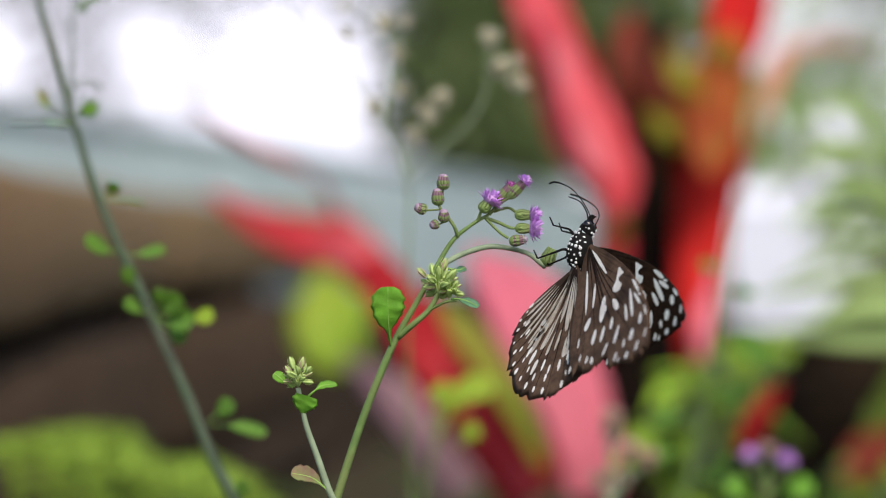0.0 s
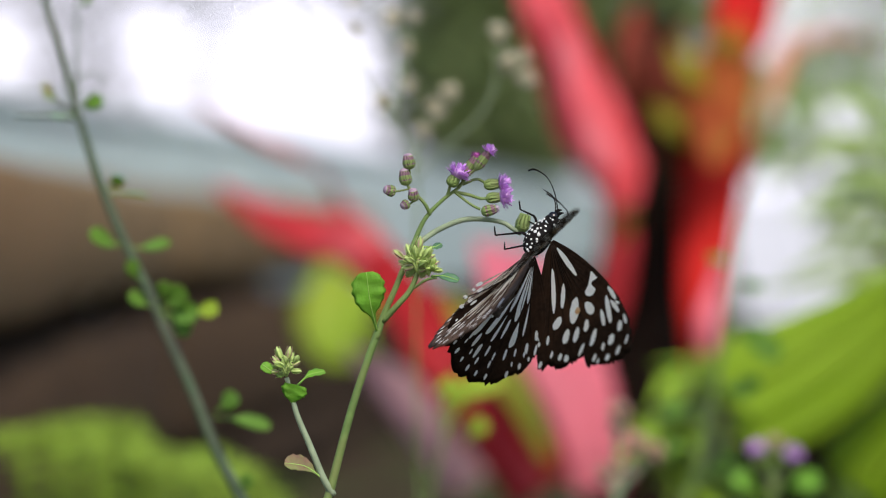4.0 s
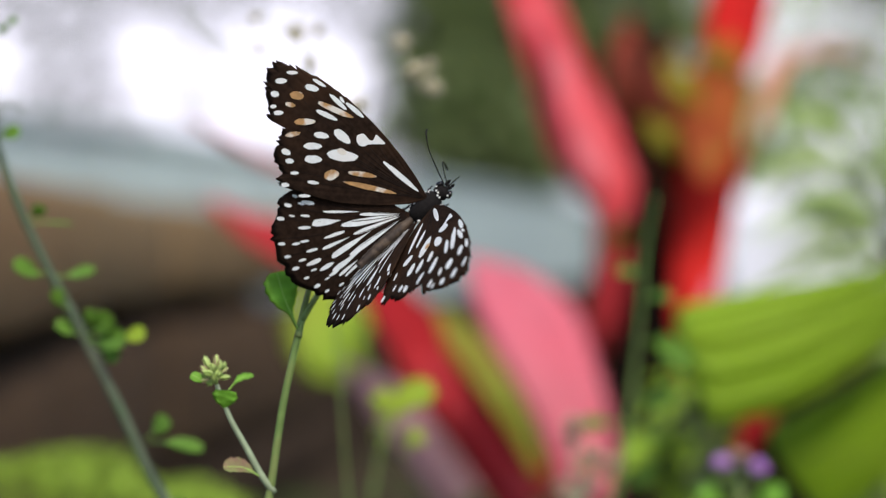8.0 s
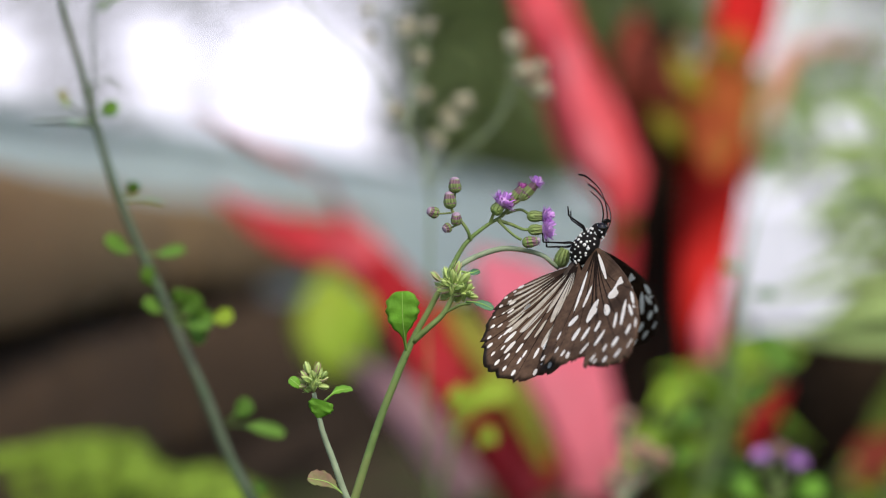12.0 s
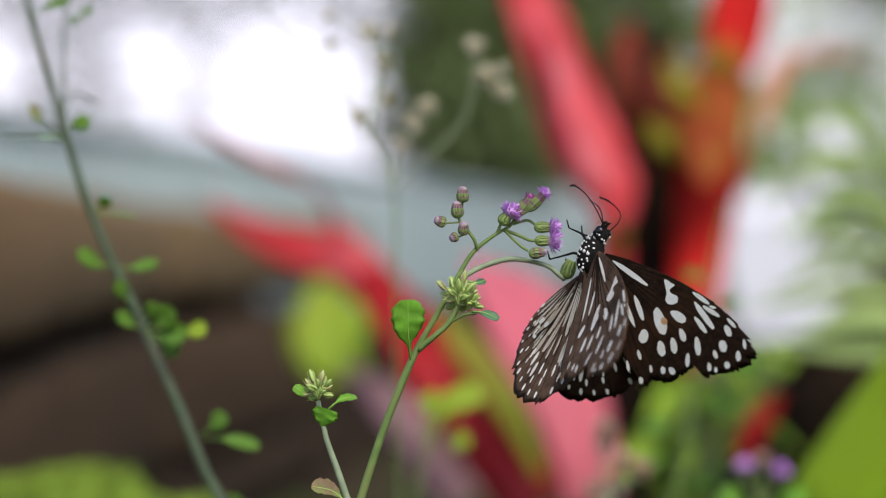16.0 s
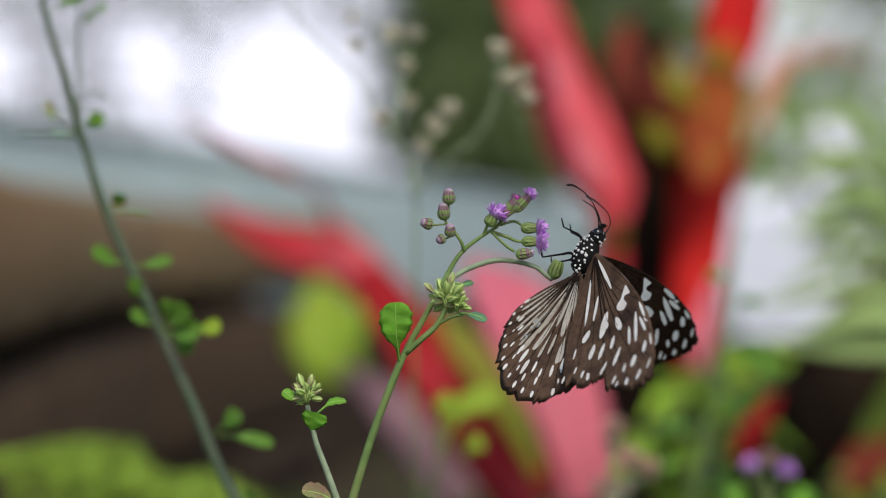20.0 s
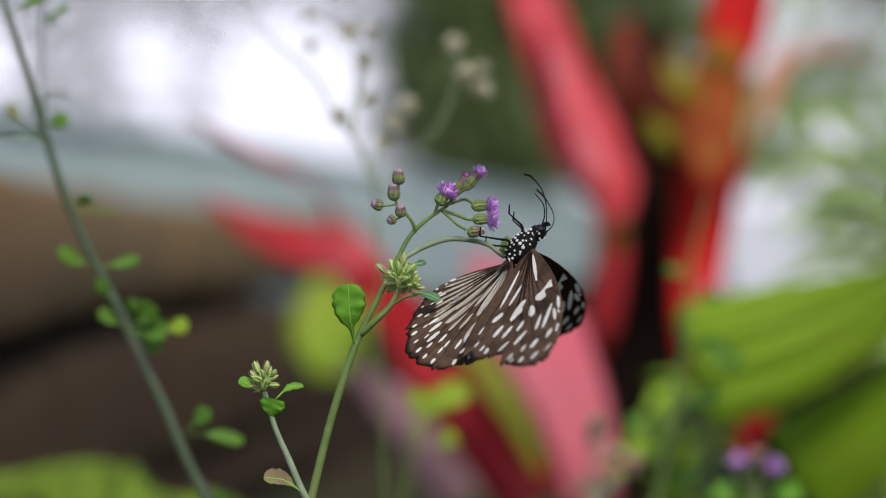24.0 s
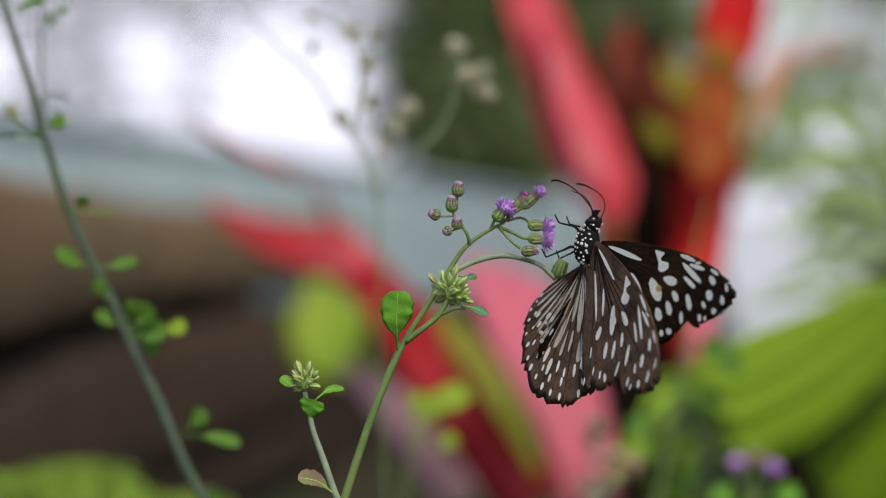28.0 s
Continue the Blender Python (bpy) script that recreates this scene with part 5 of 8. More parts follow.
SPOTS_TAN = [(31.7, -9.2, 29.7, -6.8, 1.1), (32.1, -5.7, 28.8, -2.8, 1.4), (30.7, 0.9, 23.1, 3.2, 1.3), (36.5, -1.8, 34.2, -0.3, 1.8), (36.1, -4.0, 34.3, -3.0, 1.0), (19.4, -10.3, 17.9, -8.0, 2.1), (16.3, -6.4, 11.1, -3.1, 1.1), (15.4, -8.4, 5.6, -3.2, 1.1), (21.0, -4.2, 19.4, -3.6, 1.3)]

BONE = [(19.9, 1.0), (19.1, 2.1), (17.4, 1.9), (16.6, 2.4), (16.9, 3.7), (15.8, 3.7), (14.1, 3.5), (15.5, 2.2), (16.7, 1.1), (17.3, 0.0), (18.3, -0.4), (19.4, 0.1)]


def camber(u, v, rmax):
    r = math.hypot(u, v) / rmax
    return 0.9 * math.sin(min(1.1, r) * math.pi) - 0.9 * r * r


def closed_curve(pts, per, scallop):
    """Smooth wing outline: the curve through pts, with a finely worn edge."""
    line = spline(list(pts), per * len(pts))
    out = []
    for k, p in enumerate(line):
        r = math.hypot(*p)
        e = 1 + scallop * ((0.6 * noise.noise((k * 0.33, 3.0, scallop * 50)) + 0.8 * noise.noise((k * 1.1, 7.0, scallop * 20))) if r > 12 else 0)
        out.append((p[0] * e, p[1] * e))
    return out


def streak(bm, a, b, w, rmax, side, sx, lift, index, seed, pointed=0.25):
    """A drop-shaped spot from a to b that lies on the upper (side 1) or under side of a wing."""
    a, b = np.array(a), np.array(b)
    d = b - a
    L = max(np.hypot(*d), 0.01)
    d = d / L
    n = np.array([-d[1], d[0]])
    rnd = random.Random(seed)
    ring = []
    for k in range(18):
        t = 2 * math.pi * k / 18
        e = 1 + rnd.uniform(-0.07, 0.07)
        x = math.cos(t)
        p = (a + b) / 2 + d * (x * (L / 2 + w * 0.12)) * e + n * (math.sin(t) * w / 2 * e * (1 - pointed * x))
        z = camber(p[0], p[1], rmax) + side * lift
        ring.append(bm.verts.new((sx * p[0] * MM, p[1] * MM, z * MM)))
    c = (a + b) / 2
    mid = bm.verts.new((sx * c[0] * MM, c[1] * MM, (camber(c[0], c[1], rmax) + side * lift) * MM))
    for k in range(18):
        f = bm.faces.new((ring[k], ring[(k + 1) % 18], mid) if side * sx > 0 else (ring[(k + 1) % 18], ring[k], mid))
        f.material_index = index


def wing(parent, name, outline, rmax, sx, spots, veins, label):
    """A wing: a thin two-sided sheet (black above, brown below), its veins and its pale spots."""
    M = 14
    bm = bmesh.new()
    n = len(outline)
    sheets = []
    rim = [bm.verts.new((sx * u * MM, v * MM, camber(u, v, rmax) * MM)) for u, v in outline]
    for off in (0.07, -0.07):
        rows = []
        for j in range(1, M):
            s = (j / M) ** 0.8
            rows.append([bm.verts.new((sx * u * s * MM, v * s * MM, (camber(u * s, v * s, rmax) + off + 0.05 * math.sin(i * 0.9) * s) * MM)) for i, (u, v) in enumerate(outline)])
        rows.append(rim)
        hub = bm.verts.new((0, 0, off * MM))
        sheets.append((hub, rows))
    for index, (hub, rows) in enumerate(sheets):
        flip = (index == 1) != (sx < 0)
        for i in range(n - 1):
            q = (hub, rows[0][i], rows[0][i + 1])
            f = bm.faces.new(q if flip else q[::-1])
            f.smooth, f.material_index = True, index
            for a, b in zip(rows, rows[1:]):
                q = (a[i], b[i], b[i + 1], a[i + 1])
                f = bm.faces.new(q if flip else q[::-1])
                f.smooth, f.material_index = True, index
    ob = part(name, bm, [M_WING_UP, M_WING_LOW], parent, label)
    for line in veins:
        bm = bmesh.new()
        for off in (0.05, -0.05) if name == "forewing" else (0.10, -0.10):
            pts = [(sx * u * MM, v * MM, (camber(u, v, rmax) + off) * MM) for u, v in line]
            tube(bm, pts, [0.00014, 0.00010, 0.00005], n=12, segs=5)
        part("vein", bm, M_VEIN, ob)
    for side, mats, nm in ((1, [M_SPOT, M_SPOT_TAN], "upper_pattern"), (-1, [M_SPOT_LOW, M_SPOT_TAN, M_STREAK_LOW], "under_pattern")):
        bm = bmesh.new()
        for k, (a, b, w, tan) in enumerate(spots):
            if tan == 2 and side > 0:
                continue
            low = tan > 1
            tan = tan % 2 if tan < 2 else 0
            w = w * (1 if side > 0 and name == "forewing" else 0.76 if side > 0 else 0.72 if name == "forewing" else 0.85)
            streak(bm, a, b, w, rmax, side, sx, 0.17 + 0.0016 * k, tan if side > 0 and (sx < 0 or k == len(spots) - 1) else 2 if low and side < 0 else 0, k + 5, -0.8 if math.dist(a, b) > 5 and name == "hindwing" else 0.1)
        if name == "forewing":
            fan = [bm.verts.new((sx * u * MM, v * MM, (camber(u, v, rmax) + side * 0.19) * MM)) for u, v in spline(BONE + BONE[:1], 36)[:-1]]
            fan = bm.faces.new(fan if side * sx > 0 else fan[::-1])
            bmesh.ops.triangulate(bm, faces=[fan])
        part(nm, bm, mats, ob, "bluish white spots" if side > 0 else "cream-white spots")
    return ob


def polar(b, r):
    return (r * math.sin(radians(b)), -r * math.cos(radians(b)))


def butterfly():
    t = new("butterfly")
    tagged(t, "dark brown butterfly with rows of pale bluish-white wing spots", "butterfly")
    # body: thorax, head and ringed abdomen
    bm = bmesh.new()
    blob(bm, (0, -1.5 * MM, -1.6 * MM), (0, 1, -0.25), 8.6 * MM, 5.4 * MM, segs=20, rings=16)
    thorax = part("thorax", bm, M_BODY, t, "black thorax")
    bm = bmesh.new()
    rnd = random.Random(4)
    for row in range(9):
        f = -0.84 + 0.21 * row
        for k in range(13):
            a = 2 * math.pi * (k + 0.5 * (row % 2)) / 13 + rnd.uniform(-0.2, 0.2)
            r = 2.70 * math.sqrt(max(0, 1 - f * f))
            if r < 0.7 or math.cos(a) > 0.75:
                continue
            p = Vector((r * math.sin(a), -1.5 + 4.3 * f + rnd.uniform(-0.3, 0.3), -1.6 + r * math.cos(a) - 0.25 * 4.3 * f)) * MM
            o = Vector((math.sin(a), 0, math.cos(a)))
            s = rnd.uniform(0.36, 0.82)
            blob(bm, p, o, 0.3 * MM, s * MM, segs=8, rings=4)
    part("white_dots", bm, M_DOT, thorax, "round white dots")
    bm = bmesh.new()
    blob(bm, (0, 3.0 * MM, -2.3 * MM), (0, 1, -0.2), 3.6 * MM, 3.5 * MM, segs=14, rings=10)
    for sx in (-1, 1):
        tube(bm, [(sx * 0.5 * MM, 4.7 * MM, -2.7 * MM), (sx * 0.6 * MM, 5.8 * MM, -2.8 * MM), (sx * 0.6 * MM, 6.4 * MM, -2.2 * MM)], [0.0004, 0.0004, 0.0001], n=8, segs=6)
    head = part("head", bm, M_BODY, t, "black head")
    for sx in (-1, 1):
        bm = bmesh.new()
        blob(bm, (sx * 1.55 * MM, 4.1 * MM, -2.2 * MM), (sx, 0.4, 0), 1.2 * MM, 1.9 * MM, segs=14, rings=8)
        part("eye", bm, M_EYE, head, "glossy black eye")
    bm = bmesh.new()
    for k in range(14):
        a = k * 2.4
        p = Vector((1.8 * math.sin(a), 2.3 + 0.5 * (k % 4), -2.1 + 1.8 * math.cos(a))) * MM
        blob(bm, p, (math.sin(a), 0.2, math.cos(a)), 0.3 * MM, 0.5 * MM, segs=7, rings=4)
    part("white_dots", bm, M_DOT, head, "small white dots")
    bm = bmesh.new()
    tube(bm, [(0, 4.9 * MM, -3.2 * MM), (0, 6.4 * MM, -4.6 * MM), (0, 7.6 * MM, -7.0 * MM), (0, 7.4 * MM, -10.0 * MM)], [0.00018, 0.00014, 0.0001], n=16, segs=6)
    part("tongue", bm, M_BODY, head, "thin dark feeding tube")
    bm = bmesh.new()
    prof = lambda s: (0.42 + 0.58 * math.cos((s + 0.05) * 1.25)) * (1 + 0.05 * math.sin(s * 28))
    blob(bm, (0, -12.4 * MM, 2.3 * MM), (0, -1, 0.38), 16.0 * MM, 2.7 * MM, segs=16, rings=44, profile=prof)
    part("abdomen", bm, M_ABDOMEN, t, "ringed brown abdomen")
    # legs: two long pairs that grip the flower heads
    for sx in (-1, 1):
        for (y0, knee, foot) in ((-0.2, (2.4, 1.2, -5.0), (2.4, 0.4, -8.6)), (-2.8, (2.6, -4.2, -4.8), (3.0, -7.4, -7.8))):
            bm = bmesh.new()
            a = (sx * 1.4 * MM, y0 * MM, -3.2 * MM)
            k = (sx * knee[0] * MM, knee[1] * MM, knee[2] * MM)
            f = (sx * foot[0] * MM, foot[1] * MM, foot[2] * MM)
            tube(bm, [a, tuple((Vector(a) + Vector(k)) / 2 + Vector((0, 0.0004, 0))), k], [0.00034, 0.00026], n=8, segs=7)
            tube(bm, [k, tuple((Vector(f) + Vector(k)) / 2), f], [0.00024, 0.00016], n=8, segs=7)
            tube(bm, [f, tuple(Vector(f) + Vector((sx * 0.0003, 0.0012, -0.0016)))], [0.0002, 0.00014], n=4, segs=6)
            part("leg", bm, M_BODY, t, "thin black leg")
    # antennae
    feelers = []
    for sx in (-1, 1):
        bm = bmesh.new()
        tube(bm, [(0, 0, 0), (sx * 0.2 * MM, 4 * MM, 1.9 * MM), (sx * 0.4 * MM, 8.2 * MM, 2.2 * MM), (sx * 0.2 * MM, 11.6 * MM, -0.2 * MM), (0, 12.6 * MM, -2.4 * MM)], [0.00014, 0.00012, 0.00011, 0.00013, 0.00022, 0.00020], n=22, segs=7)
        feelers.append(part("antenna", bm, M_BODY, t, "black clubbed antenna"))
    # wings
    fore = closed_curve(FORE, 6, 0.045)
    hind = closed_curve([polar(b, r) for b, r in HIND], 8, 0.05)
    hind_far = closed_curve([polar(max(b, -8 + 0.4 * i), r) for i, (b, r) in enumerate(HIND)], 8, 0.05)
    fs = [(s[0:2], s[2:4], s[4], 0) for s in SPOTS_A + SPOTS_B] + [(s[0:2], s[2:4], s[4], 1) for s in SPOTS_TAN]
    fv = []
    for k in (20, 28, 36, 46, 54, 62, 70, 78, 88, 96, 102):
        u, v = fore[k]
        fv.append([(u * g * 0.95, (v * g - 2.0 * math.sin(math.pi * g) * (1 if v > -6 else 0)) * 0.95) for g in (0.03, 0.35, 0.7, 1.0)])
    rnd = random.Random(12)
    rad = lambda b: float(np.interp(b, [h[0] for h in HIND[2:]], [h[1] for h in HIND[2:]]))
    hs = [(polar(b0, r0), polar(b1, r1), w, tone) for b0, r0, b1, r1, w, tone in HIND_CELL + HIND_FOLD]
    for row, (f, long, wide, step) in enumerate(((0.765, 0.100, 1.10, 6.4), (0.850, 0.050, 0.70, 7.4), (0.925, 0.050, 1.00, 5.4))):
        b = -19.0 + 2.6 * row
        while b < 70:
            g = f + rnd.uniform(-0.02, 0.02)
            size = rnd.uniform(0.65, 1.2) * (1 if b > 5 else 0.75)
            if rnd.random() > 0.08:
                hs.append((polar(b, rad(b) * (g - long / 2 * size)), polar(b + 0.5, rad(b) * (g + long / 2 * size)), wide * size, 0))
            b += step * rnd.uniform(0.85, 1.15)
    hv = []
    for b in (-13.5, -7.5, -1.5, 4.5, 11.0, 19.0, 26.0, 33.5, 41.5, 50.5, 57.0, 64.0):
        hv.append([polar(b + (1 - f) * (20 - b) * 0.35, rad(b) * f * 0.97) for f in (0.04, 0.35, 0.7, 1.0)])
    wings = []
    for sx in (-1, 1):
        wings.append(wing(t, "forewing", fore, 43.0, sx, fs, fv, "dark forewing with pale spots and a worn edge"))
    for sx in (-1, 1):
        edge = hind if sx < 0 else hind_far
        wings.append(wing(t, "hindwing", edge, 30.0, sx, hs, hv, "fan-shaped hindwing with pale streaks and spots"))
    return t, wings, feelers


fly, wings, feelers = butterfly()



def motions():
    """All that moves: the stalks in the wind, the broad leaf and the butterfly with its wings."""
    walk(weed, [
        (0, pose(-0.01755, 0.486, 0.00189, 0, -1.47, 0)),
        (0.1, pose(-0.01755, 0.486, 0.00189, 0, -1.47, 0)),
        (0.5, pose(-0.026, 0.486, -0.00143, 0, 3.38, 0)),
        (1, pose(-0.01827, 0.486, 0.00074, 0, 0.21, 0)),
        (1.5, pose(-0.02487, 0.486, -0.00092, 0, 2.41, 0)),
        (2, pose(-0.02796, 0.486, -0.0012, 0, 2.84, 0)),
        (2.5, pose(-0.02332, 0.486, -0.00112, 0, 1.4, 0)),
        (3, pose(-0.0192, 0.486, 0, 0, 0, 0)),
        (3.5, pose(-0.00461, 0.486, 0.00216, 0, -3.65, 0)),
        (5.5, pose(-0.00189, 0.486, 0.00599, 0, -6.01, 0)),
        (5.6, pose(0.00348, 0.4905, 0.00573, 0, -6.6, 0)),
        (5.7, pose(0.01006, 0.4995, 0.004, 0, -6.6, 0)),
        (5.8, pose(0.0091, 0.504, 0.00384, 0, -6.3, 0)),
        (5.9, pose(0.01171, 0.504, 0.00479, 0, -7.2, 0)),
        (6, pose(0.00952, 0.504, 0.00632, 0, -7.9, 0)),
        (6.5, pose(0.00879, 0.504, 0.0069, 0, -8.29, 0)),
        (7, pose(0.01861, 0.504, 0.00994, 0, -11.5, 0)),
        (7.5, pose(0.01983, 0.504, 0.00857, 0, -10.96, 0)),
        (8, pose(0.01614, 0.504, 0.00978, 0, -11.02, 0)),
        (8.5, pose(0.01879, 0.504, 0.00932, 0, -10.93, 0)),
        (9, pose(0.01709, 0.504, 0.00981, 0, -10.68, 0)),
        (9.5, pose(0.0165, 0.504, 0.0093, 0, -10.5, 0)),
        (9.7, pose(0.0194, 0.504, 0.00887, 0, -10.5, 0)),
        (9.8, pose(0.01505, 0.504, 0.00738, 0, -9, 0)),
        (9.9, pose(0.00266, 0.489, 0.00549, 0, -6.36, 0)),
        (10, pose(-0.01211, 0.486, 0.00402, 0, -2.53, 0)),
        (10.5, pose(0.00026, 0.486, 0.00554, 0, -6.52, 0)),
        (11, pose(-0.00442, 0.486, 0.00132, 0, -3.18, 0)),
        (11.5, pose(-0.01301, 0.486, 0.00063, 0, -1.21, 0)),
        (12, pose(-0.01315, 0.486, 0.00118, 0, -1.87, 0)),
        (12.5, pose(-0.01696, 0.486, -0.00008, 0, -0.5, 0)),
        (14.5, pose(-0.01027, 0.486, 0.00135, 0, -3.16, 0)),
        (15, pose(-0.00581, 0.486, 0.00188, 0, -4.01, 0)),
        (15.5, pose(-0.00528, 0.486, 0.00309, 0, -4.58, 0)),
        (16, pose(-0.01271, 0.486, 0.00131, 0, -1.52, 0)),
        (16.5, pose(-0.00143, 0.486, 0.00382, 0, -5.93, 0)),
        (17, pose(-0.01254, 0.486, 0.00092, 0, -1.73, 0)),
        (17.5, pose(-0.01592, 0.486, 0.00059, 0, -1.26, 0)),
        (18, pose(-0.01195, 0.486, 0.00195, 0, -2.96, 0)),
        (18.5, pose(-0.01069, 0.486, 0.0015, 0, -2.34, 0)),
        (19, pose(-0.01004, 0.486, 0.00221, 0, -2.98, 0)),
        (19.5, pose(-0.01875, 0.486, 0.00003, 0, 0.21, 0)),
        (20, pose(-0.00935, 0.486, 0.00055, 0, -2.46, 0)),
        (20.5, pose(-0.01505, 0.486, -0.00028, 0, -1.2, 0)),
        (22.5, pose(-0.00693, 0.486, 0.00262, 0, -3.69, 0)),
        (23, pose(-0.01256, 0.486, 0.00123, 0, -2.31, 0)),
        (23.5, pose(-0.00714, 0.486, 0.00335, 0, -4.3, 0)),
        (24, pose(-0.00187, 0.486, 0.00415, 0, -5.53, 0)),
        (24.5, pose(0.00019, 0.486, 0.00456, 0, -5.85, 0)),
        (25, pose(-0.00045, 0.486, 0.00523, 0, -6.5, 0)),
        (25.5, pose(-0.00985, 0.486, 0.00341, 0, -4.2, 0)),
        (26, pose(-0.00141, 0.486, 0.00509, 0, -6.02, 0)),
        (26.5, pose(0.00784, 0.486, 0.00639, 0, -8.1, 0)),
        (27, pose(0.00109, 0.486, 0.00423, 0, -5.83, 0)),
        (27.5, pose(-0.02492, 0.486, -0.00013, 0, 0.23, 0)),
        (28, pose(-0.01604, 0.486, 0.00264, 0, -1.31, 0)),
    ])
    walk(spray, [
        (0, pose(0.0141, 0, 0.3246, 0, -0.23, 0)),
        (0.1, pose(0.0141, 0, 0.3246, 0, -0.23, 0)),
        (0.5, pose(0.0141, 0, 0.3246, 0, 1.85, 0)),
        (1, pose(0.0141, 0, 0.3246, 0, -0.48, 0)),
        (1.5, pose(0.0141, 0, 0.3246, 0, 2.37, 0)),
        (2, pose(0.0141, 0, 0.3246, 0, 3.09, 0)),
        (2.5, pose(0.0141, 0, 0.3246, 0, 2.03, 0)),
        (3, pose(0.0141, 0, 0.3246, 0, 0, 0)),
        (3.5, pose(0.0141, 0, 0.3246, 0, -2.8, 0)),
        (5.5, pose(0.0141, 0, 0.3246, 0, -4.99, 0)),
        (5.6, pose(0.0141, 0, 0.3246, -5.5, -4.4, 0)),
        (5.7, pose(0.0141, 0, 0.3246, -16.5, -4.4, 0)),
        (5.8, pose(0.0141, 0, 0.3246, -22, -4.2, 0)),
        (5.9, pose(0.0141, 0, 0.3246, -22, -4.8, 0)),
        (6, pose(0.0141, 0, 0.3246, -22, -5.6, 0)),
        (6.5, pose(0.0141, 0, 0.3246, -22, -6.71, 0)),
        (7, pose(0.0141, 0, 0.3246, -22, -9.5, 0)),
        (7.5, pose(0.0141, 0, 0.3246, -22, -9.54, 0)),
        (8, pose(0.0141, 0, 0.3246, -22, -8.98, 0)),
        (8.5, pose(0.0141, 0, 0.3246, -22, -9.07, 0)),
        (9, pose(0.0141, 0, 0.3246, -22, -9.32, 0)),
        (9.5, pose(0.0141, 0, 0.3246, -22, -8.5, 0)),
        (9.7, pose(0.0141, 0, 0.3246, -22, -7, 0)),
        (9.8, pose(0.0141, 0, 0.3246, -22, -6, 0)),
        (9.9, pose(0.0141, 0, 0.3246, -3.67, -4.24, 0)),
        (10, pose(0.0141, 0, 0.3246, 0, -2.17, 0)),
        (10.5, pose(0.0141, 0, 0.3246, 0, -4.48, 0)),
        (11, pose(0.0141, 0, 0.3246, 0, -2.52, 0)),
        (11.5, pose(0.0141, 0, 0.3246, 0, -1.79, 0)),
        (12, pose(0.0141, 0, 0.3246, 0, -1.13, 0)),
        (12.5, pose(0.0141, 0, 0.3246, 0, -0.5, 0)),
        (14.5, pose(0.0141, 0, 0.3246, 0, -0.56, 0)),
        (15, pose(0.0141, 0, 0.3246, 0, -1.11, 0)),
        (15.5, pose(0.0141, 0, 0.3246, 0, -1.61, 0)),
        (16, pose(0.0141, 0, 0.3246, 0, -0.38, 0)),
        (16.5, pose(0.0141, 0, 0.3246, 0, -3.13, 0)),
        (17, pose(0.0141, 0, 0.3246, 0, 0.11, 0)),
        (17.5, pose(0.0141, 0, 0.3246, 0, 0.9, 0)),
        (18, pose(0.0141, 0, 0.3246, 0, -0.64, 0)),
        (18.5, pose(0.0141, 0, 0.3246, 0, -0.22, 0)),
        (19, pose(0.0141, 0, 0.3246, 0, -0.66, 0)),
        (19.5, pose(0.0141, 0, 0.3246, 0, 1.67, 0)),
        (20, pose(0.0141, 0, 0.3246, 0, -0.26, 0)),
        (20.5, pose(0.0141, 0, 0.3246, 0, 0.99, 0)),
        (22.5, pose(0.0141, 0, 0.3246, 0, 0.25, 0)),
        (23, pose(0.0141, 0, 0.3246, 0, 1.73, 0)),
        (23.5, pose(0.0141, 0, 0.3246, 0, 0.73, 0)),
        (24, pose(0.0141, 0, 0.3246, 0, 0.92, 0)),
        (24.5, pose(0.0141, 0, 0.3246, 0, 1, 0)),
        (25, pose(0.0141, 0, 0.3246, 0, 0.8, 0)),
        (25.5, pose(0.0141, 0, 0.3246, 0, 2.86, 0)),
        (26, pose(0.0141, 0, 0.3246, 0, 0.71, 0)),
        (26.5, pose(0.0141, 0, 0.3246, 0, -1.01, 0)),
        (27, pose(0.0141, 0, 0.3246, 0, 0.61, 0)),
        (27.5, pose(0.0141, 0, 0.3246, 0, 5.66, 0)),
        (28, pose(0.0141, 0, 0.3246, 0, 2.33, 0)),
    ])
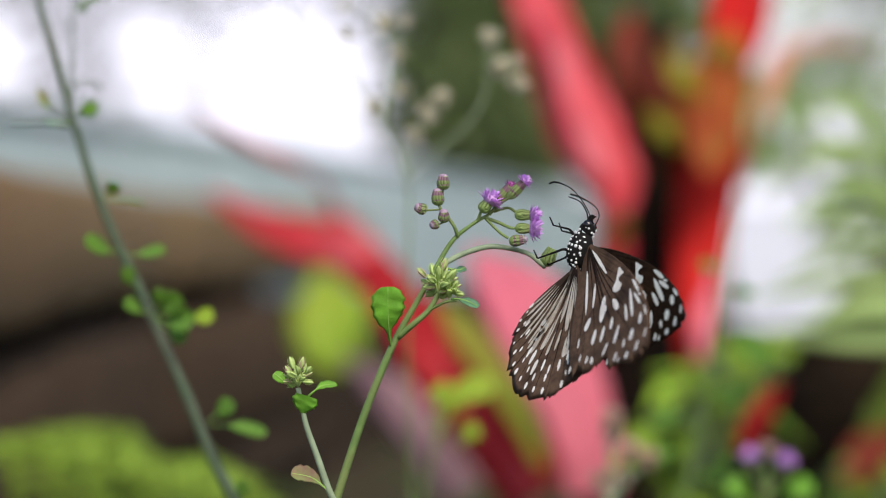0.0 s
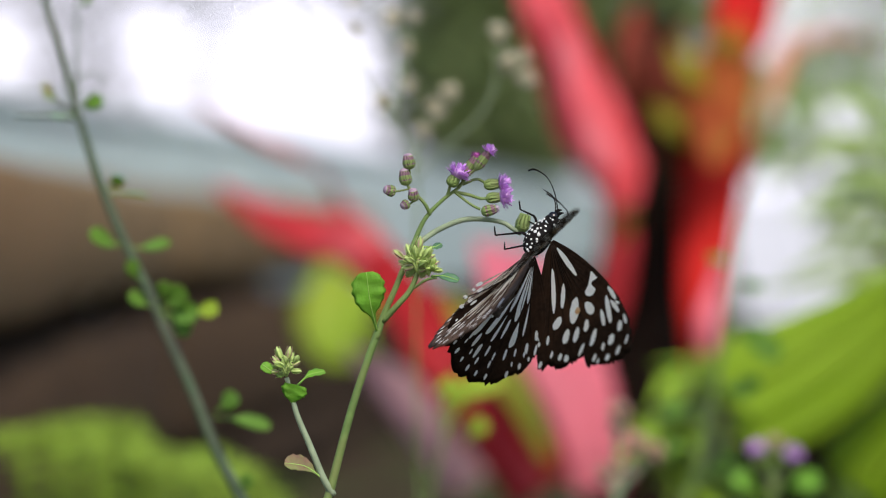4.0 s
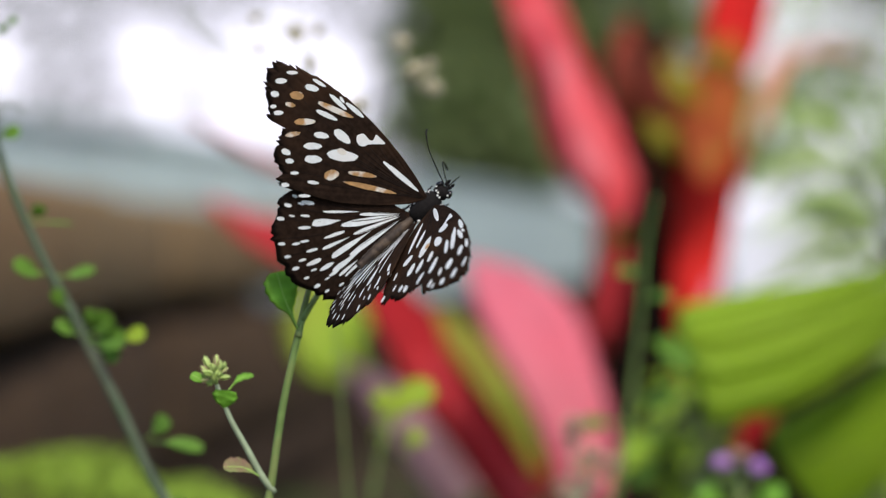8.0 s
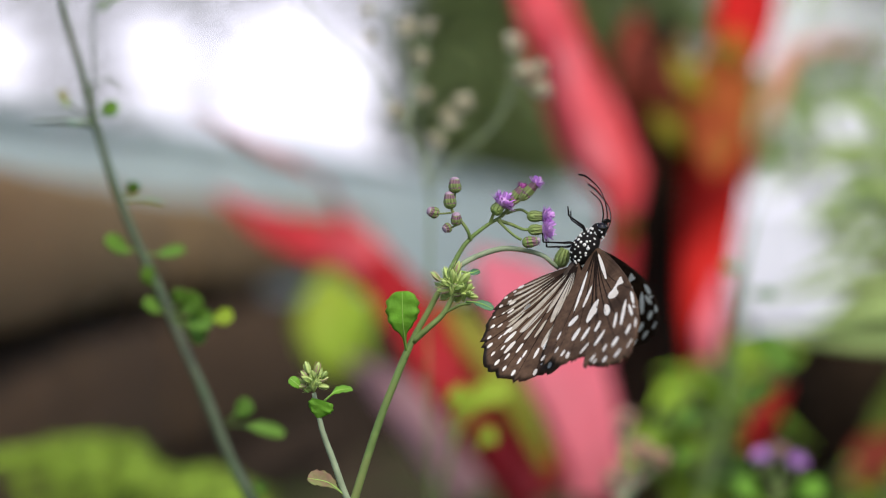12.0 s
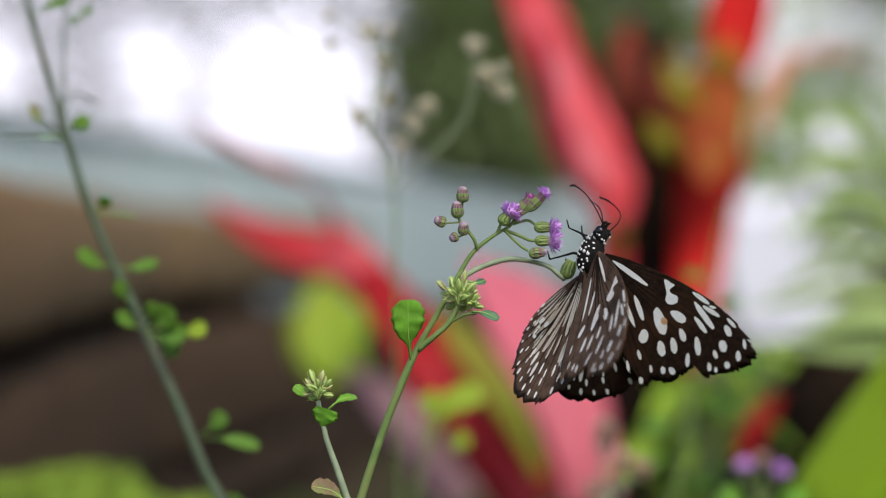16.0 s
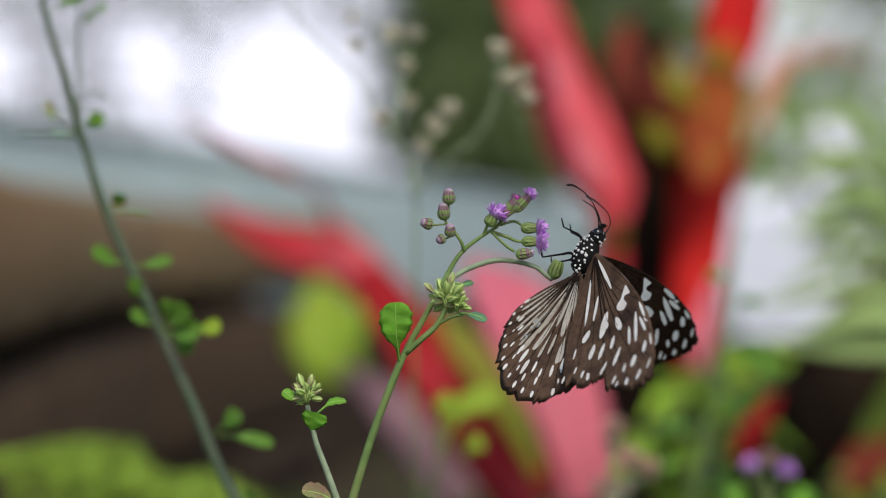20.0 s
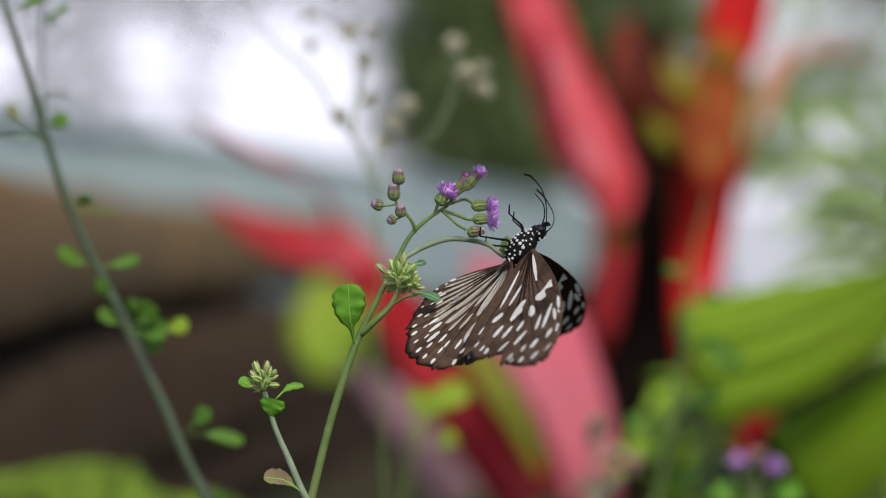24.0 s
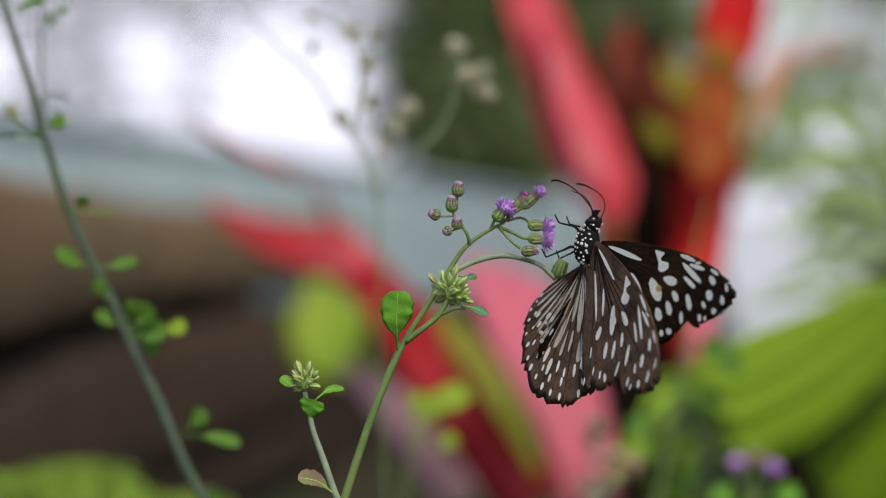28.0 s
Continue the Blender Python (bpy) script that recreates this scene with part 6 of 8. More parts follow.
    walk(leafy_weed, [
        (0, pose(-0.03207, 0.603, -0.00012, 0, 0.11, 0)),
        (0.5, pose(-0.03188, 0.603, -0.00033, 0, 0.49, 0)),
        (1, pose(-0.03363, 0.603, -0.00044, 0, 0.82, 0)),
        (1.5, pose(-0.03573, 0.603, -0.001, 0, 0.51, 0)),
        (2, pose(-0.03306, 0.603, -0.00059, 0, 0.2, 0)),
        (2.5, pose(-0.02996, 0.603, -0.00086, 0, 0.1, 0)),
        (3, pose(-0.0298, 0.603, 0, 0, 0, 0)),
        (3.5, pose(-0.03144, 0.603, -0.00025, 0, 0.17, 0)),
        (5.5, pose(-0.03419, 0.603, 0.00064, 0, 0.18, 0)),
        (6, pose(-0.0357, 0.603, -0.0002, 0, 0.02, 0)),
        (6.5, pose(-0.03661, 0.603, -0.00114, 0, 0.17, 0)),
        (7, pose(-0.04403, 0.603, -0.00249, 0, 0.96, 0)),
        (7.5, pose(-0.03594, 0.603, -0.0011, 0, -0.6, 0)),
        (8, pose(-0.03392, 0.603, -0.0011, 0, -2.58, 0)),
        (8.5, pose(-0.03426, 0.603, -0.00091, 0, -1.31, 0)),
        (9, pose(-0.0329, 0.603, -0.00088, 0, -2.32, 0)),
        (9.5, pose(-0.03238, 0.603, 0.00019, 0, -1.43, 0)),
        (10, pose(-0.03167, 0.603, 0.00012, 0, -2.18, 0)),
        (10.5, pose(-0.03365, 0.603, 0.00066, 0, -0.01, 0)),
        (11, pose(-0.03568, 0.603, 0.0004, 0, 0.43, 0)),
        (11.5, pose(-0.03259, 0.603, -0.00012, 0, 0.19, 0)),
        (12, pose(-0.03106, 0.603, -0.00016, 0, 0.56, 0)),
        (12.5, pose(-0.03396, 0.603, -0.00061, 0, 0.21, 0)),
        (14.5, pose(-0.0335, 0.603, -0.00137, 0, 0.24, 0)),
        (15, pose(-0.03347, 0.603, -0.00148, 0, -0.24, 0)),
        (15.5, pose(-0.03318, 0.603, -0.00112, 0, -0.38, 0)),
        (16, pose(-0.03235, 0.603, -0.00083, 0, -0.11, 0)),
        (16.5, pose(-0.0331, 0.603, -0.00116, 0, 0.37, 0)),
        (17, pose(-0.0322, 0.603, -0.00085, 0, -0.64, 0)),
        (17.5, pose(-0.03352, 0.603, -0.0009, 0, 0.1, 0)),
        (18, pose(-0.03188, 0.603, -0.00081, 0, -0.78, 0)),
        (18.5, pose(-0.03377, 0.603, -0.00126, 0, 0.37, 0)),
        (19, pose(-0.03301, 0.603, -0.00068, 0, 0.31, 0)),
        (19.5, pose(-0.03203, 0.603, -0.00067, 0, 0.23, 0)),
        (20, pose(-0.02879, 0.603, -0.00045, 0, 0.02, 0)),
        (20.5, pose(-0.02989, 0.603, -0.00015, 0, 0.1, 0)),
        (22.5, pose(-0.03091, 0.603, -0.00044, 0, -0.17, 0)),
        (23, pose(-0.03205, 0.603, -0.00064, 0, 0.17, 0)),
        (23.5, pose(-0.03264, 0.603, -0.00056, 0, -0.71, 0)),
        (24, pose(-0.03111, 0.603, -0.00027, 0, -1.12, 0)),
        (24.5, pose(-0.03192, 0.603, -0.00006, 0, -1.05, 0)),
        (25, pose(-0.03108, 0.603, -0.00025, 0, -1.75, 0)),
        (25.5, pose(-0.03119, 0.603, -0.00047, 0, -1.95, 0)),
        (26, pose(-0.02978, 0.603, -0.00006, 0, -1.88, 0)),
        (26.5, pose(-0.02879, 0.603, 0.00024, 0, -1.75, 0)),
        (27, pose(-0.0308, 0.603, -0.00048, 0, -1.41, 0)),
        (27.5, pose(-0.03231, 0.603, -0.00099, 0, -1, 0)),
        (28, pose(-0.03297, 0.603, -0.00046, 0, -0.79, 0)),
    ])
    walk(seed_weed, [
        (0, pose(-0.00711, 0.7, 0.00112, 0, -0.28, 0)),
        (0.5, pose(-0.00683, 0.7, 0.00073, 0, 0.09, 0)),
        (1, pose(-0.00669, 0.7, 0.00029, 0, 0.29, 0)),
        (1.5, pose(-0.0072, 0.7, 0.00018, 0, -0.4, 0)),
        (2, pose(-0.00729, 0.7, 0.00023, 0, -0.52, 0)),
        (2.5, pose(-0.00679, 0.7, -0.00086, 0, 0.15, 0)),
        (3, pose(-0.0069, 0.7, 0, 0, 0, 0)),
        (3.5, pose(-0.00698, 0.7, 0.00048, 0, -0.11, 0)),
        (5.5, pose(-0.00735, 0.7, 0.00158, 0, -0.6, 0)),
        (6, pose(-0.00774, 0.7, 0.00202, 0, -1.14, 0)),
        (6.5, pose(-0.00779, 0.7, 0.00121, 0, -1.2, 0)),
        (7, pose(-0.00782, 0.7, 0.00087, 0, -1.24, 0)),
        (7.5, pose(-0.0082, 0.7, 0.00078, 0, -1.76, 0)),
        (8, pose(-0.00957, 0.7, 0.0013, 0, -3.62, 0)),
        (8.5, pose(-0.00873, 0.7, 0.00182, 0, -2.48, 0)),
        (9, pose(-0.00926, 0.7, 0.00228, 0, -3.2, 0)),
        (9.5, pose(-0.00836, 0.7, 0.00209, 0, -1.98, 0)),
        (10, pose(-0.00892, 0.7, 0.00271, 0, -2.74, 0)),
        (10.5, pose(-0.00757, 0.7, 0.00218, 0, -0.9, 0)),
        (11, pose(-0.00736, 0.7, 0.00156, 0, -0.63, 0)),
        (11.5, pose(-0.00719, 0.7, 0.00107, 0, -0.39, 0)),
        (12, pose(-0.00659, 0.7, 0.00014, 0, 0.42, 0)),
        (12.5, pose(-0.00728, 0.7, 0.00011, 0, -0.52, 0)),
        (14.5, pose(-0.00734, 0.7, 0.00055, 0, -0.59, 0)),
        (15, pose(-0.00776, 0.7, 0.00048, 0, -1.16, 0)),
        (15.5, pose(-0.00771, 0.7, 0.00104, 0, -1.09, 0)),
        (16, pose(-0.00752, 0.7, 0.00145, 0, -0.83, 0)),
        (16.5, pose(-0.00722, 0.7, 0.00068, 0, -0.43, 0)),
        (17, pose(-0.00777, 0.7, 0.00107, 0, -1.18, 0)),
        (17.5, pose(-0.00742, 0.7, 0.00093, 0, -0.7, 0)),
        (18, pose(-0.00794, 0.7, 0.00146, 0, -1.41, 0)),
        (18.5, pose(-0.00737, 0.7, 0.00104, 0, -0.63, 0)),
        (19, pose(-0.00722, 0.7, 0.00132, 0, -0.44, 0)),
        (19.5, pose(-0.00706, 0.7, 0.00093, 0, -0.21, 0)),
        (20, pose(-0.00675, 0.7, 0.00051, 0, 0.2, 0)),
        (20.5, pose(-0.00691, 0.7, 0.00069, 0, -0.01, 0)),
        (22.5, pose(-0.00737, 0.7, 0.00016, 0, -0.64, 0)),
        (23, pose(-0.00718, 0.7, -0.00033, 0, -0.37, 0)),
        (23.5, pose(-0.0079, 0.7, 0.00036, 0, -1.35, 0)),
        (24, pose(-0.00807, 0.7, 0.0005, 0, -1.58, 0)),
        (24.5, pose(-0.00804, 0.7, 0.00069, 0, -1.53, 0)),
        (25, pose(-0.00837, 0.7, 0.00018, 0, -1.99, 0)),
        (25.5, pose(-0.00863, 0.7, 0.00005, 0, -2.34, 0)),
        (26, pose(-0.00843, 0.7, 0.00023, 0, -2.08, 0)),
        (26.5, pose(-0.00822, 0.7, 0.00024, 0, -1.79, 0)),
        (27, pose(-0.00825, 0.7, 0.00019, 0, -1.82, 0)),
        (27.5, pose(-0.00817, 0.7, -0.00048, 0, -1.71, 0)),
        (28, pose(-0.00795, 0.7, 0.00028, 0, -1.42, 0)),
    ])
    walk(tall_weed, [
        (0, pose(0.07298, 0.82, 0, 0, 0.04, 0)),
        (0.5, pose(0.07426, 0.82, 0, 0, 0.36, 0)),
        (1, pose(0.07493, 0.82, 0, 0, 0.52, 0)),
        (1.5, pose(0.07255, 0.82, 0, 0, -0.06, 0)),
        (2, pose(0.07215, 0.82, 0, 0, -0.16, 0)),
        (2.5, pose(0.07446, 0.82, 0, 0, 0.41, 0)),
        (3, pose(0.07393, 0.82, 0, 0, 0.28, 0)),
        (3.5, pose(0.07357, 0.82, 0, 0, 0.19, 0)),
        (5.5, pose(0.07187, 0.82, 0, 0, -0.23, 0)),
        (6, pose(0.07002, 0.82, 0, 0, -0.68, 0)),
        (6.5, pose(0.06982, 0.82, 0, 0, -0.73, 0)),
        (7, pose(0.06966, 0.82, 0, 0, -0.77, 0)),
        (7.5, pose(0.06788, 0.82, 0, 0, -1.21, 0)),
        (8, pose(0.06149, 0.82, 0, 0, -2.78, 0)),
        (8.5, pose(0.06541, 0.82, 0, 0, -1.82, 0)),
        (9, pose(0.06293, 0.82, 0, 0, -2.43, 0)),
        (9.5, pose(0.06713, 0.82, 0, 0, -1.39, 0)),
        (10, pose(0.06452, 0.82, 0, 0, -2.04, 0)),
        (10.5, pose(0.07083, 0.82, 0, 0, -0.48, 0)),
        (11, pose(0.07178, 0.82, 0, 0, -0.25, 0)),
        (11.5, pose(0.0726, 0.82, 0, 0, -0.05, 0)),
        (12, pose(0.07536, 0.82, 0, 0, 0.63, 0)),
        (12.5, pose(0.07216, 0.82, 0, 0, -0.16, 0)),
        (14.5, pose(0.07189, 0.82, 0, 0, -0.22, 0)),
        (15, pose(0.06993, 0.82, 0, 0, -0.71, 0)),
        (15.5, pose(0.07019, 0.82, 0, 0, -0.64, 0)),
        (16, pose(0.07108, 0.82, 0, 0, -0.42, 0)),
        (16.5, pose(0.07245, 0.82, 0, 0, -0.09, 0)),
        (17, pose(0.06987, 0.82, 0, 0, -0.72, 0)),
        (17.5, pose(0.07153, 0.82, 0, 0, -0.31, 0)),
        (18, pose(0.0691, 0.82, 0, 0, -0.91, 0)),
        (18.5, pose(0.07177, 0.82, 0, 0, -0.25, 0)),
        (19, pose(0.07243, 0.82, 0, 0, -0.09, 0)),
        (19.5, pose(0.07321, 0.82, 0, 0, 0.1, 0)),
        (20, pose(0.07462, 0.82, 0, 0, 0.45, 0)),
        (20.5, pose(0.07389, 0.82, 0, 0, 0.27, 0)),
        (22.5, pose(0.07174, 0.82, 0, 0, -0.26, 0)),
        (23, pose(0.07265, 0.82, 0, 0, -0.04, 0)),
        (23.5, pose(0.06931, 0.82, 0, 0, -0.86, 0)),
        (24, pose(0.0685, 0.82, 0, 0, -1.06, 0)),
        (24.5, pose(0.06866, 0.82, 0, 0, -1.02, 0)),
        (25, pose(0.06708, 0.82, 0, 0, -1.41, 0)),
        (25.5, pose(0.0659, 0.82, 0, 0, -1.7, 0)),
        (26, pose(0.0668, 0.82, 0, 0, -1.48, 0)),
        (26.5, pose(0.06778, 0.82, 0, 0, -1.23, 0)),
        (27, pose(0.06767, 0.82, 0, 0, -1.26, 0)),
        (27.5, pose(0.06805, 0.82, 0, 0, -1.17, 0)),
        (28, pose(0.06904, 0.82, 0, 0, -0.92, 0)),
    ])
    walk(feather, [
        (0, pose(0.24860, 1.1036, 0.00000, 0, 0.02, 0)),
        (0.5, pose(0.24929, 1.1036, 0.00000, 0, 0.14, 0)),
        (1, pose(0.24965, 1.1036, 0.00000, 0, 0.21, 0)),
        (1.5, pose(0.24836, 1.1036, 0.00000, 0, -0.02, 0)),
        (2, pose(0.24814, 1.1036, 0.00000, 0, -0.06, 0)),
        (2.5, pose(0.24940, 1.1036, 0.00000, 0, 0.17, 0)),
        (3, pose(0.24912, 1.1036, 0.00000, 0, 0.11, 0)),
        (3.5, pose(0.24892, 1.1036, 0.00000, 0, 0.08, 0)),
        (5.5, pose(0.24799, 1.1036, 0.00000, 0, -0.09, 0)),
        (6, pose(0.24698, 1.1036, 0.00000, 0, -0.28, 0)),
        (6.5, pose(0.24688, 1.1036, 0.00000, 0, -0.3, 0)),
        (7, pose(0.24678, 1.1036, 0.00000, 0, -0.31, 0)),
        (7.5, pose(0.24583, 1.1036, 0.00000, 0, -0.49, 0)),
        (8, pose(0.24236, 1.1036, 0.00000, 0, -1.12, 0)),
        (8.5, pose(0.24448, 1.1036, 0.00000, 0, -0.73, 0)),
        (9, pose(0.24314, 1.1036, 0.00000, 0, -0.98, 0)),
        (9.5, pose(0.24542, 1.1036, 0.00000, 0, -0.56, 0)),
        (10, pose(0.24401, 1.1036, 0.00000, 0, -0.82, 0)),
        (10.5, pose(0.24743, 1.1036, 0.00000, 0, -0.2, 0)),
        (11, pose(0.24794, 1.1036, 0.00000, 0, -0.1, 0)),
        (11.5, pose(0.24838, 1.1036, 0.00000, 0, -0.02, 0)),
        (12, pose(0.24988, 1.1036, 0.00000, 0, 0.25, 0)),
        (12.5, pose(0.24815, 1.1036, 0.00000, 0, -0.06, 0)),
        (14.5, pose(0.24800, 1.1036, 0.00000, 0, -0.09, 0)),
        (15, pose(0.24693, 1.1036, 0.00000, 0, -0.28, 0)),
        (15.5, pose(0.24708, 1.1036, 0.00000, 0, -0.26, 0)),
        (16, pose(0.24757, 1.1036, 0.00000, 0, -0.17, 0)),
        (16.5, pose(0.24831, 1.1036, 0.00000, 0, -0.03, 0)),
        (17, pose(0.24691, 1.1036, 0.00000, 0, -0.29, 0)),
        (17.5, pose(0.24780, 1.1036, 0.00000, 0, -0.13, 0)),
        (18, pose(0.24649, 1.1036, 0.00000, 0, -0.37, 0)),
        (18.5, pose(0.24794, 1.1036, 0.00000, 0, -0.1, 0)),
        (19, pose(0.24830, 1.1036, 0.00000, 0, -0.04, 0)),
        (19.5, pose(0.24872, 1.1036, 0.00000, 0, 0.04, 0)),
        (20, pose(0.24949, 1.1036, 0.00000, 0, 0.18, 0)),
        (20.5, pose(0.24909, 1.1036, 0.00000, 0, 0.11, 0)),
        (22.5, pose(0.24793, 1.1036, 0.00000, 0, -0.11, 0)),
        (23, pose(0.24842, 1.1036, 0.00000, 0, -0.01, 0)),
        (23.5, pose(0.24660, 1.1036, 0.00000, 0, -0.35, 0)),
        (24, pose(0.24616, 1.1036, 0.00000, 0, -0.43, 0)),
        (24.5, pose(0.24625, 1.1036, 0.00000, 0, -0.41, 0)),
        (25, pose(0.24540, 1.1036, 0.00000, 0, -0.57, 0)),
        (25.5, pose(0.24475, 1.1036, 0.00000, 0, -0.68, 0)),
        (26, pose(0.24523, 1.1036, 0.00000, 0, -0.6, 0)),
        (26.5, pose(0.24577, 1.1036, 0.00000, 0, -0.5, 0)),
        (27, pose(0.24571, 1.1036, 0.00000, 0, -0.51, 0)),
        (27.5, pose(0.24592, 1.1036, 0.00000, 0, -0.47, 0)),
        (28, pose(0.24646, 1.1036, 0.00000, 0, -0.37, 0)),
    ])
    walk(violet, [
        (0, pose(0.10986, 0.78, 0, 0, 0.02, 0)),
        (0.5, pose(0.11029, 0.78, 0, 0, 0.13, 0)),
        (1, pose(0.11052, 0.78, 0, 0, 0.19, 0)),
        (1.5, pose(0.10972, 0.78, 0, 0, -0.02, 0)),
        (2, pose(0.10958, 0.78, 0, 0, -0.06, 0)),
        (2.5, pose(0.11036, 0.78, 0, 0, 0.15, 0)),
        (3, pose(0.11018, 0.78, 0, 0, 0.1, 0)),
        (3.5, pose(0.11006, 0.78, 0, 0, 0.07, 0)),
        (5.5, pose(0.10949, 0.78, 0, 0, -0.08, 0)),
        (6, pose(0.10886, 0.78, 0, 0, -0.24, 0)),
        (6.5, pose(0.1088, 0.78, 0, 0, -0.26, 0)),
        (7, pose(0.10874, 0.78, 0, 0, -0.27, 0)),
        (7.5, pose(0.10814, 0.78, 0, 0, -0.43, 0)),
        (8, pose(0.10598, 0.78, 0, 0, -0.99, 0)),
        (8.5, pose(0.1073, 0.78, 0, 0, -0.65, 0)),
        (9, pose(0.10647, 0.78, 0, 0, -0.86, 0)),
        (9.5, pose(0.10789, 0.78, 0, 0, -0.49, 0)),
        (10, pose(0.10701, 0.78, 0, 0, -0.72, 0)),
        (10.5, pose(0.10914, 0.78, 0, 0, -0.17, 0)),
        (11, pose(0.10946, 0.78, 0, 0, -0.09, 0)),
        (11.5, pose(0.10973, 0.78, 0, 0, -0.02, 0)),
        (12, pose(0.11066, 0.78, 0, 0, 0.22, 0)),
        (12.5, pose(0.10959, 0.78, 0, 0, -0.06, 0)),
        (14.5, pose(0.10949, 0.78, 0, 0, -0.08, 0)),
        (15, pose(0.10883, 0.78, 0, 0, -0.25, 0)),
        (15.5, pose(0.10892, 0.78, 0, 0, -0.23, 0)),
        (16, pose(0.10922, 0.78, 0, 0, -0.15, 0)),
        (16.5, pose(0.10968, 0.78, 0, 0, -0.03, 0)),
        (17, pose(0.10881, 0.78, 0, 0, -0.26, 0)),
        (17.5, pose(0.10937, 0.78, 0, 0, -0.11, 0)),
        (18, pose(0.10855, 0.78, 0, 0, -0.32, 0)),
        (18.5, pose(0.10945, 0.78, 0, 0, -0.09, 0)),
        (19, pose(0.10968, 0.78, 0, 0, -0.03, 0)),
        (19.5, pose(0.10994, 0.78, 0, 0, 0.04, 0)),
        (20, pose(0.11041, 0.78, 0, 0, 0.16, 0)),
        (20.5, pose(0.11017, 0.78, 0, 0, 0.1, 0)),
        (22.5, pose(0.10944, 0.78, 0, 0, -0.09, 0)),
        (23, pose(0.10975, 0.78, 0, 0, -0.01, 0)),
        (23.5, pose(0.10862, 0.78, 0, 0, -0.3, 0)),
        (24, pose(0.10835, 0.78, 0, 0, -0.38, 0)),
        (24.5, pose(0.1084, 0.78, 0, 0, -0.36, 0)),
        (25, pose(0.10787, 0.78, 0, 0, -0.5, 0)),
        (25.5, pose(0.10747, 0.78, 0, 0, -0.6, 0)),
        (26, pose(0.10777, 0.78, 0, 0, -0.52, 0)),
        (26.5, pose(0.10811, 0.78, 0, 0, -0.44, 0)),
        (27, pose(0.10807, 0.78, 0, 0, -0.45, 0)),
        (27.5, pose(0.1082, 0.78, 0, 0, -0.41, 0)),
        (28, pose(0.10853, 0.78, 0, 0, -0.33, 0)),
    ])
    walk(buds, [
        (0, pose(0.05528, 0.76, 0, 0, 0.02, 0)),
        (0.5, pose(0.05585, 0.76, 0, 0, 0.17, 0)),
        (1, pose(0.05615, 0.76, 0, 0, 0.25, 0)),
        (1.5, pose(0.05509, 0.76, 0, 0, -0.03, 0)),
        (2, pose(0.05491, 0.76, 0, 0, -0.08, 0)),
        (2.5, pose(0.05595, 0.76, 0, 0, 0.2, 0)),
        (3, pose(0.05571, 0.76, 0, 0, 0.14, 0)),
        (3.5, pose(0.05554, 0.76, 0, 0, 0.09, 0)),
        (5.5, pose(0.05478, 0.76, 0, 0, -0.11, 0)),
        (6, pose(0.05395, 0.76, 0, 0, -0.33, 0)),
        (6.5, pose(0.05387, 0.76, 0, 0, -0.35, 0)),
        (7, pose(0.05379, 0.76, 0, 0, -0.37, 0)),
        (7.5, pose(0.05299, 0.76, 0, 0, -0.59, 0)),
        (8, pose(0.05013, 0.76, 0, 0, -1.35, 0)),
        (8.5, pose(0.05188, 0.76, 0, 0, -0.88, 0)),
        (9, pose(0.05077, 0.76, 0, 0, -1.17, 0)),
        (9.5, pose(0.05266, 0.76, 0, 0, -0.67, 0)),
        (10, pose(0.05149, 0.76, 0, 0, -0.99, 0)),
        (10.5, pose(0.05432, 0.76, 0, 0, -0.23, 0)),
        (11, pose(0.05474, 0.76, 0, 0, -0.12, 0)),
        (11.5, pose(0.05511, 0.76, 0, 0, -0.02, 0)),
        (12, pose(0.05635, 0.76, 0, 0, 0.3, 0)),
        (12.5, pose(0.05491, 0.76, 0, 0, -0.08, 0)),
        (14.5, pose(0.05479, 0.76, 0, 0, -0.11, 0)),
        (15, pose(0.05391, 0.76, 0, 0, -0.34, 0)),
        (15.5, pose(0.05403, 0.76, 0, 0, -0.31, 0)),
        (16, pose(0.05443, 0.76, 0, 0, -0.21, 0)),
        (16.5, pose(0.05504, 0.76, 0, 0, -0.04, 0)),
        (17, pose(0.05389, 0.76, 0, 0, -0.35, 0)),
        (17.5, pose(0.05463, 0.76, 0, 0, -0.15, 0)),
        (18, pose(0.05354, 0.76, 0, 0, -0.44, 0)),
        (18.5, pose(0.05474, 0.76, 0, 0, -0.12, 0)),
        (19, pose(0.05503, 0.76, 0, 0, -0.04, 0)),
        (19.5, pose(0.05538, 0.76, 0, 0, 0.05, 0)),
        (20, pose(0.05602, 0.76, 0, 0, 0.22, 0)),
        (20.5, pose(0.05569, 0.76, 0, 0, 0.13, 0)),
        (22.5, pose(0.05472, 0.76, 0, 0, -0.13, 0)),
        (23, pose(0.05513, 0.76, 0, 0, -0.02, 0)),
        (23.5, pose(0.05363, 0.76, 0, 0, -0.42, 0)),
        (24, pose(0.05327, 0.76, 0, 0, -0.51, 0)),
        (24.5, pose(0.05334, 0.76, 0, 0, -0.49, 0)),
        (25, pose(0.05264, 0.76, 0, 0, -0.68, 0)),
        (25.5, pose(0.0521, 0.76, 0, 0, -0.82, 0)),
        (26, pose(0.05251, 0.76, 0, 0, -0.71, 0)),
        (26.5, pose(0.05295, 0.76, 0, 0, -0.6, 0)),
        (27, pose(0.0529, 0.76, 0, 0, -0.61, 0)),
        (27.5, pose(0.05307, 0.76, 0, 0, -0.57, 0)),
        (28, pose(0.05352, 0.76, 0, 0, -0.45, 0)),
    ])
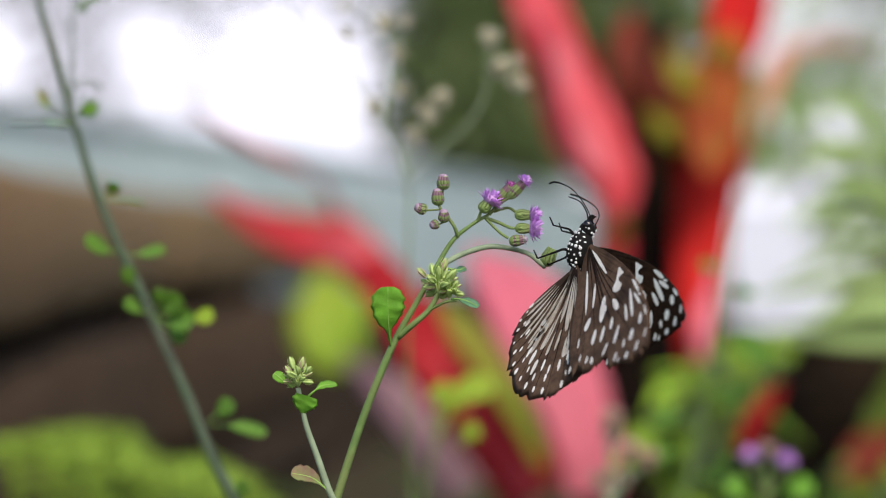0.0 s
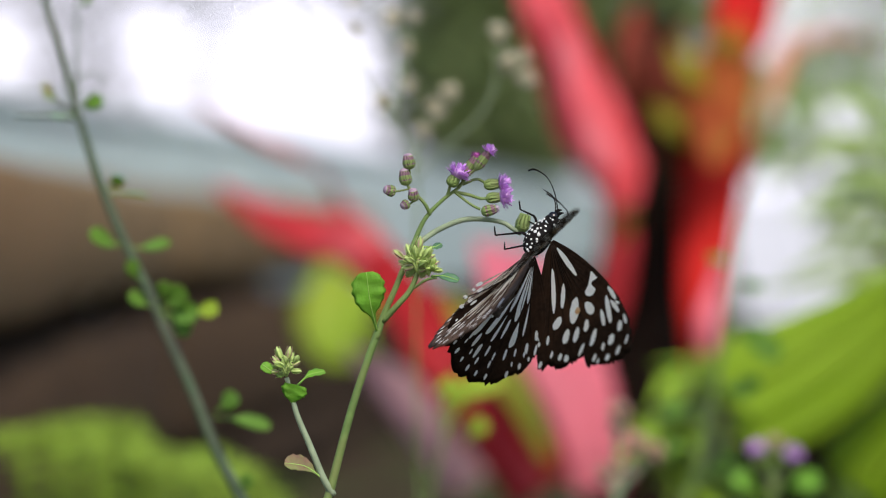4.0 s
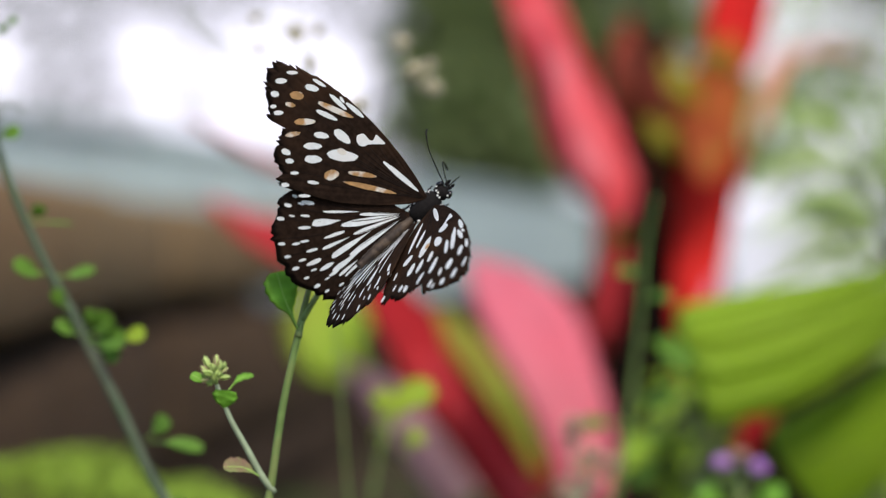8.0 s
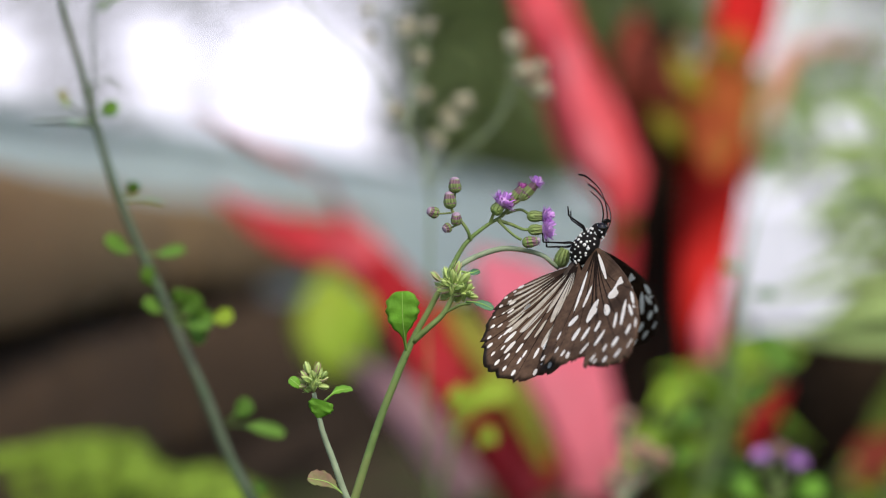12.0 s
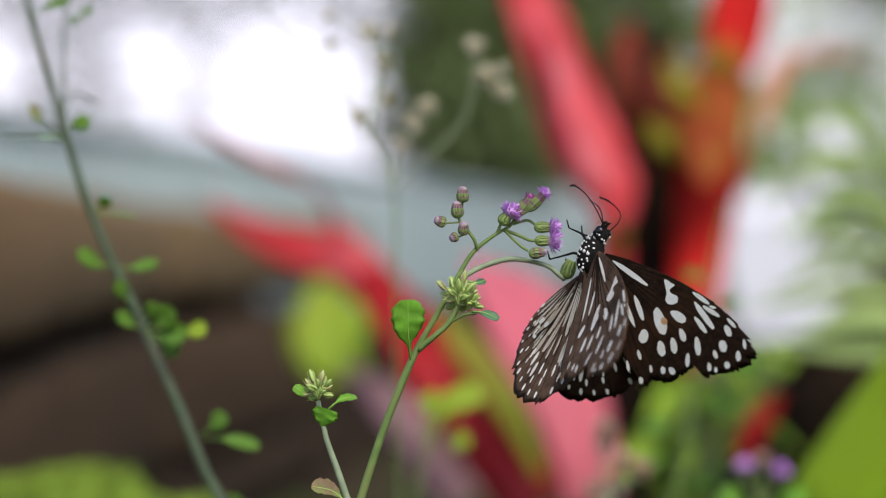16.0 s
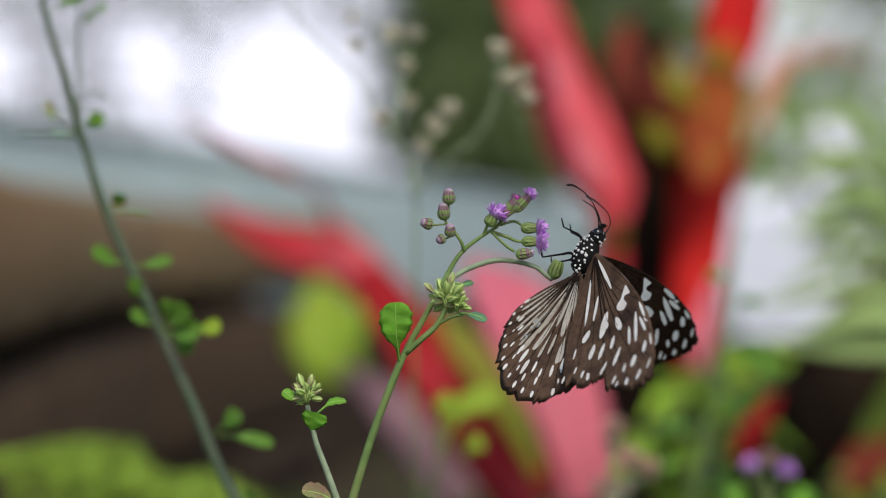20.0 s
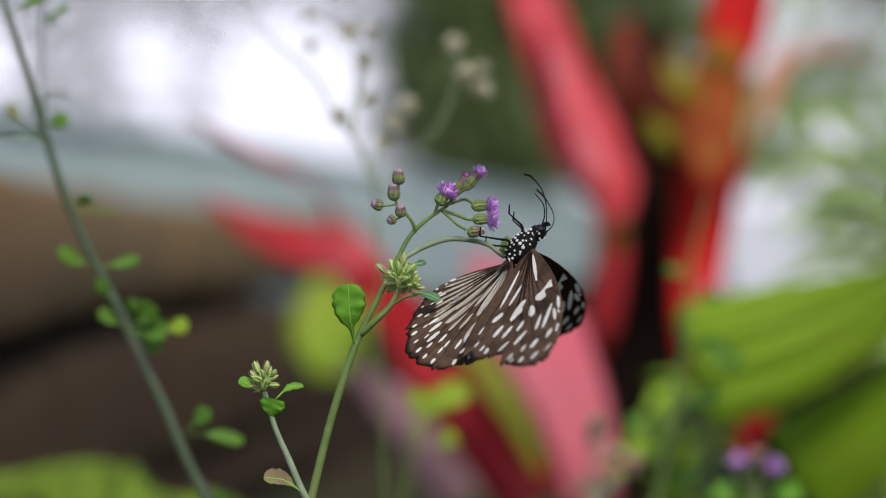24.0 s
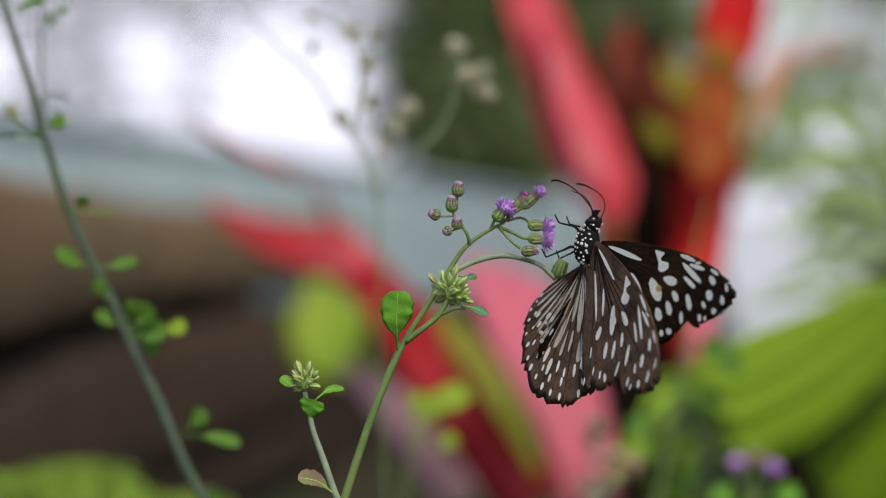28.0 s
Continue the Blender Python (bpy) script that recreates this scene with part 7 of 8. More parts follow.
    walk(low_fern, [
        (0, pose(-0.19, 0.98, -0.0080, -1.5, 0, 0)),
        (1, pose(-0.19, 0.98, -0.0005, -1.5, 0.4, 0)),
        (2, pose(-0.19, 0.98, -0.0100, -1.5, 0, 0)),
        (3, pose(-0.19, 0.98, -0.0005, -1.5, 0.4, 0)),
        (3.6, pose(-0.19, 0.98, -0.0040, -1.5, 0.2, 0)),
        (6, pose(-0.19, 0.98, -0.0140, -1.5, 0, 0)),
        (8, pose(-0.19, 0.98, -0.0150, -1.5, -0.5, 0)),
        (10, pose(-0.19, 0.98, -0.0130, -1.5, 0.5, 0)),
        (12, pose(-0.19, 0.98, -0.0120, -1.5, 0, 0)),
        (15, pose(-0.19, 0.98, -0.0230, -1.5, 0.4, 0)),
        (16, pose(-0.19, 0.98, -0.0210, -1.5, 0, 0)),
        (17, pose(-0.19, 0.98, -0.0210, -1.5, 0, 0)),
        (18, pose(-0.19, 0.98, -0.0170, -1.5, 0.3, 0)),
        (20, pose(-0.19, 0.98, -0.0100, -1.5, 0.5, 0)),
        (23, pose(-0.19, 0.98, -0.0220, -1.5, 0, 0)),
        (25, pose(-0.19, 0.98, -0.0210, -1.5, 0.5, 0)),
        (28, pose(-0.19, 0.98, -0.0210, -1.5, 0, 0)),
    ])
    walk(broad, [
        (0, pose(0, 0, 0, 0, -86.00, 0)),
        (1, pose(0, 0, 0, 0, -86.00, 0)),
        (1.5, pose(0, 0, 0, 0, -86.00, 0)),
        (2, pose(0.012, 0, 0, 0, -63, 0)),
        (2.5, pose(0.006, 0, 0, 0, -60, 0)),
        (3, pose(0, 0, 0, 0, -47, 0)),
        (3.5, pose(0, 0, 0, 0, -22.85, 0)),
        (5.5, pose(0, 0, 0, 0, -5.71, 0)),
        (6, pose(0, 0, 0, 0, -0.00, 0)),
        (7, pose(0, 0, 0, 0, 2.28, 0)),
        (8, pose(0, 0, 0, 0, -0.00, 0)),
        (9, pose(0, 0, 0, 0, -0.00, 0)),
        (9.5, pose(0, 0, 0, 0, -11.42, 0)),
        (10, pose(0.024, 0, 0, 0, -20, 0)),
        (10.5, pose(0.022, 0, 0, 0, -26, 0)),
        (11, pose(0, 0, 0, 0, -74.26, 0)),
        (11.5, pose(0, 0, 0, 0, -74.26, 0)),
        (12, pose(0, 0, 0, 0, -66.26, 0)),
        (12.5, pose(0, 0, 0, 0, -57.12, 0)),
        (14.5, pose(0, 0, 0, 0, -57.12, 0)),
        (15, pose(0, 0, 0, 0, -56, 0)),
        (15.5, pose(0, 0, 0, 0, -48, 0)),
        (16, pose(0, 0, 0, 0, -45, 0)),
        (16.5, pose(0, 0, 0, 0, -64, 0)),
        (17, pose(0, 0, 0, 0, -78, 0)),
        (17.5, pose(0, 0, 0, 0, -80, 0)),
        (18, pose(0, 0, 0, 0, -72, 0)),
        (18.5, pose(0, 0, 0, 0, -70.83, 0)),
        (19, pose(0, 0, 0, 0, -68.54, 0)),
        (20, pose(0, 0, 0, 0, -70.83, 0)),
        (20.5, pose(0, 0, 0, 0, -66.26, 0)),
        (22.5, pose(0, 0, 0, 0, -56, 0)),
        (23, pose(0, 0, 0, 0, -15, 0)),
        (23.5, pose(0, 0, 0, 0, -5.71, 0)),
        (24, pose(0, 0, 0, 0, -0.00, 0)),
        (25, pose(0, 0, 0, 0, -0.00, 0)),
        (26, pose(0, 0, 0, 0, -5.71, 0)),
        (27, pose(0, 0, 0, 0, -5.71, 0)),
        (27.5, pose(0, 0, 0, 0, -11.42, 0)),
        (28, pose(0, 0, 0, 0, -11.42, 0)),
    ])
    walk(fly, [
        (0, pose(0.03003, 0.48121, 0.34831, 115.71, 14.04, 64.76)),
        (0.1, pose(0.03003, 0.48121, 0.34831, 115.71, 14.04, 64.76)),
        (0.5, pose(0.05096, 0.48119, 0.34091, 110.68, 24.43, 60.41)),
        (1, pose(0.04013, 0.48252, 0.34987, 99.64, -1.37, 67.31)),
        (1.5, pose(0.04784, 0.48207, 0.34496, 103.42, 4.1, 61.23)),
        (2, pose(0.04657, 0.48442, 0.34101, 114.9, 4.42, 78.01)),
        (2.5, pose(0.04211, 0.48409, 0.34159, 121.43, 8.2, 75.43)),
        (3, pose(0.03695, 0.48376, 0.34346, 127.86, 12.25, 73.28)),
        (3.5, pose(0.02639, 0.48178, 0.34673, 128.25, 28.91, 64.35)),
        (5.45, pose(0.01304, 0.48088, 0.35313, 128.86, 34.38, 77.13)),
        (5.5, pose(0.01272, 0.48088, 0.35327, 128.86, 34.39, 77.15)),
        (5.6, pose(0.01469, 0.47988, 0.35277, 128.86, 34.39, 77.15)),
        (5.7, pose(0.02025, 0.47666, 0.3519, 102.55, 36.08, 7.28)),
        (5.8, pose(0.02081, 0.48743, 0.35239, 99.45, 36.15, 10.74)),
        (5.9, pose(0.01751, 0.48878, 0.35329, 101.05, 43.32, 14.87)),
        (6, pose(0.01063, 0.49013, 0.35481, 103.68, 50.38, 19.91)),
        (6.1, pose(0.00994, 0.49012, 0.35502, 103.73, 50.29, 19.58)),
        (6.25, pose(0.00902, 0.49007, 0.35535, 104, 49.88, 18.08)),
        (6.5, pose(0.00769, 0.48993, 0.35592, 104.8, 48.82, 14.08)),
        (7, pose(-0.00356, 0.48972, 0.35918, 106.12, 47.34, 8.38)),
        (7.5, pose(0.00072, 0.48958, 0.35818, 101.53, 47.75, 3.47)),
        (8, pose(-0.00321, 0.48944, 0.35929, 96.88, 47.89, -1.49)),
        (8.5, pose(0.00021, 0.48961, 0.35814, 98.58, 48.65, -0.76)),
        (9, pose(0.00023, 0.48980, 0.35807, 100.33, 49.4, 0.03)),
        (9.5, pose(0.00121, 0.48980, 0.35730, 100.33, 49.4, 0.03)),
        (9.7, pose(0.00491, 0.48980, 0.35625, 100.33, 49.4, 0.03)),
        (9.8, pose(0.00911, 0.47531, 0.3549, 98.12, 33.3, -20.08)),
        (9.9, pose(0.01434, 0.47725, 0.35403, 117.5, 39.94, 32.01)),
        (10, pose(0.02513, 0.48242, 0.34847, 145.32, 37.71, 86.11)),
        (10.1, pose(0.02254, 0.48242, 0.34929, 145.33, 37.72, 86.03)),
        (10.5, pose(0.01234, 0.48234, 0.35289, 145.45, 37.97, 84.72)),
        (11, pose(0.02946, 0.48225, 0.34744, 145.56, 38.23, 83.32)),
        (11.5, pose(0.03375, 0.48372, 0.34643, 141.33, 24.08, 81.42)),
        (12, pose(0.03036, 0.48519, 0.34819, 137.87, 9.86, 80.7)),
        (12.5, pose(0.03627, 0.48451, 0.34532, 137.67, 9.77, 82.05)),
        (14.5, pose(0.02557, 0.484, 0.34756, 142.29, 11.48, 82.2)),
        (15, pose(0.02404, 0.48194, 0.34771, 139.89, 23.67, 74.14)),
        (15.5, pose(0.02082, 0.48256, 0.3512, 130.11, 19.81, 61.34)),
        (16, pose(0.03256, 0.48318, 0.34917, 121.69, 14.11, 49.7)),
        (16.5, pose(0.01604, 0.48308, 0.3548, 122.59, 10.77, 56.01)),
        (17, pose(0.03238, 0.48297, 0.34861, 123.09, 7.35, 62.21)),
        (17.5, pose(0.03243, 0.48317, 0.34665, 126.14, 10.69, 63.65)),
        (18, pose(0.02562, 0.48337, 0.34893, 129.31, 13.95, 65.29)),
        (18.5, pose(0.03053, 0.48323, 0.3477, 132.8, 15.29, 67.67)),
        (19, pose(0.02671, 0.4831, 0.34875, 136.35, 16.48, 70.15)),
        (19.5, pose(0.03904, 0.48383, 0.3442, 133.01, 15.5, 68.91)),
        (20, pose(0.03224, 0.48457, 0.3486, 126.86, 13.30, 67.05)),
        (20.5, pose(0.03367, 0.48428, 0.34501, 137.63, 11.18, 83.55)),
        (22.5, pose(0.02561, 0.48461, 0.3498, 130.91, 8.54, 79.36)),
        (23, pose(0.02891, 0.48311, 0.34842, 130.93, 11.79, 84.65)),
        (23.5, pose(0.02108, 0.48292, 0.34998, 137.60, 14.22, 80.86)),
        (24, pose(0.01826, 0.48272, 0.34901, 144.21, 16.97, 77.32)),
        (24.5, pose(0.01809, 0.48352, 0.3496, 145.19, 14.17, 82.43)),
        (25, pose(0.01306, 0.48432, 0.35063, 145.39, 11.27, 87.33)),
        (25.5, pose(0.01899, 0.4835, 0.347, 146.68, 9.69, 86.23)),
        (26, pose(0.01586, 0.48268, 0.35016, 147.99, 8.12, 85.12)),
        (26.5, pose(0.01172, 0.48286, 0.35324, 145.69, 13.60, 78.64)),
        (27, pose(0.01973, 0.48303, 0.35097, 143.16, 19.05, 72.02)),
        (27.5, pose(0.03213, 0.48412, 0.34583, 123.20, -6.24, 49.94)),
        (28, pose(0.03249, 0.48342, 0.35091, 115.12, 3.19, 59.09)),
    ])
    walk(wings[0], [
        (0, pose(-0.0012, 0, 0.0005, 23.86, 50.27, 29.91)),
        (0.1, pose(-0.0012, 0, 0.0005, 23.86, 50.27, 29.91)),
        (0.5, pose(-0.0012, 0, 0.0005, 20.95, 46.89, 27.67)),
        (1, pose(-0.0012, 0, 0.0005, 26.15, 52.44, 31.77)),
        (1.5, pose(-0.0012, 0, 0.0005, 22.89, 49.71, 28.96)),
        (2, pose(-0.0012, 0, 0.0005, 29.36, 48.89, 36.75)),
        (2.5, pose(-0.0012, 0, 0.0005, 21.69, 47.61, 28.31)),
        (3, pose(-0.0012, 0, 0.0005, 14.86, 45.54, 20.39)),
        (3.5, pose(-0.0012, 0, 0.0005, 1.84, 39.02, 2.93)),
        (5.45, pose(-0.0012, 0, 0.0005, 6.99, 33, 12.69)),
        (5.5, pose(-0.0012, 0, 0.0005, 7, 32.99, 12.71)),
        (5.6, pose(-0.0012, 0, 0.0005, 7, 32.99, 12.71)),
        (5.7, pose(-0.0012, 0, 0.0005, -43.11, 65.84, -45.74)),
        (5.8, pose(-0.0012, 0, 0.0005, -20.92, 54.47, -25.17)),
        (5.9, pose(-0.0012, 0, 0.0005, -5.85, 45.84, -8.13)),
        (6, pose(-0.0012, 0, 0.0005, 2.11, 35.09, 3.67)),
        (6.1, pose(-0.0012, 0, 0.0005, 2.03, 33.79, 3.64)),
        (6.25, pose(-0.0012, 0, 0.0005, 1.65, 27.82, 3.54)),
        (6.5, pose(-0.0012, 0, 0.0005, 0.72, 11.82, 3.49)),
        (7, pose(-0.0012, 0, 0.0005, -0.77, -11.44, 3.9)),
        (7.5, pose(-0.0012, 0, 0.0005, -0.51, -5.22, 5.57)),
        (8, pose(-0.0012, 0, 0.0005, 0.12, 0.97, 7.28)),
        (8.5, pose(-0.0012, 0, 0.0005, 0.34, 2.81, 6.83)),
        (9, pose(-0.0012, 0, 0.0005, 0.52, 4.65, 6.39)),
        (9.5, pose(-0.0012, 0, 0.0005, 0.52, 4.65, 6.39)),
        (9.7, pose(-0.0012, 0, 0.0005, 0.52, 4.65, 6.39)),
        (9.8, pose(-0.0012, 0, 0.0005, -0.8, -37.56, 1.32)),
        (9.9, pose(-0.0012, 0, 0.0005, -15.45, 58.72, -17.92)),
        (10, pose(-0.0012, 0, 0.0005, 32.55, 57.72, 37.05)),
        (10.1, pose(-0.0012, 0, 0.0005, 31.47, 57.28, 36.03)),
        (10.5, pose(-0.0012, 0, 0.0005, 17.16, 48.57, 22.39)),
        (11, pose(-0.0012, 0, 0.0005, 8.14, 37.58, 13.19)),
        (11.5, pose(-0.0012, 0, 0.0005, 10.38, 38.14, 16.52)),
        (12, pose(-0.0012, 0, 0.0005, 12.73, 38.59, 19.9)),
        (12.5, pose(-0.0012, 0, 0.0005, 13.48, 40.05, 20.43)),
        (14.5, pose(-0.0012, 0, 0.0005, 15.33, 43.2, 21.82)),
        (15, pose(-0.0012, 0, 0.0005, 22.95, 49.57, 29.09)),
        (15.5, pose(-0.0012, 0, 0.0005, 22.65, 53.18, 27.53)),
        (16, pose(-0.0012, 0, 0.0005, 22.04, 56.82, 25.81)),
        (16.5, pose(-0.0012, 0, 0.0005, 24.62, 55.55, 29.06)),
        (17, pose(-0.0012, 0, 0.0005, 26.98, 54.21, 32.11)),
        (17.5, pose(-0.0012, 0, 0.0005, 26.84, 55.37, 31.59)),
        (18, pose(-0.0012, 0, 0.0005, 26.66, 56.53, 31.05)),
        (18.5, pose(-0.0012, 0, 0.0005, 22.35, 53.72, 27.02)),
        (19, pose(-0.0012, 0, 0.0005, 18.68, 50.75, 23.58)),
        (19.5, pose(-0.0012, 0, 0.0005, 21.46, 52.9, 26.24)),
        (20, pose(-0.0012, 0, 0.0005, 24.59, 54.95, 29.21)),
        (20.5, pose(-0.0012, 0, 0.0005, 21.97, 52.04, 27.09)),
        (22.5, pose(-0.0012, 0, 0.0005, 19.58, 45.62, 26.45)),
        (23, pose(-0.0012, 0, 0.0005, 34, 52.92, 40.21)),
        (23.5, pose(-0.0012, 0, 0.0005, 24.33, 49.82, 30.61)),
        (24, pose(-0.0012, 0, 0.0005, 16.47, 45.72, 22.43)),
        (24.5, pose(-0.0012, 0, 0.0005, 15.35, 43.23, 21.83)),
        (25, pose(-0.0012, 0, 0.0005, 14.29, 40.74, 21.32)),
        (25.5, pose(-0.0012, 0, 0.0005, 11.44, 35.2, 19.35)),
        (26, pose(-0.0012, 0, 0.0005, 9.01, 29.59, 17.81)),
        (26.5, pose(-0.0012, 0, 0.0005, 14.27, 37.6, 22.63)),
        (27, pose(-0.0012, 0, 0.0005, 21.45, 45.01, 29.05)),
        (27.5, pose(-0.0012, 0, 0.0005, 56.37, 65.74, 58.77)),
        (28, pose(-0.0012, 0, 0.0005, 33.16, 54.12, 38.88)),
    ])
    walk(wings[1], [
        (0, pose(0.0012, 0, 0.0005, 0.94, -12.13, -4.45)),
        (0.1, pose(0.0012, 0, 0.0005, 0.94, -12.13, -4.45)),
        (0.5, pose(0.0012, 0, 0.0005, 2.65, -19.63, -7.85)),
        (1, pose(0.0012, 0, 0.0005, -2.57, -32.61, 4.77)),
        (1.5, pose(0.0012, 0, 0.0005, 0.85, -26.48, -1.92)),
        (2, pose(0.0012, 0, 0.0005, 1.4, -28.46, -2.93)),
        (2.5, pose(0.0012, 0, 0.0005, 1.96, -24.88, -4.65)),
        (3, pose(0.0012, 0, 0.0005, 2.29, -21.3, -6.29)),
        (3.5, pose(0.0012, 0, 0.0005, 0.04, -15.33, -0.15)),
        (5.45, pose(0.0012, 0, 0.0005, -0.07, 0.85, -4.57)),
        (5.5, pose(0.0012, 0, 0.0005, -0.07, 0.88, -4.58)),
        (5.6, pose(0.0012, 0, 0.0005, -0.07, 0.88, -4.58)),
        (5.7, pose(0.0012, 0, 0.0005, 61.81, -68.02, -63.57)),
        (5.8, pose(0.0012, 0, 0.0005, 63.31, -66.32, -65.28)),
        (5.9, pose(0.0012, 0, 0.0005, 53.32, -67.9, -55.38)),
        (6, pose(0.0012, 0, 0.0005, 42.24, -68.73, -44.26)),
        (6.1, pose(0.0012, 0, 0.0005, 41.34, -69.09, -43.28)),
        (6.25, pose(0.0012, 0, 0.0005, 36.76, -70.65, -38.37)),
        (6.5, pose(0.0012, 0, 0.0005, 20.38, -74, -21.12)),
        (7, pose(0.0012, 0, 0.0005, -12.56, -75.28, 12.97)),
        (7.5, pose(0.0012, 0, 0.0005, -6.05, -73.04, 6.32)),
        (8, pose(0.0012, 0, 0.0005, -1.18, -70.62, 1.25)),
        (8.5, pose(0.0012, 0, 0.0005, -1.75, -70.6, 1.86)),
        (9, pose(0.0012, 0, 0.0005, -2.33, -70.57, 2.47)),
        (9.5, pose(0.0012, 0, 0.0005, -2.33, -70.57, 2.47)),
        (9.7, pose(0.0012, 0, 0.0005, -2.33, -70.57, 2.47)),
        (9.8, pose(0.0012, 0, 0.0005, 14.44, -44.37, -20.21)),
        (9.9, pose(0.0012, 0, 0.0005, 44.31, -60.83, -48.19)),
        (10, pose(0.0012, 0, 0.0005, 6.55, -34.11, -11.58)),
        (10.1, pose(0.0012, 0, 0.0005, 6.31, -33.45, -11.34)),
        (10.5, pose(0.0012, 0, 0.0005, 3.01, -22.17, -7.92)),
        (11, pose(0.0012, 0, 0.0005, 0.9, -10.03, -5.18)),
        (11.5, pose(0.0012, 0, 0.0005, 1.18, -16.11, -4.23)),
        (12, pose(0.0012, 0, 0.0005, 1.24, -22.2, -3.27)),
        (12.5, pose(0.0012, 0, 0.0005, -0.75, -20, 2.18)),
        (14.5, pose(0.0012, 0, 0.0005, 0.21, -24.57, -0.51)),
        (15, pose(0.0012, 0, 0.0005, 0.36, -14.65, -1.4)),
        (15.5, pose(0.0012, 0, 0.0005, 1.3, -22.04, -3.47)),
        (16, pose(0.0012, 0, 0.0005, 2.87, -29.37, -5.83)),
        (16.5, pose(0.0012, 0, 0.0005, 4.04, -31.57, -7.69)),
        (17, pose(0.0012, 0, 0.0005, 5.4, -33.73, -9.65)),
        (17.5, pose(0.0012, 0, 0.0005, 2.99, -26.66, -6.65)),
        (18, pose(0.0012, 0, 0.0005, 1.37, -19.48, -4.09)),
        (18.5, pose(0.0012, 0, 0.0005, 1.19, -20.12, -3.46)),
        (19, pose(0.0012, 0, 0.0005, 1, -20.76, -2.82)),
        (19.5, pose(0.0012, 0, 0.0005, 1.24, -20.75, -3.5)),
        (20, pose(0.0012, 0, 0.0005, 1.48, -20.73, -4.18)),
        (20.5, pose(0.0012, 0, 0.0005, 6.48, -36.09, -10.91)),
        (22.5, pose(0.0012, 0, 0.0005, 1.83, -26.71, -4.06)),
        (23, pose(0.0012, 0, 0.0005, 11.76, -38.76, -18.39)),
        (23.5, pose(0.0012, 0, 0.0005, 4.37, -26.79, -9.62)),
        (24, pose(0.0012, 0, 0.0005, 0.3, -8.5, -1.5)),
        (24.5, pose(0.0012, 0, 0.0005, 0.8, -12, -2.5)),
        (25, pose(0.0012, 0, 0.0005, 1, -15, -3)),
        (25.5, pose(0.0012, 0, 0.0005, 0.2, -9, -0.5)),
        (26, pose(0.0012, 0, 0.0005, -0.4, -3.0, 2.0)),
        (26.5, pose(0.0012, 0, 0.0005, -0.01, -6.33, 0.12)),
        (27, pose(0.0012, 0, 0.0005, 0, -1.59, -0.18)),
        (27.5, pose(0.0012, 0, 0.0005, 2.81, -7.96, -19.48)),
        (28, pose(0.0012, 0, 0.0005, 2.14, -23.41, -5.37)),
    ])
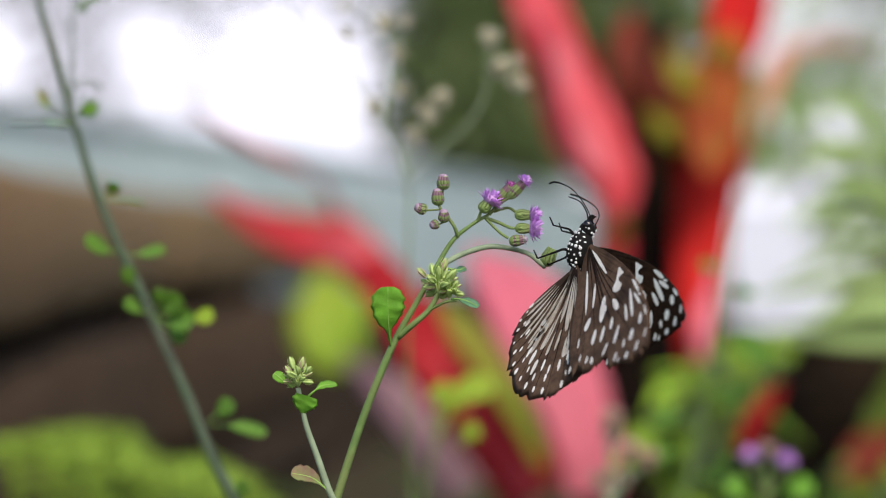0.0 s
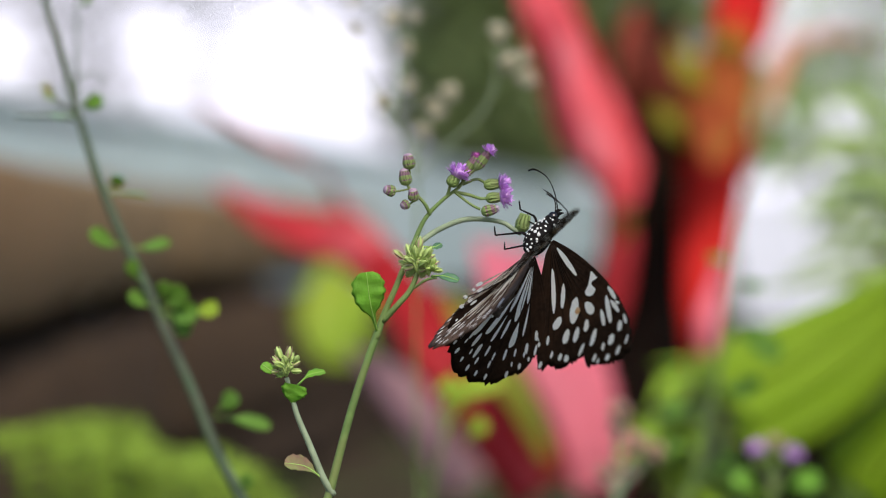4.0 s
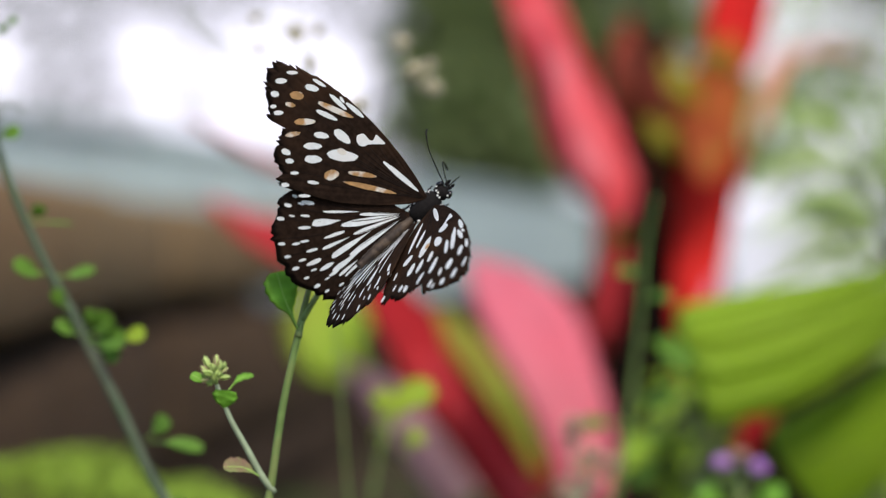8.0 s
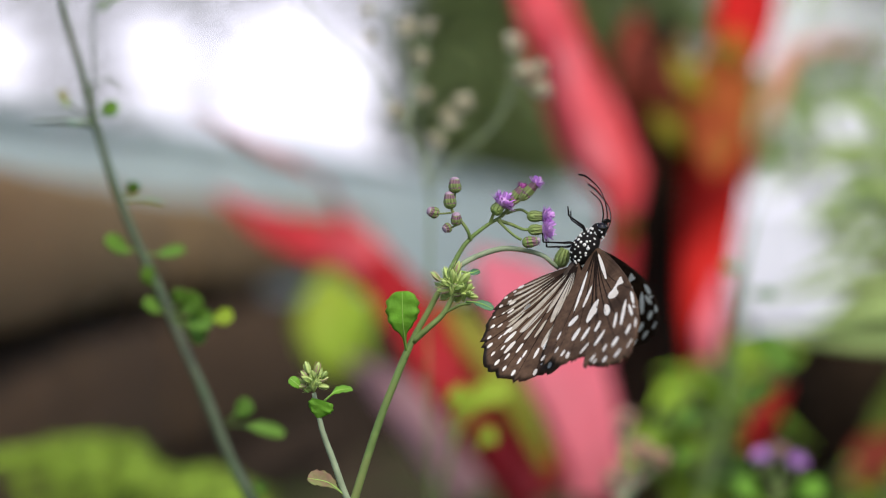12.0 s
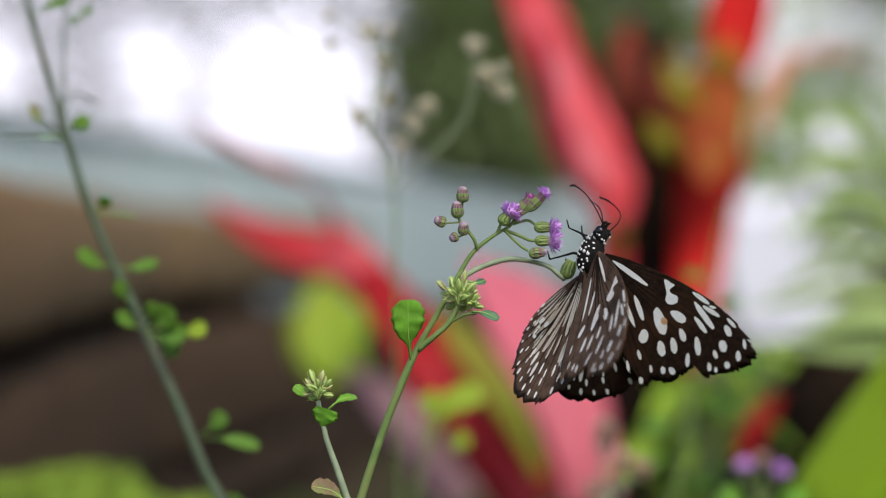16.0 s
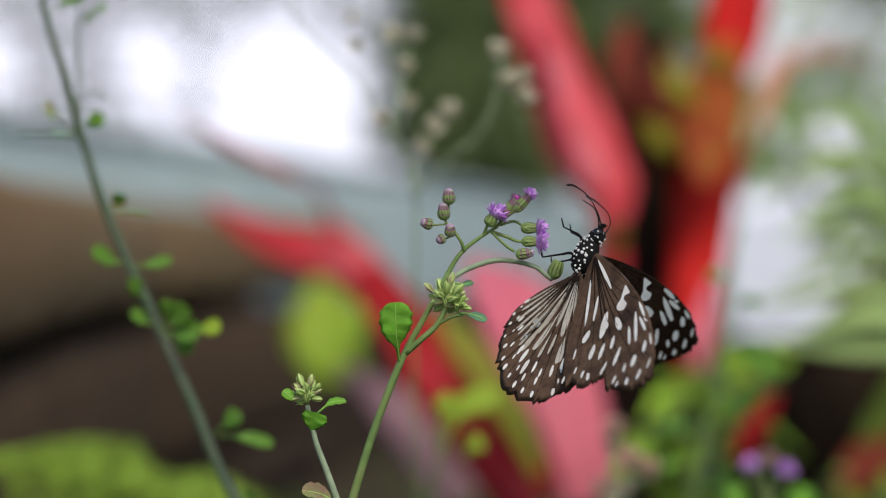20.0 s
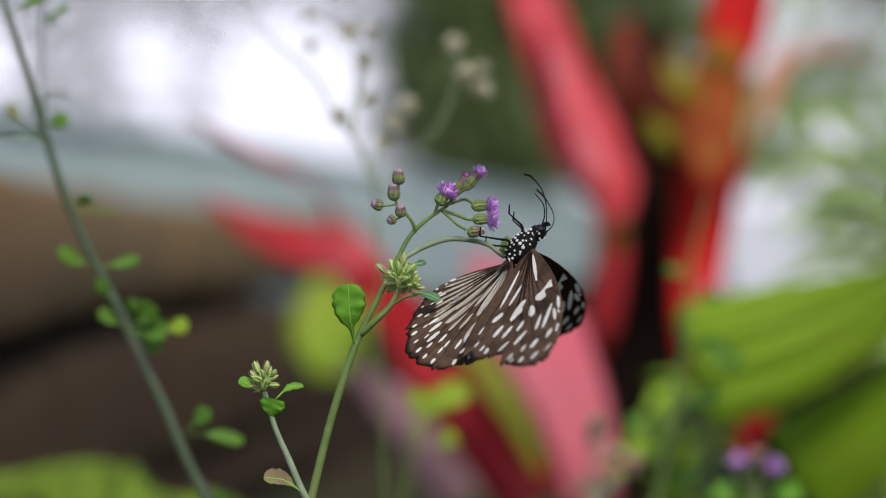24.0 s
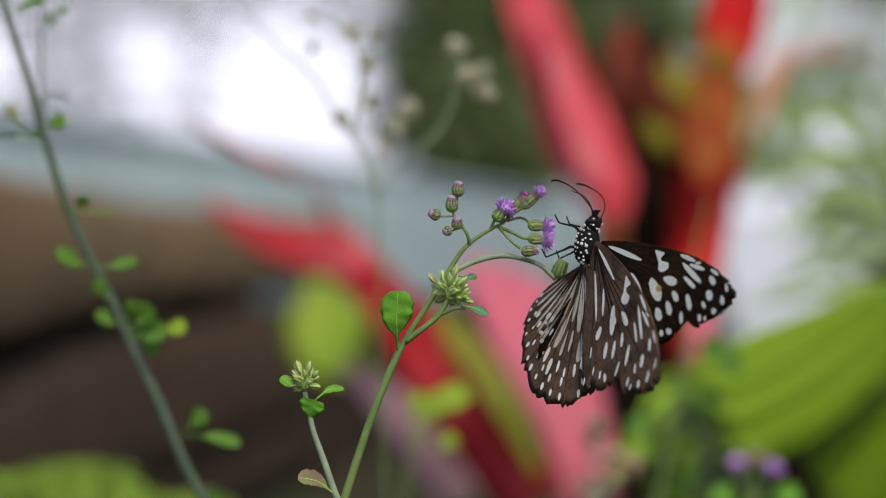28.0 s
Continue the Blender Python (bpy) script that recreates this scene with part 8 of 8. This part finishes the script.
    walk(wings[2], [
        (0, pose(-0.0012, -0.0046, 0.0003, 25.27, 58.05, 29.09)),
        (0.1, pose(-0.0012, -0.0046, 0.0003, 25.27, 58.05, 29.09)),
        (0.5, pose(-0.0012, -0.0046, 0.0003, 27.7, 49.73, 34.53)),
        (1, pose(-0.0012, -0.0046, 0.0003, 27.17, 51.93, 33.11)),
        (1.5, pose(-0.0012, -0.0046, 0.0003, 28.42, 56.05, 33.12)),
        (2, pose(-0.0012, -0.0046, 0.0003, 31.96, 54.99, 37.3)),
        (2.5, pose(-0.0012, -0.0046, 0.0003, 25.76, 54.07, 30.79)),
        (3, pose(-0.0012, -0.0046, 0.0003, 20.03, 52.73, 24.62)),
        (3.5, pose(-0.0012, -0.0046, 0.0003, 19.38, 48.43, 25.18)),
        (5.45, pose(-0.0012, -0.0046, 0.0003, 21.3, 39.96, 31.26)),
        (5.5, pose(-0.0012, -0.0046, 0.0003, 21.3, 39.95, 31.27)),
        (5.6, pose(-0.0012, -0.0046, 0.0003, 21.3, 39.95, 31.27)),
        (5.7, pose(-0.0012, -0.0046, 0.0003, 23.76, 64.64, 25.98)),
        (5.8, pose(-0.0012, -0.0046, 0.0003, 15.91, 54.05, 19.4)),
        (5.9, pose(-0.0012, -0.0046, 0.0003, 7.35, 46.37, 10.11)),
        (6, pose(-0.0012, -0.0046, 0.0003, 2.08, 37.95, 3.38)),
        (6.1, pose(-0.0012, -0.0046, 0.0003, 2.14, 36.49, 3.6)),
        (6.25, pose(-0.0012, -0.0046, 0.0003, 2.26, 29.8, 4.54)),
        (6.5, pose(-0.0012, -0.0046, 0.0003, 1.43, 11.92, 6.9)),
        (7, pose(-0.0012, -0.0046, 0.0003, -2.68, -13.72, 11.16)),
        (7.5, pose(-0.0012, -0.0046, 0.0003, -1.43, -7.51, 10.84)),
        (8, pose(-0.0012, -0.0046, 0.0003, -0.24, -1.29, 10.65)),
        (8.5, pose(-0.0012, -0.0046, 0.0003, 0.08, 0.39, 11.47)),
        (9, pose(-0.0012, -0.0046, 0.0003, 0.45, 2.06, 12.29)),
        (9.5, pose(-0.0012, -0.0046, 0.0003, 0.45, 2.06, 12.29)),
        (9.7, pose(-0.0012, -0.0046, 0.0003, 0.45, 2.06, 12.29)),
        (9.8, pose(-0.0012, -0.0046, 0.0003, -16.21, -27.99, 31.77)),
        (9.9, pose(-0.0012, -0.0046, 0.0003, 78.62, 82.56, 78.71)),
        (10, pose(-0.0012, -0.0046, 0.0003, 31.44, 66.56, 33.68)),
        (10.1, pose(-0.0012, -0.0046, 0.0003, 31.02, 66.03, 33.34)),
        (10.5, pose(-0.0012, -0.0046, 0.0003, 25.45, 57.03, 29.57)),
        (11, pose(-0.0012, -0.0046, 0.0003, 21.28, 47.49, 27.86)),
        (11.5, pose(-0.0012, -0.0046, 0.0003, 20.31, 48.17, 26.41)),
        (12, pose(-0.0012, -0.0046, 0.0003, 13.66, 50.27, 17.54)),
        (12.5, pose(-0.0012, -0.0046, 0.0003, 12.51, 48.48, 16.51)),
        (14.5, pose(-0.0012, -0.0046, 0.0003, 14.2, 53.24, 17.52)),
        (15, pose(-0.0012, -0.0046, 0.0003, 19.83, 60.49, 22.51)),
        (15.5, pose(-0.0012, -0.0046, 0.0003, 23.3, 62.89, 25.82)),
        (16, pose(-0.0012, -0.0046, 0.0003, 27.41, 65.17, 29.75)),
        (16.5, pose(-0.0012, -0.0046, 0.0003, 29.67, 64.41, 32.28)),
        (17, pose(-0.0012, -0.0046, 0.0003, 31.78, 63.6, 34.67)),
        (17.5, pose(-0.0012, -0.0046, 0.0003, 31.48, 63.84, 34.3)),
        (18, pose(-0.0012, -0.0046, 0.0003, 31.17, 64.08, 33.92)),
        (18.5, pose(-0.0012, -0.0046, 0.0003, 23.51, 62.4, 26.15)),
        (19, pose(-0.0012, -0.0046, 0.0003, 16.93, 60.29, 19.32)),
        (19.5, pose(-0.0012, -0.0046, 0.0003, 21.59, 62.02, 24.14)),
        (20, pose(-0.0012, -0.0046, 0.0003, 26.88, 63.54, 29.52)),
        (20.5, pose(-0.0012, -0.0046, 0.0003, 16.79, 61.8, 18.89)),
        (22.5, pose(-0.0012, -0.0046, 0.0003, 20.99, 55.84, 24.87)),
        (23, pose(-0.0012, -0.0046, 0.0003, 25.47, 64.54, 27.82)),
        (23.5, pose(-0.0012, -0.0046, 0.0003, 19.03, 60.27, 21.66)),
        (24, pose(-0.0012, -0.0046, 0.0003, 14.25, 55.73, 17.08)),
        (24.5, pose(-0.0012, -0.0046, 0.0003, 14.46, 51.73, 18.19)),
        (25, pose(-0.0012, -0.0046, 0.0003, 14.45, 47.74, 19.2)),
        (25.5, pose(-0.0012, -0.0046, 0.0003, 12.37, 42.96, 17.84)),
        (26, pose(-0.0012, -0.0046, 0.0003, 10.56, 38.15, 16.8)),
        (26.5, pose(-0.0012, -0.0046, 0.0003, 15.05, 46.08, 20.48)),
        (27, pose(-0.0012, -0.0046, 0.0003, 21.31, 53.69, 25.83)),
        (27.5, pose(-0.0012, -0.0046, 0.0003, 85.64, 64.24, 86.07)),
        (28, pose(-0.0012, -0.0046, 0.0003, 42.16, 63.45, 45.35)),
    ])
    walk(wings[3], [
        (0, pose(0.0012, -0.0046, 0.0003, -0.43, -6.53, 3.81)),
        (0.1, pose(0.0012, -0.0046, 0.0003, -0.43, -6.53, 3.81)),
        (0.5, pose(0.0012, -0.0046, 0.0003, -1.71, -17.62, 5.62)),
        (1, pose(0.0012, -0.0046, 0.0003, 1.63, -20.93, -4.56)),
        (1.5, pose(0.0012, -0.0046, 0.0003, 0.42, -17.16, -1.42)),
        (2, pose(0.0012, -0.0046, 0.0003, -1.45, -30.76, 2.84)),
        (2.5, pose(0.0012, -0.0046, 0.0003, -1.47, -23.34, 3.71)),
        (3, pose(0.0012, -0.0046, 0.0003, -1.25, -15.94, 4.55)),
        (3.5, pose(0.0012, -0.0046, 0.0003, 0.49, -14.12, -1.99)),
        (5.45, pose(0.0012, -0.0046, 0.0003, -0.06, 0.37, -8.74)),
        (5.5, pose(0.0012, -0.0046, 0.0003, -0.06, 0.4, -8.75)),
        (5.6, pose(0.0012, -0.0046, 0.0003, -0.06, 0.4, -8.75)),
        (5.7, pose(0.0012, -0.0046, 0.0003, -67.61, -73.68, 68.42)),
        (5.8, pose(0.0012, -0.0046, 0.0003, -63.43, -77.46, 63.98)),
        (5.9, pose(0.0012, -0.0046, 0.0003, 2.54, -79.33, -2.58)),
        (6, pose(0.0012, -0.0046, 0.0003, 36.85, -70.16, -38.55)),
        (6.1, pose(0.0012, -0.0046, 0.0003, 36.31, -70.57, -37.93)),
        (6.25, pose(0.0012, -0.0046, 0.0003, 33.5, -72.39, -34.78)),
        (6.5, pose(0.0012, -0.0046, 0.0003, 21.91, -76.93, -22.43)),
        (7, pose(0.0012, -0.0046, 0.0003, -15.13, -81.23, 15.3)),
        (7.5, pose(0.0012, -0.0046, 0.0003, -5.09, -78.61, 5.19)),
        (8, pose(0.0012, -0.0046, 0.0003, 1.03, -75.78, -1.06)),
        (8.5, pose(0.0012, -0.0046, 0.0003, 2.74, -76.13, -2.82)),
        (9, pose(0.0012, -0.0046, 0.0003, 4.54, -76.46, -4.67)),
        (9.5, pose(0.0012, -0.0046, 0.0003, 4.54, -76.46, -4.67)),
        (9.7, pose(0.0012, -0.0046, 0.0003, 4.54, -76.46, -4.67)),
        (9.8, pose(0.0012, -0.0046, 0.0003, -34.56, -47.49, 43.06)),
        (9.9, pose(0.0012, -0.0046, 0.0003, -15.74, -62.74, 17.59)),
        (10, pose(0.0012, -0.0046, 0.0003, -0.11, -34.99, 0.19)),
        (10.1, pose(0.0012, -0.0046, 0.0003, -0, -34.32, 0)),
        (10.5, pose(0.0012, -0.0046, 0.0003, 1.07, -22.95, -2.75)),
        (11, pose(0.0012, -0.0046, 0.0003, 1.01, -10.91, -5.31)),
        (11.5, pose(0.0012, -0.0046, 0.0003, -1.82, -17.02, 6.19)),
        (12, pose(0.0012, -0.0046, 0.0003, -4.3, -22.9, 10.93)),
        (12.5, pose(0.0012, -0.0046, 0.0003, -4.73, -20.79, 13.13)),
        (14.5, pose(0.0012, -0.0046, 0.0003, -4.73, -23.38, 11.78)),
        (15, pose(0.0012, -0.0046, 0.0003, -2.46, -14.27, 9.88)),
        (15.5, pose(0.0012, -0.0046, 0.0003, -2.31, -19.54, 6.87)),
        (16, pose(0.0012, -0.0046, 0.0003, -1.56, -24.82, 3.71)),
        (16.5, pose(0.0012, -0.0046, 0.0003, -0.32, -25.3, 0.75)),
        (17, pose(0.0012, -0.0046, 0.0003, 0.97, -25.72, -2.23)),
        (17.5, pose(0.0012, -0.0046, 0.0003, 0.23, -19.89, -0.66)),
        (18, pose(0.0012, -0.0046, 0.0003, -0.19, -14.05, 0.79)),
        (18.5, pose(0.0012, -0.0046, 0.0003, -0.84, -14.27, 3.39)),
        (19, pose(0.0012, -0.0046, 0.0003, -1.5, -14.46, 6)),
        (19.5, pose(0.0012, -0.0046, 0.0003, -1.42, -15, 5.48)),
        (20, pose(0.0012, -0.0046, 0.0003, -1.33, -15.54, 4.96)),
        (20.5, pose(0.0012, -0.0046, 0.0003, -9.67, -32.13, 17.76)),
        (22.5, pose(0.0012, -0.0046, 0.0003, -3.52, -26.32, 7.9)),
        (23, pose(0.0012, -0.0046, 0.0003, -10.12, -37.06, 16.5)),
        (23.5, pose(0.0012, -0.0046, 0.0003, -4.6, -24.15, 11.12)),
        (24, pose(0.0012, -0.0046, 0.0003, -1.38, -10.8, 7.31)),
        (24.5, pose(0.0012, -0.0046, 0.0003, -2.3, -16.47, 8.08)),
        (25, pose(0.0012, -0.0046, 0.0003, -3.4, -22.11, 8.97)),
        (25.5, pose(0.0012, -0.0046, 0.0003, -1.97, -18.25, 6.28)),
        (26, pose(0.0012, -0.0046, 0.0003, -0.93, -14.32, 3.74)),
        (26.5, pose(0.0012, -0.0046, 0.0003, -0.11, -7.63, 0.82)),
        (27, pose(0.0012, -0.0046, 0.0003, 0.03, -0.91, -2)),
        (27.5, pose(0.0012, -0.0046, 0.0003, 3.73, -17.77, -12.06)),
        (28, pose(0.0012, -0.0046, 0.0003, 1.52, -18.73, -4.71)),
    ])
    walk(feelers[0], [
        (0, pose(-0.0007, 0.0048, -0.0015, -60.01, 0, 44.19)),
        (0.1, pose(-0.0007, 0.0048, -0.0015, -60.01, 0, 44.19)),
        (0.5, pose(-0.0007, 0.0048, -0.0015, -60.01, 0, 44.19)),
        (1, pose(-0.0007, 0.0048, -0.0015, -60.01, 0, 44.19)),
        (1.5, pose(-0.0007, 0.0048, -0.0015, -60.01, 0, 44.19)),
        (2, pose(-0.0007, 0.0048, -0.0015, -60.01, 0, 44.19)),
        (2.5, pose(-0.0007, 0.0048, -0.0015, -60.01, 0, 44.19)),
        (3, pose(-0.0007, 0.0048, -0.0015, -60.01, 0, 44.19)),
        (3.5, pose(-0.0007, 0.0048, -0.0015, -60.01, 0, 44.19)),
        (5.45, pose(-0.0007, 0.0048, -0.0015, -60.01, 0, 44.19)),
        (5.5, pose(-0.0007, 0.0048, -0.0015, -60.01, 0, 44.19)),
        (5.6, pose(-0.0007, 0.0048, -0.0015, -60.01, 0, 44.19)),
        (5.7, pose(-0.0007, 0.0048, -0.0015, -60.01, 0, 44.19)),
        (5.8, pose(-0.0007, 0.0048, -0.0015, -2.93, 0, 67.11)),
        (5.9, pose(-0.0007, 0.0048, -0.0015, -2.93, 0, 67.11)),
        (6, pose(-0.0007, 0.0048, -0.0015, -2.93, 0, 67.11)),
        (6.1, pose(-0.0007, 0.0048, -0.0015, -2.93, 0, 67.11)),
        (6.25, pose(-0.0007, 0.0048, -0.0015, -2.93, 0, 67.11)),
        (6.5, pose(-0.0007, 0.0048, -0.0015, -2.93, 0, 67.11)),
        (7, pose(-0.0007, 0.0048, -0.0015, -2.93, 0, 67.11)),
        (7.5, pose(-0.0007, 0.0048, -0.0015, -2.93, 0, 67.11)),
        (8, pose(-0.0007, 0.0048, -0.0015, -2.93, 0, 67.11)),
        (8.5, pose(-0.0007, 0.0048, -0.0015, -2.93, 0, 67.11)),
        (9, pose(-0.0007, 0.0048, -0.0015, -2.93, 0, 67.11)),
        (9.5, pose(-0.0007, 0.0048, -0.0015, -2.93, 0, 67.11)),
        (9.7, pose(-0.0007, 0.0048, -0.0015, -2.93, 0, 67.11)),
        (9.8, pose(-0.0007, 0.0048, -0.0015, -2.93, 0, 67.11)),
        (9.9, pose(-0.0007, 0.0048, -0.0015, -60.01, 0, 44.19)),
        (10, pose(-0.0007, 0.0048, -0.0015, -60.01, 0, 44.19)),
        (10.1, pose(-0.0007, 0.0048, -0.0015, -60.01, 0, 44.19)),
        (10.5, pose(-0.0007, 0.0048, -0.0015, -60.01, 0, 44.19)),
        (11, pose(-0.0007, 0.0048, -0.0015, -60.01, 0, 44.19)),
        (11.5, pose(-0.0007, 0.0048, -0.0015, -60.01, 0, 44.19)),
        (12, pose(-0.0007, 0.0048, -0.0015, -60.01, 0, 44.19)),
        (12.5, pose(-0.0007, 0.0048, -0.0015, -60.01, 0, 44.19)),
        (14.5, pose(-0.0007, 0.0048, -0.0015, -60.01, 0, 44.19)),
        (15, pose(-0.0007, 0.0048, -0.0015, -60.01, 0, 44.19)),
        (15.5, pose(-0.0007, 0.0048, -0.0015, -60.01, 0, 44.19)),
        (16, pose(-0.0007, 0.0048, -0.0015, -60.01, 0, 44.19)),
        (16.5, pose(-0.0007, 0.0048, -0.0015, -60.01, 0, 44.19)),
        (17, pose(-0.0007, 0.0048, -0.0015, -60.01, 0, 44.19)),
        (17.5, pose(-0.0007, 0.0048, -0.0015, -60.01, 0, 44.19)),
        (18, pose(-0.0007, 0.0048, -0.0015, -60.01, 0, 44.19)),
        (18.5, pose(-0.0007, 0.0048, -0.0015, -60.01, 0, 44.19)),
        (19, pose(-0.0007, 0.0048, -0.0015, -60.01, 0, 44.19)),
        (19.5, pose(-0.0007, 0.0048, -0.0015, -60.01, 0, 44.19)),
        (20, pose(-0.0007, 0.0048, -0.0015, -60.01, 0, 44.19)),
        (20.5, pose(-0.0007, 0.0048, -0.0015, -60.01, 0, 44.19)),
        (22.5, pose(-0.0007, 0.0048, -0.0015, -60.01, 0, 44.19)),
        (23, pose(-0.0007, 0.0048, -0.0015, -60.01, 0, 44.19)),
        (23.5, pose(-0.0007, 0.0048, -0.0015, -60.01, 0, 44.19)),
        (24, pose(-0.0007, 0.0048, -0.0015, -60.01, 0, 44.19)),
        (24.5, pose(-0.0007, 0.0048, -0.0015, -60.01, 0, 44.19)),
        (25, pose(-0.0007, 0.0048, -0.0015, -60.01, 0, 44.19)),
        (25.5, pose(-0.0007, 0.0048, -0.0015, -60.01, 0, 44.19)),
        (26, pose(-0.0007, 0.0048, -0.0015, -60.01, 0, 44.19)),
        (26.5, pose(-0.0007, 0.0048, -0.0015, -60.01, 0, 44.19)),
        (27, pose(-0.0007, 0.0048, -0.0015, -60.01, 0, 44.19)),
        (27.5, pose(-0.0007, 0.0048, -0.0015, -60.01, 0, 44.19)),
        (28, pose(-0.0007, 0.0048, -0.0015, -60.01, 0, 44.19)),
    ])
    walk(feelers[1], [
        (0, pose(0.0007, 0.0048, -0.0015, -50.6, 0, -54.25)),
        (0.1, pose(0.0007, 0.0048, -0.0015, -50.6, 0, -54.25)),
        (0.5, pose(0.0007, 0.0048, -0.0015, -50.6, 0, -54.25)),
        (1, pose(0.0007, 0.0048, -0.0015, -50.6, 0, -54.25)),
        (1.5, pose(0.0007, 0.0048, -0.0015, -50.6, 0, -54.25)),
        (2, pose(0.0007, 0.0048, -0.0015, -50.6, 0, -54.25)),
        (2.5, pose(0.0007, 0.0048, -0.0015, -50.6, 0, -54.25)),
        (3, pose(0.0007, 0.0048, -0.0015, -50.6, 0, -54.25)),
        (3.5, pose(0.0007, 0.0048, -0.0015, -50.6, 0, -54.25)),
        (5.45, pose(0.0007, 0.0048, -0.0015, -50.6, 0, -54.25)),
        (5.5, pose(0.0007, 0.0048, -0.0015, -50.6, 0, -54.25)),
        (5.6, pose(0.0007, 0.0048, -0.0015, -50.6, 0, -54.25)),
        (5.7, pose(0.0007, 0.0048, -0.0015, -50.6, 0, -54.25)),
        (5.8, pose(0.0007, 0.0048, -0.0015, -60.84, 0, 71.57)),
        (5.9, pose(0.0007, 0.0048, -0.0015, -60.84, 0, 71.57)),
        (6, pose(0.0007, 0.0048, -0.0015, -60.84, 0, 71.57)),
        (6.1, pose(0.0007, 0.0048, -0.0015, -60.84, 0, 71.57)),
        (6.25, pose(0.0007, 0.0048, -0.0015, -60.84, 0, 71.57)),
        (6.5, pose(0.0007, 0.0048, -0.0015, -60.84, 0, 71.57)),
        (7, pose(0.0007, 0.0048, -0.0015, -60.84, 0, 71.57)),
        (7.5, pose(0.0007, 0.0048, -0.0015, -60.84, 0, 71.57)),
        (8, pose(0.0007, 0.0048, -0.0015, -60.84, 0, 71.57)),
        (8.5, pose(0.0007, 0.0048, -0.0015, -60.84, 0, 71.57)),
        (9, pose(0.0007, 0.0048, -0.0015, -60.84, 0, 71.57)),
        (9.5, pose(0.0007, 0.0048, -0.0015, -60.84, 0, 71.57)),
        (9.7, pose(0.0007, 0.0048, -0.0015, -60.84, 0, 71.57)),
        (9.8, pose(0.0007, 0.0048, -0.0015, -60.84, 0, 71.57)),
        (9.9, pose(0.0007, 0.0048, -0.0015, -50.6, 0, -54.25)),
        (10, pose(0.0007, 0.0048, -0.0015, -50.6, 0, -54.25)),
        (10.1, pose(0.0007, 0.0048, -0.0015, -50.6, 0, -54.25)),
        (10.5, pose(0.0007, 0.0048, -0.0015, -50.6, 0, -54.25)),
        (11, pose(0.0007, 0.0048, -0.0015, -50.6, 0, -54.25)),
        (11.5, pose(0.0007, 0.0048, -0.0015, -50.6, 0, -54.25)),
        (12, pose(0.0007, 0.0048, -0.0015, -50.6, 0, -54.25)),
        (12.5, pose(0.0007, 0.0048, -0.0015, -50.6, 0, -54.25)),
        (14.5, pose(0.0007, 0.0048, -0.0015, -50.6, 0, -54.25)),
        (15, pose(0.0007, 0.0048, -0.0015, -50.6, 0, -54.25)),
        (15.5, pose(0.0007, 0.0048, -0.0015, -50.6, 0, -54.25)),
        (16, pose(0.0007, 0.0048, -0.0015, -50.6, 0, -54.25)),
        (16.5, pose(0.0007, 0.0048, -0.0015, -50.6, 0, -54.25)),
        (17, pose(0.0007, 0.0048, -0.0015, -50.6, 0, -54.25)),
        (17.5, pose(0.0007, 0.0048, -0.0015, -50.6, 0, -54.25)),
        (18, pose(0.0007, 0.0048, -0.0015, -50.6, 0, -54.25)),
        (18.5, pose(0.0007, 0.0048, -0.0015, -50.6, 0, -54.25)),
        (19, pose(0.0007, 0.0048, -0.0015, -50.6, 0, -54.25)),
        (19.5, pose(0.0007, 0.0048, -0.0015, -50.6, 0, -54.25)),
        (20, pose(0.0007, 0.0048, -0.0015, -50.6, 0, -54.25)),
        (20.5, pose(0.0007, 0.0048, -0.0015, -50.6, 0, -54.25)),
        (22.5, pose(0.0007, 0.0048, -0.0015, -50.6, 0, -54.25)),
        (23, pose(0.0007, 0.0048, -0.0015, -50.6, 0, -54.25)),
        (23.5, pose(0.0007, 0.0048, -0.0015, -50.6, 0, -54.25)),
        (24, pose(0.0007, 0.0048, -0.0015, -50.6, 0, -54.25)),
        (24.5, pose(0.0007, 0.0048, -0.0015, -50.6, 0, -54.25)),
        (25, pose(0.0007, 0.0048, -0.0015, -50.6, 0, -54.25)),
        (25.5, pose(0.0007, 0.0048, -0.0015, -50.6, 0, -54.25)),
        (26, pose(0.0007, 0.0048, -0.0015, -50.6, 0, -54.25)),
        (26.5, pose(0.0007, 0.0048, -0.0015, -50.6, 0, -54.25)),
        (27, pose(0.0007, 0.0048, -0.0015, -50.6, 0, -54.25)),
        (27.5, pose(0.0007, 0.0048, -0.0015, -50.6, 0, -54.25)),
        (28, pose(0.0007, 0.0048, -0.0015, -50.6, 0, -54.25)),
    ])


motions()
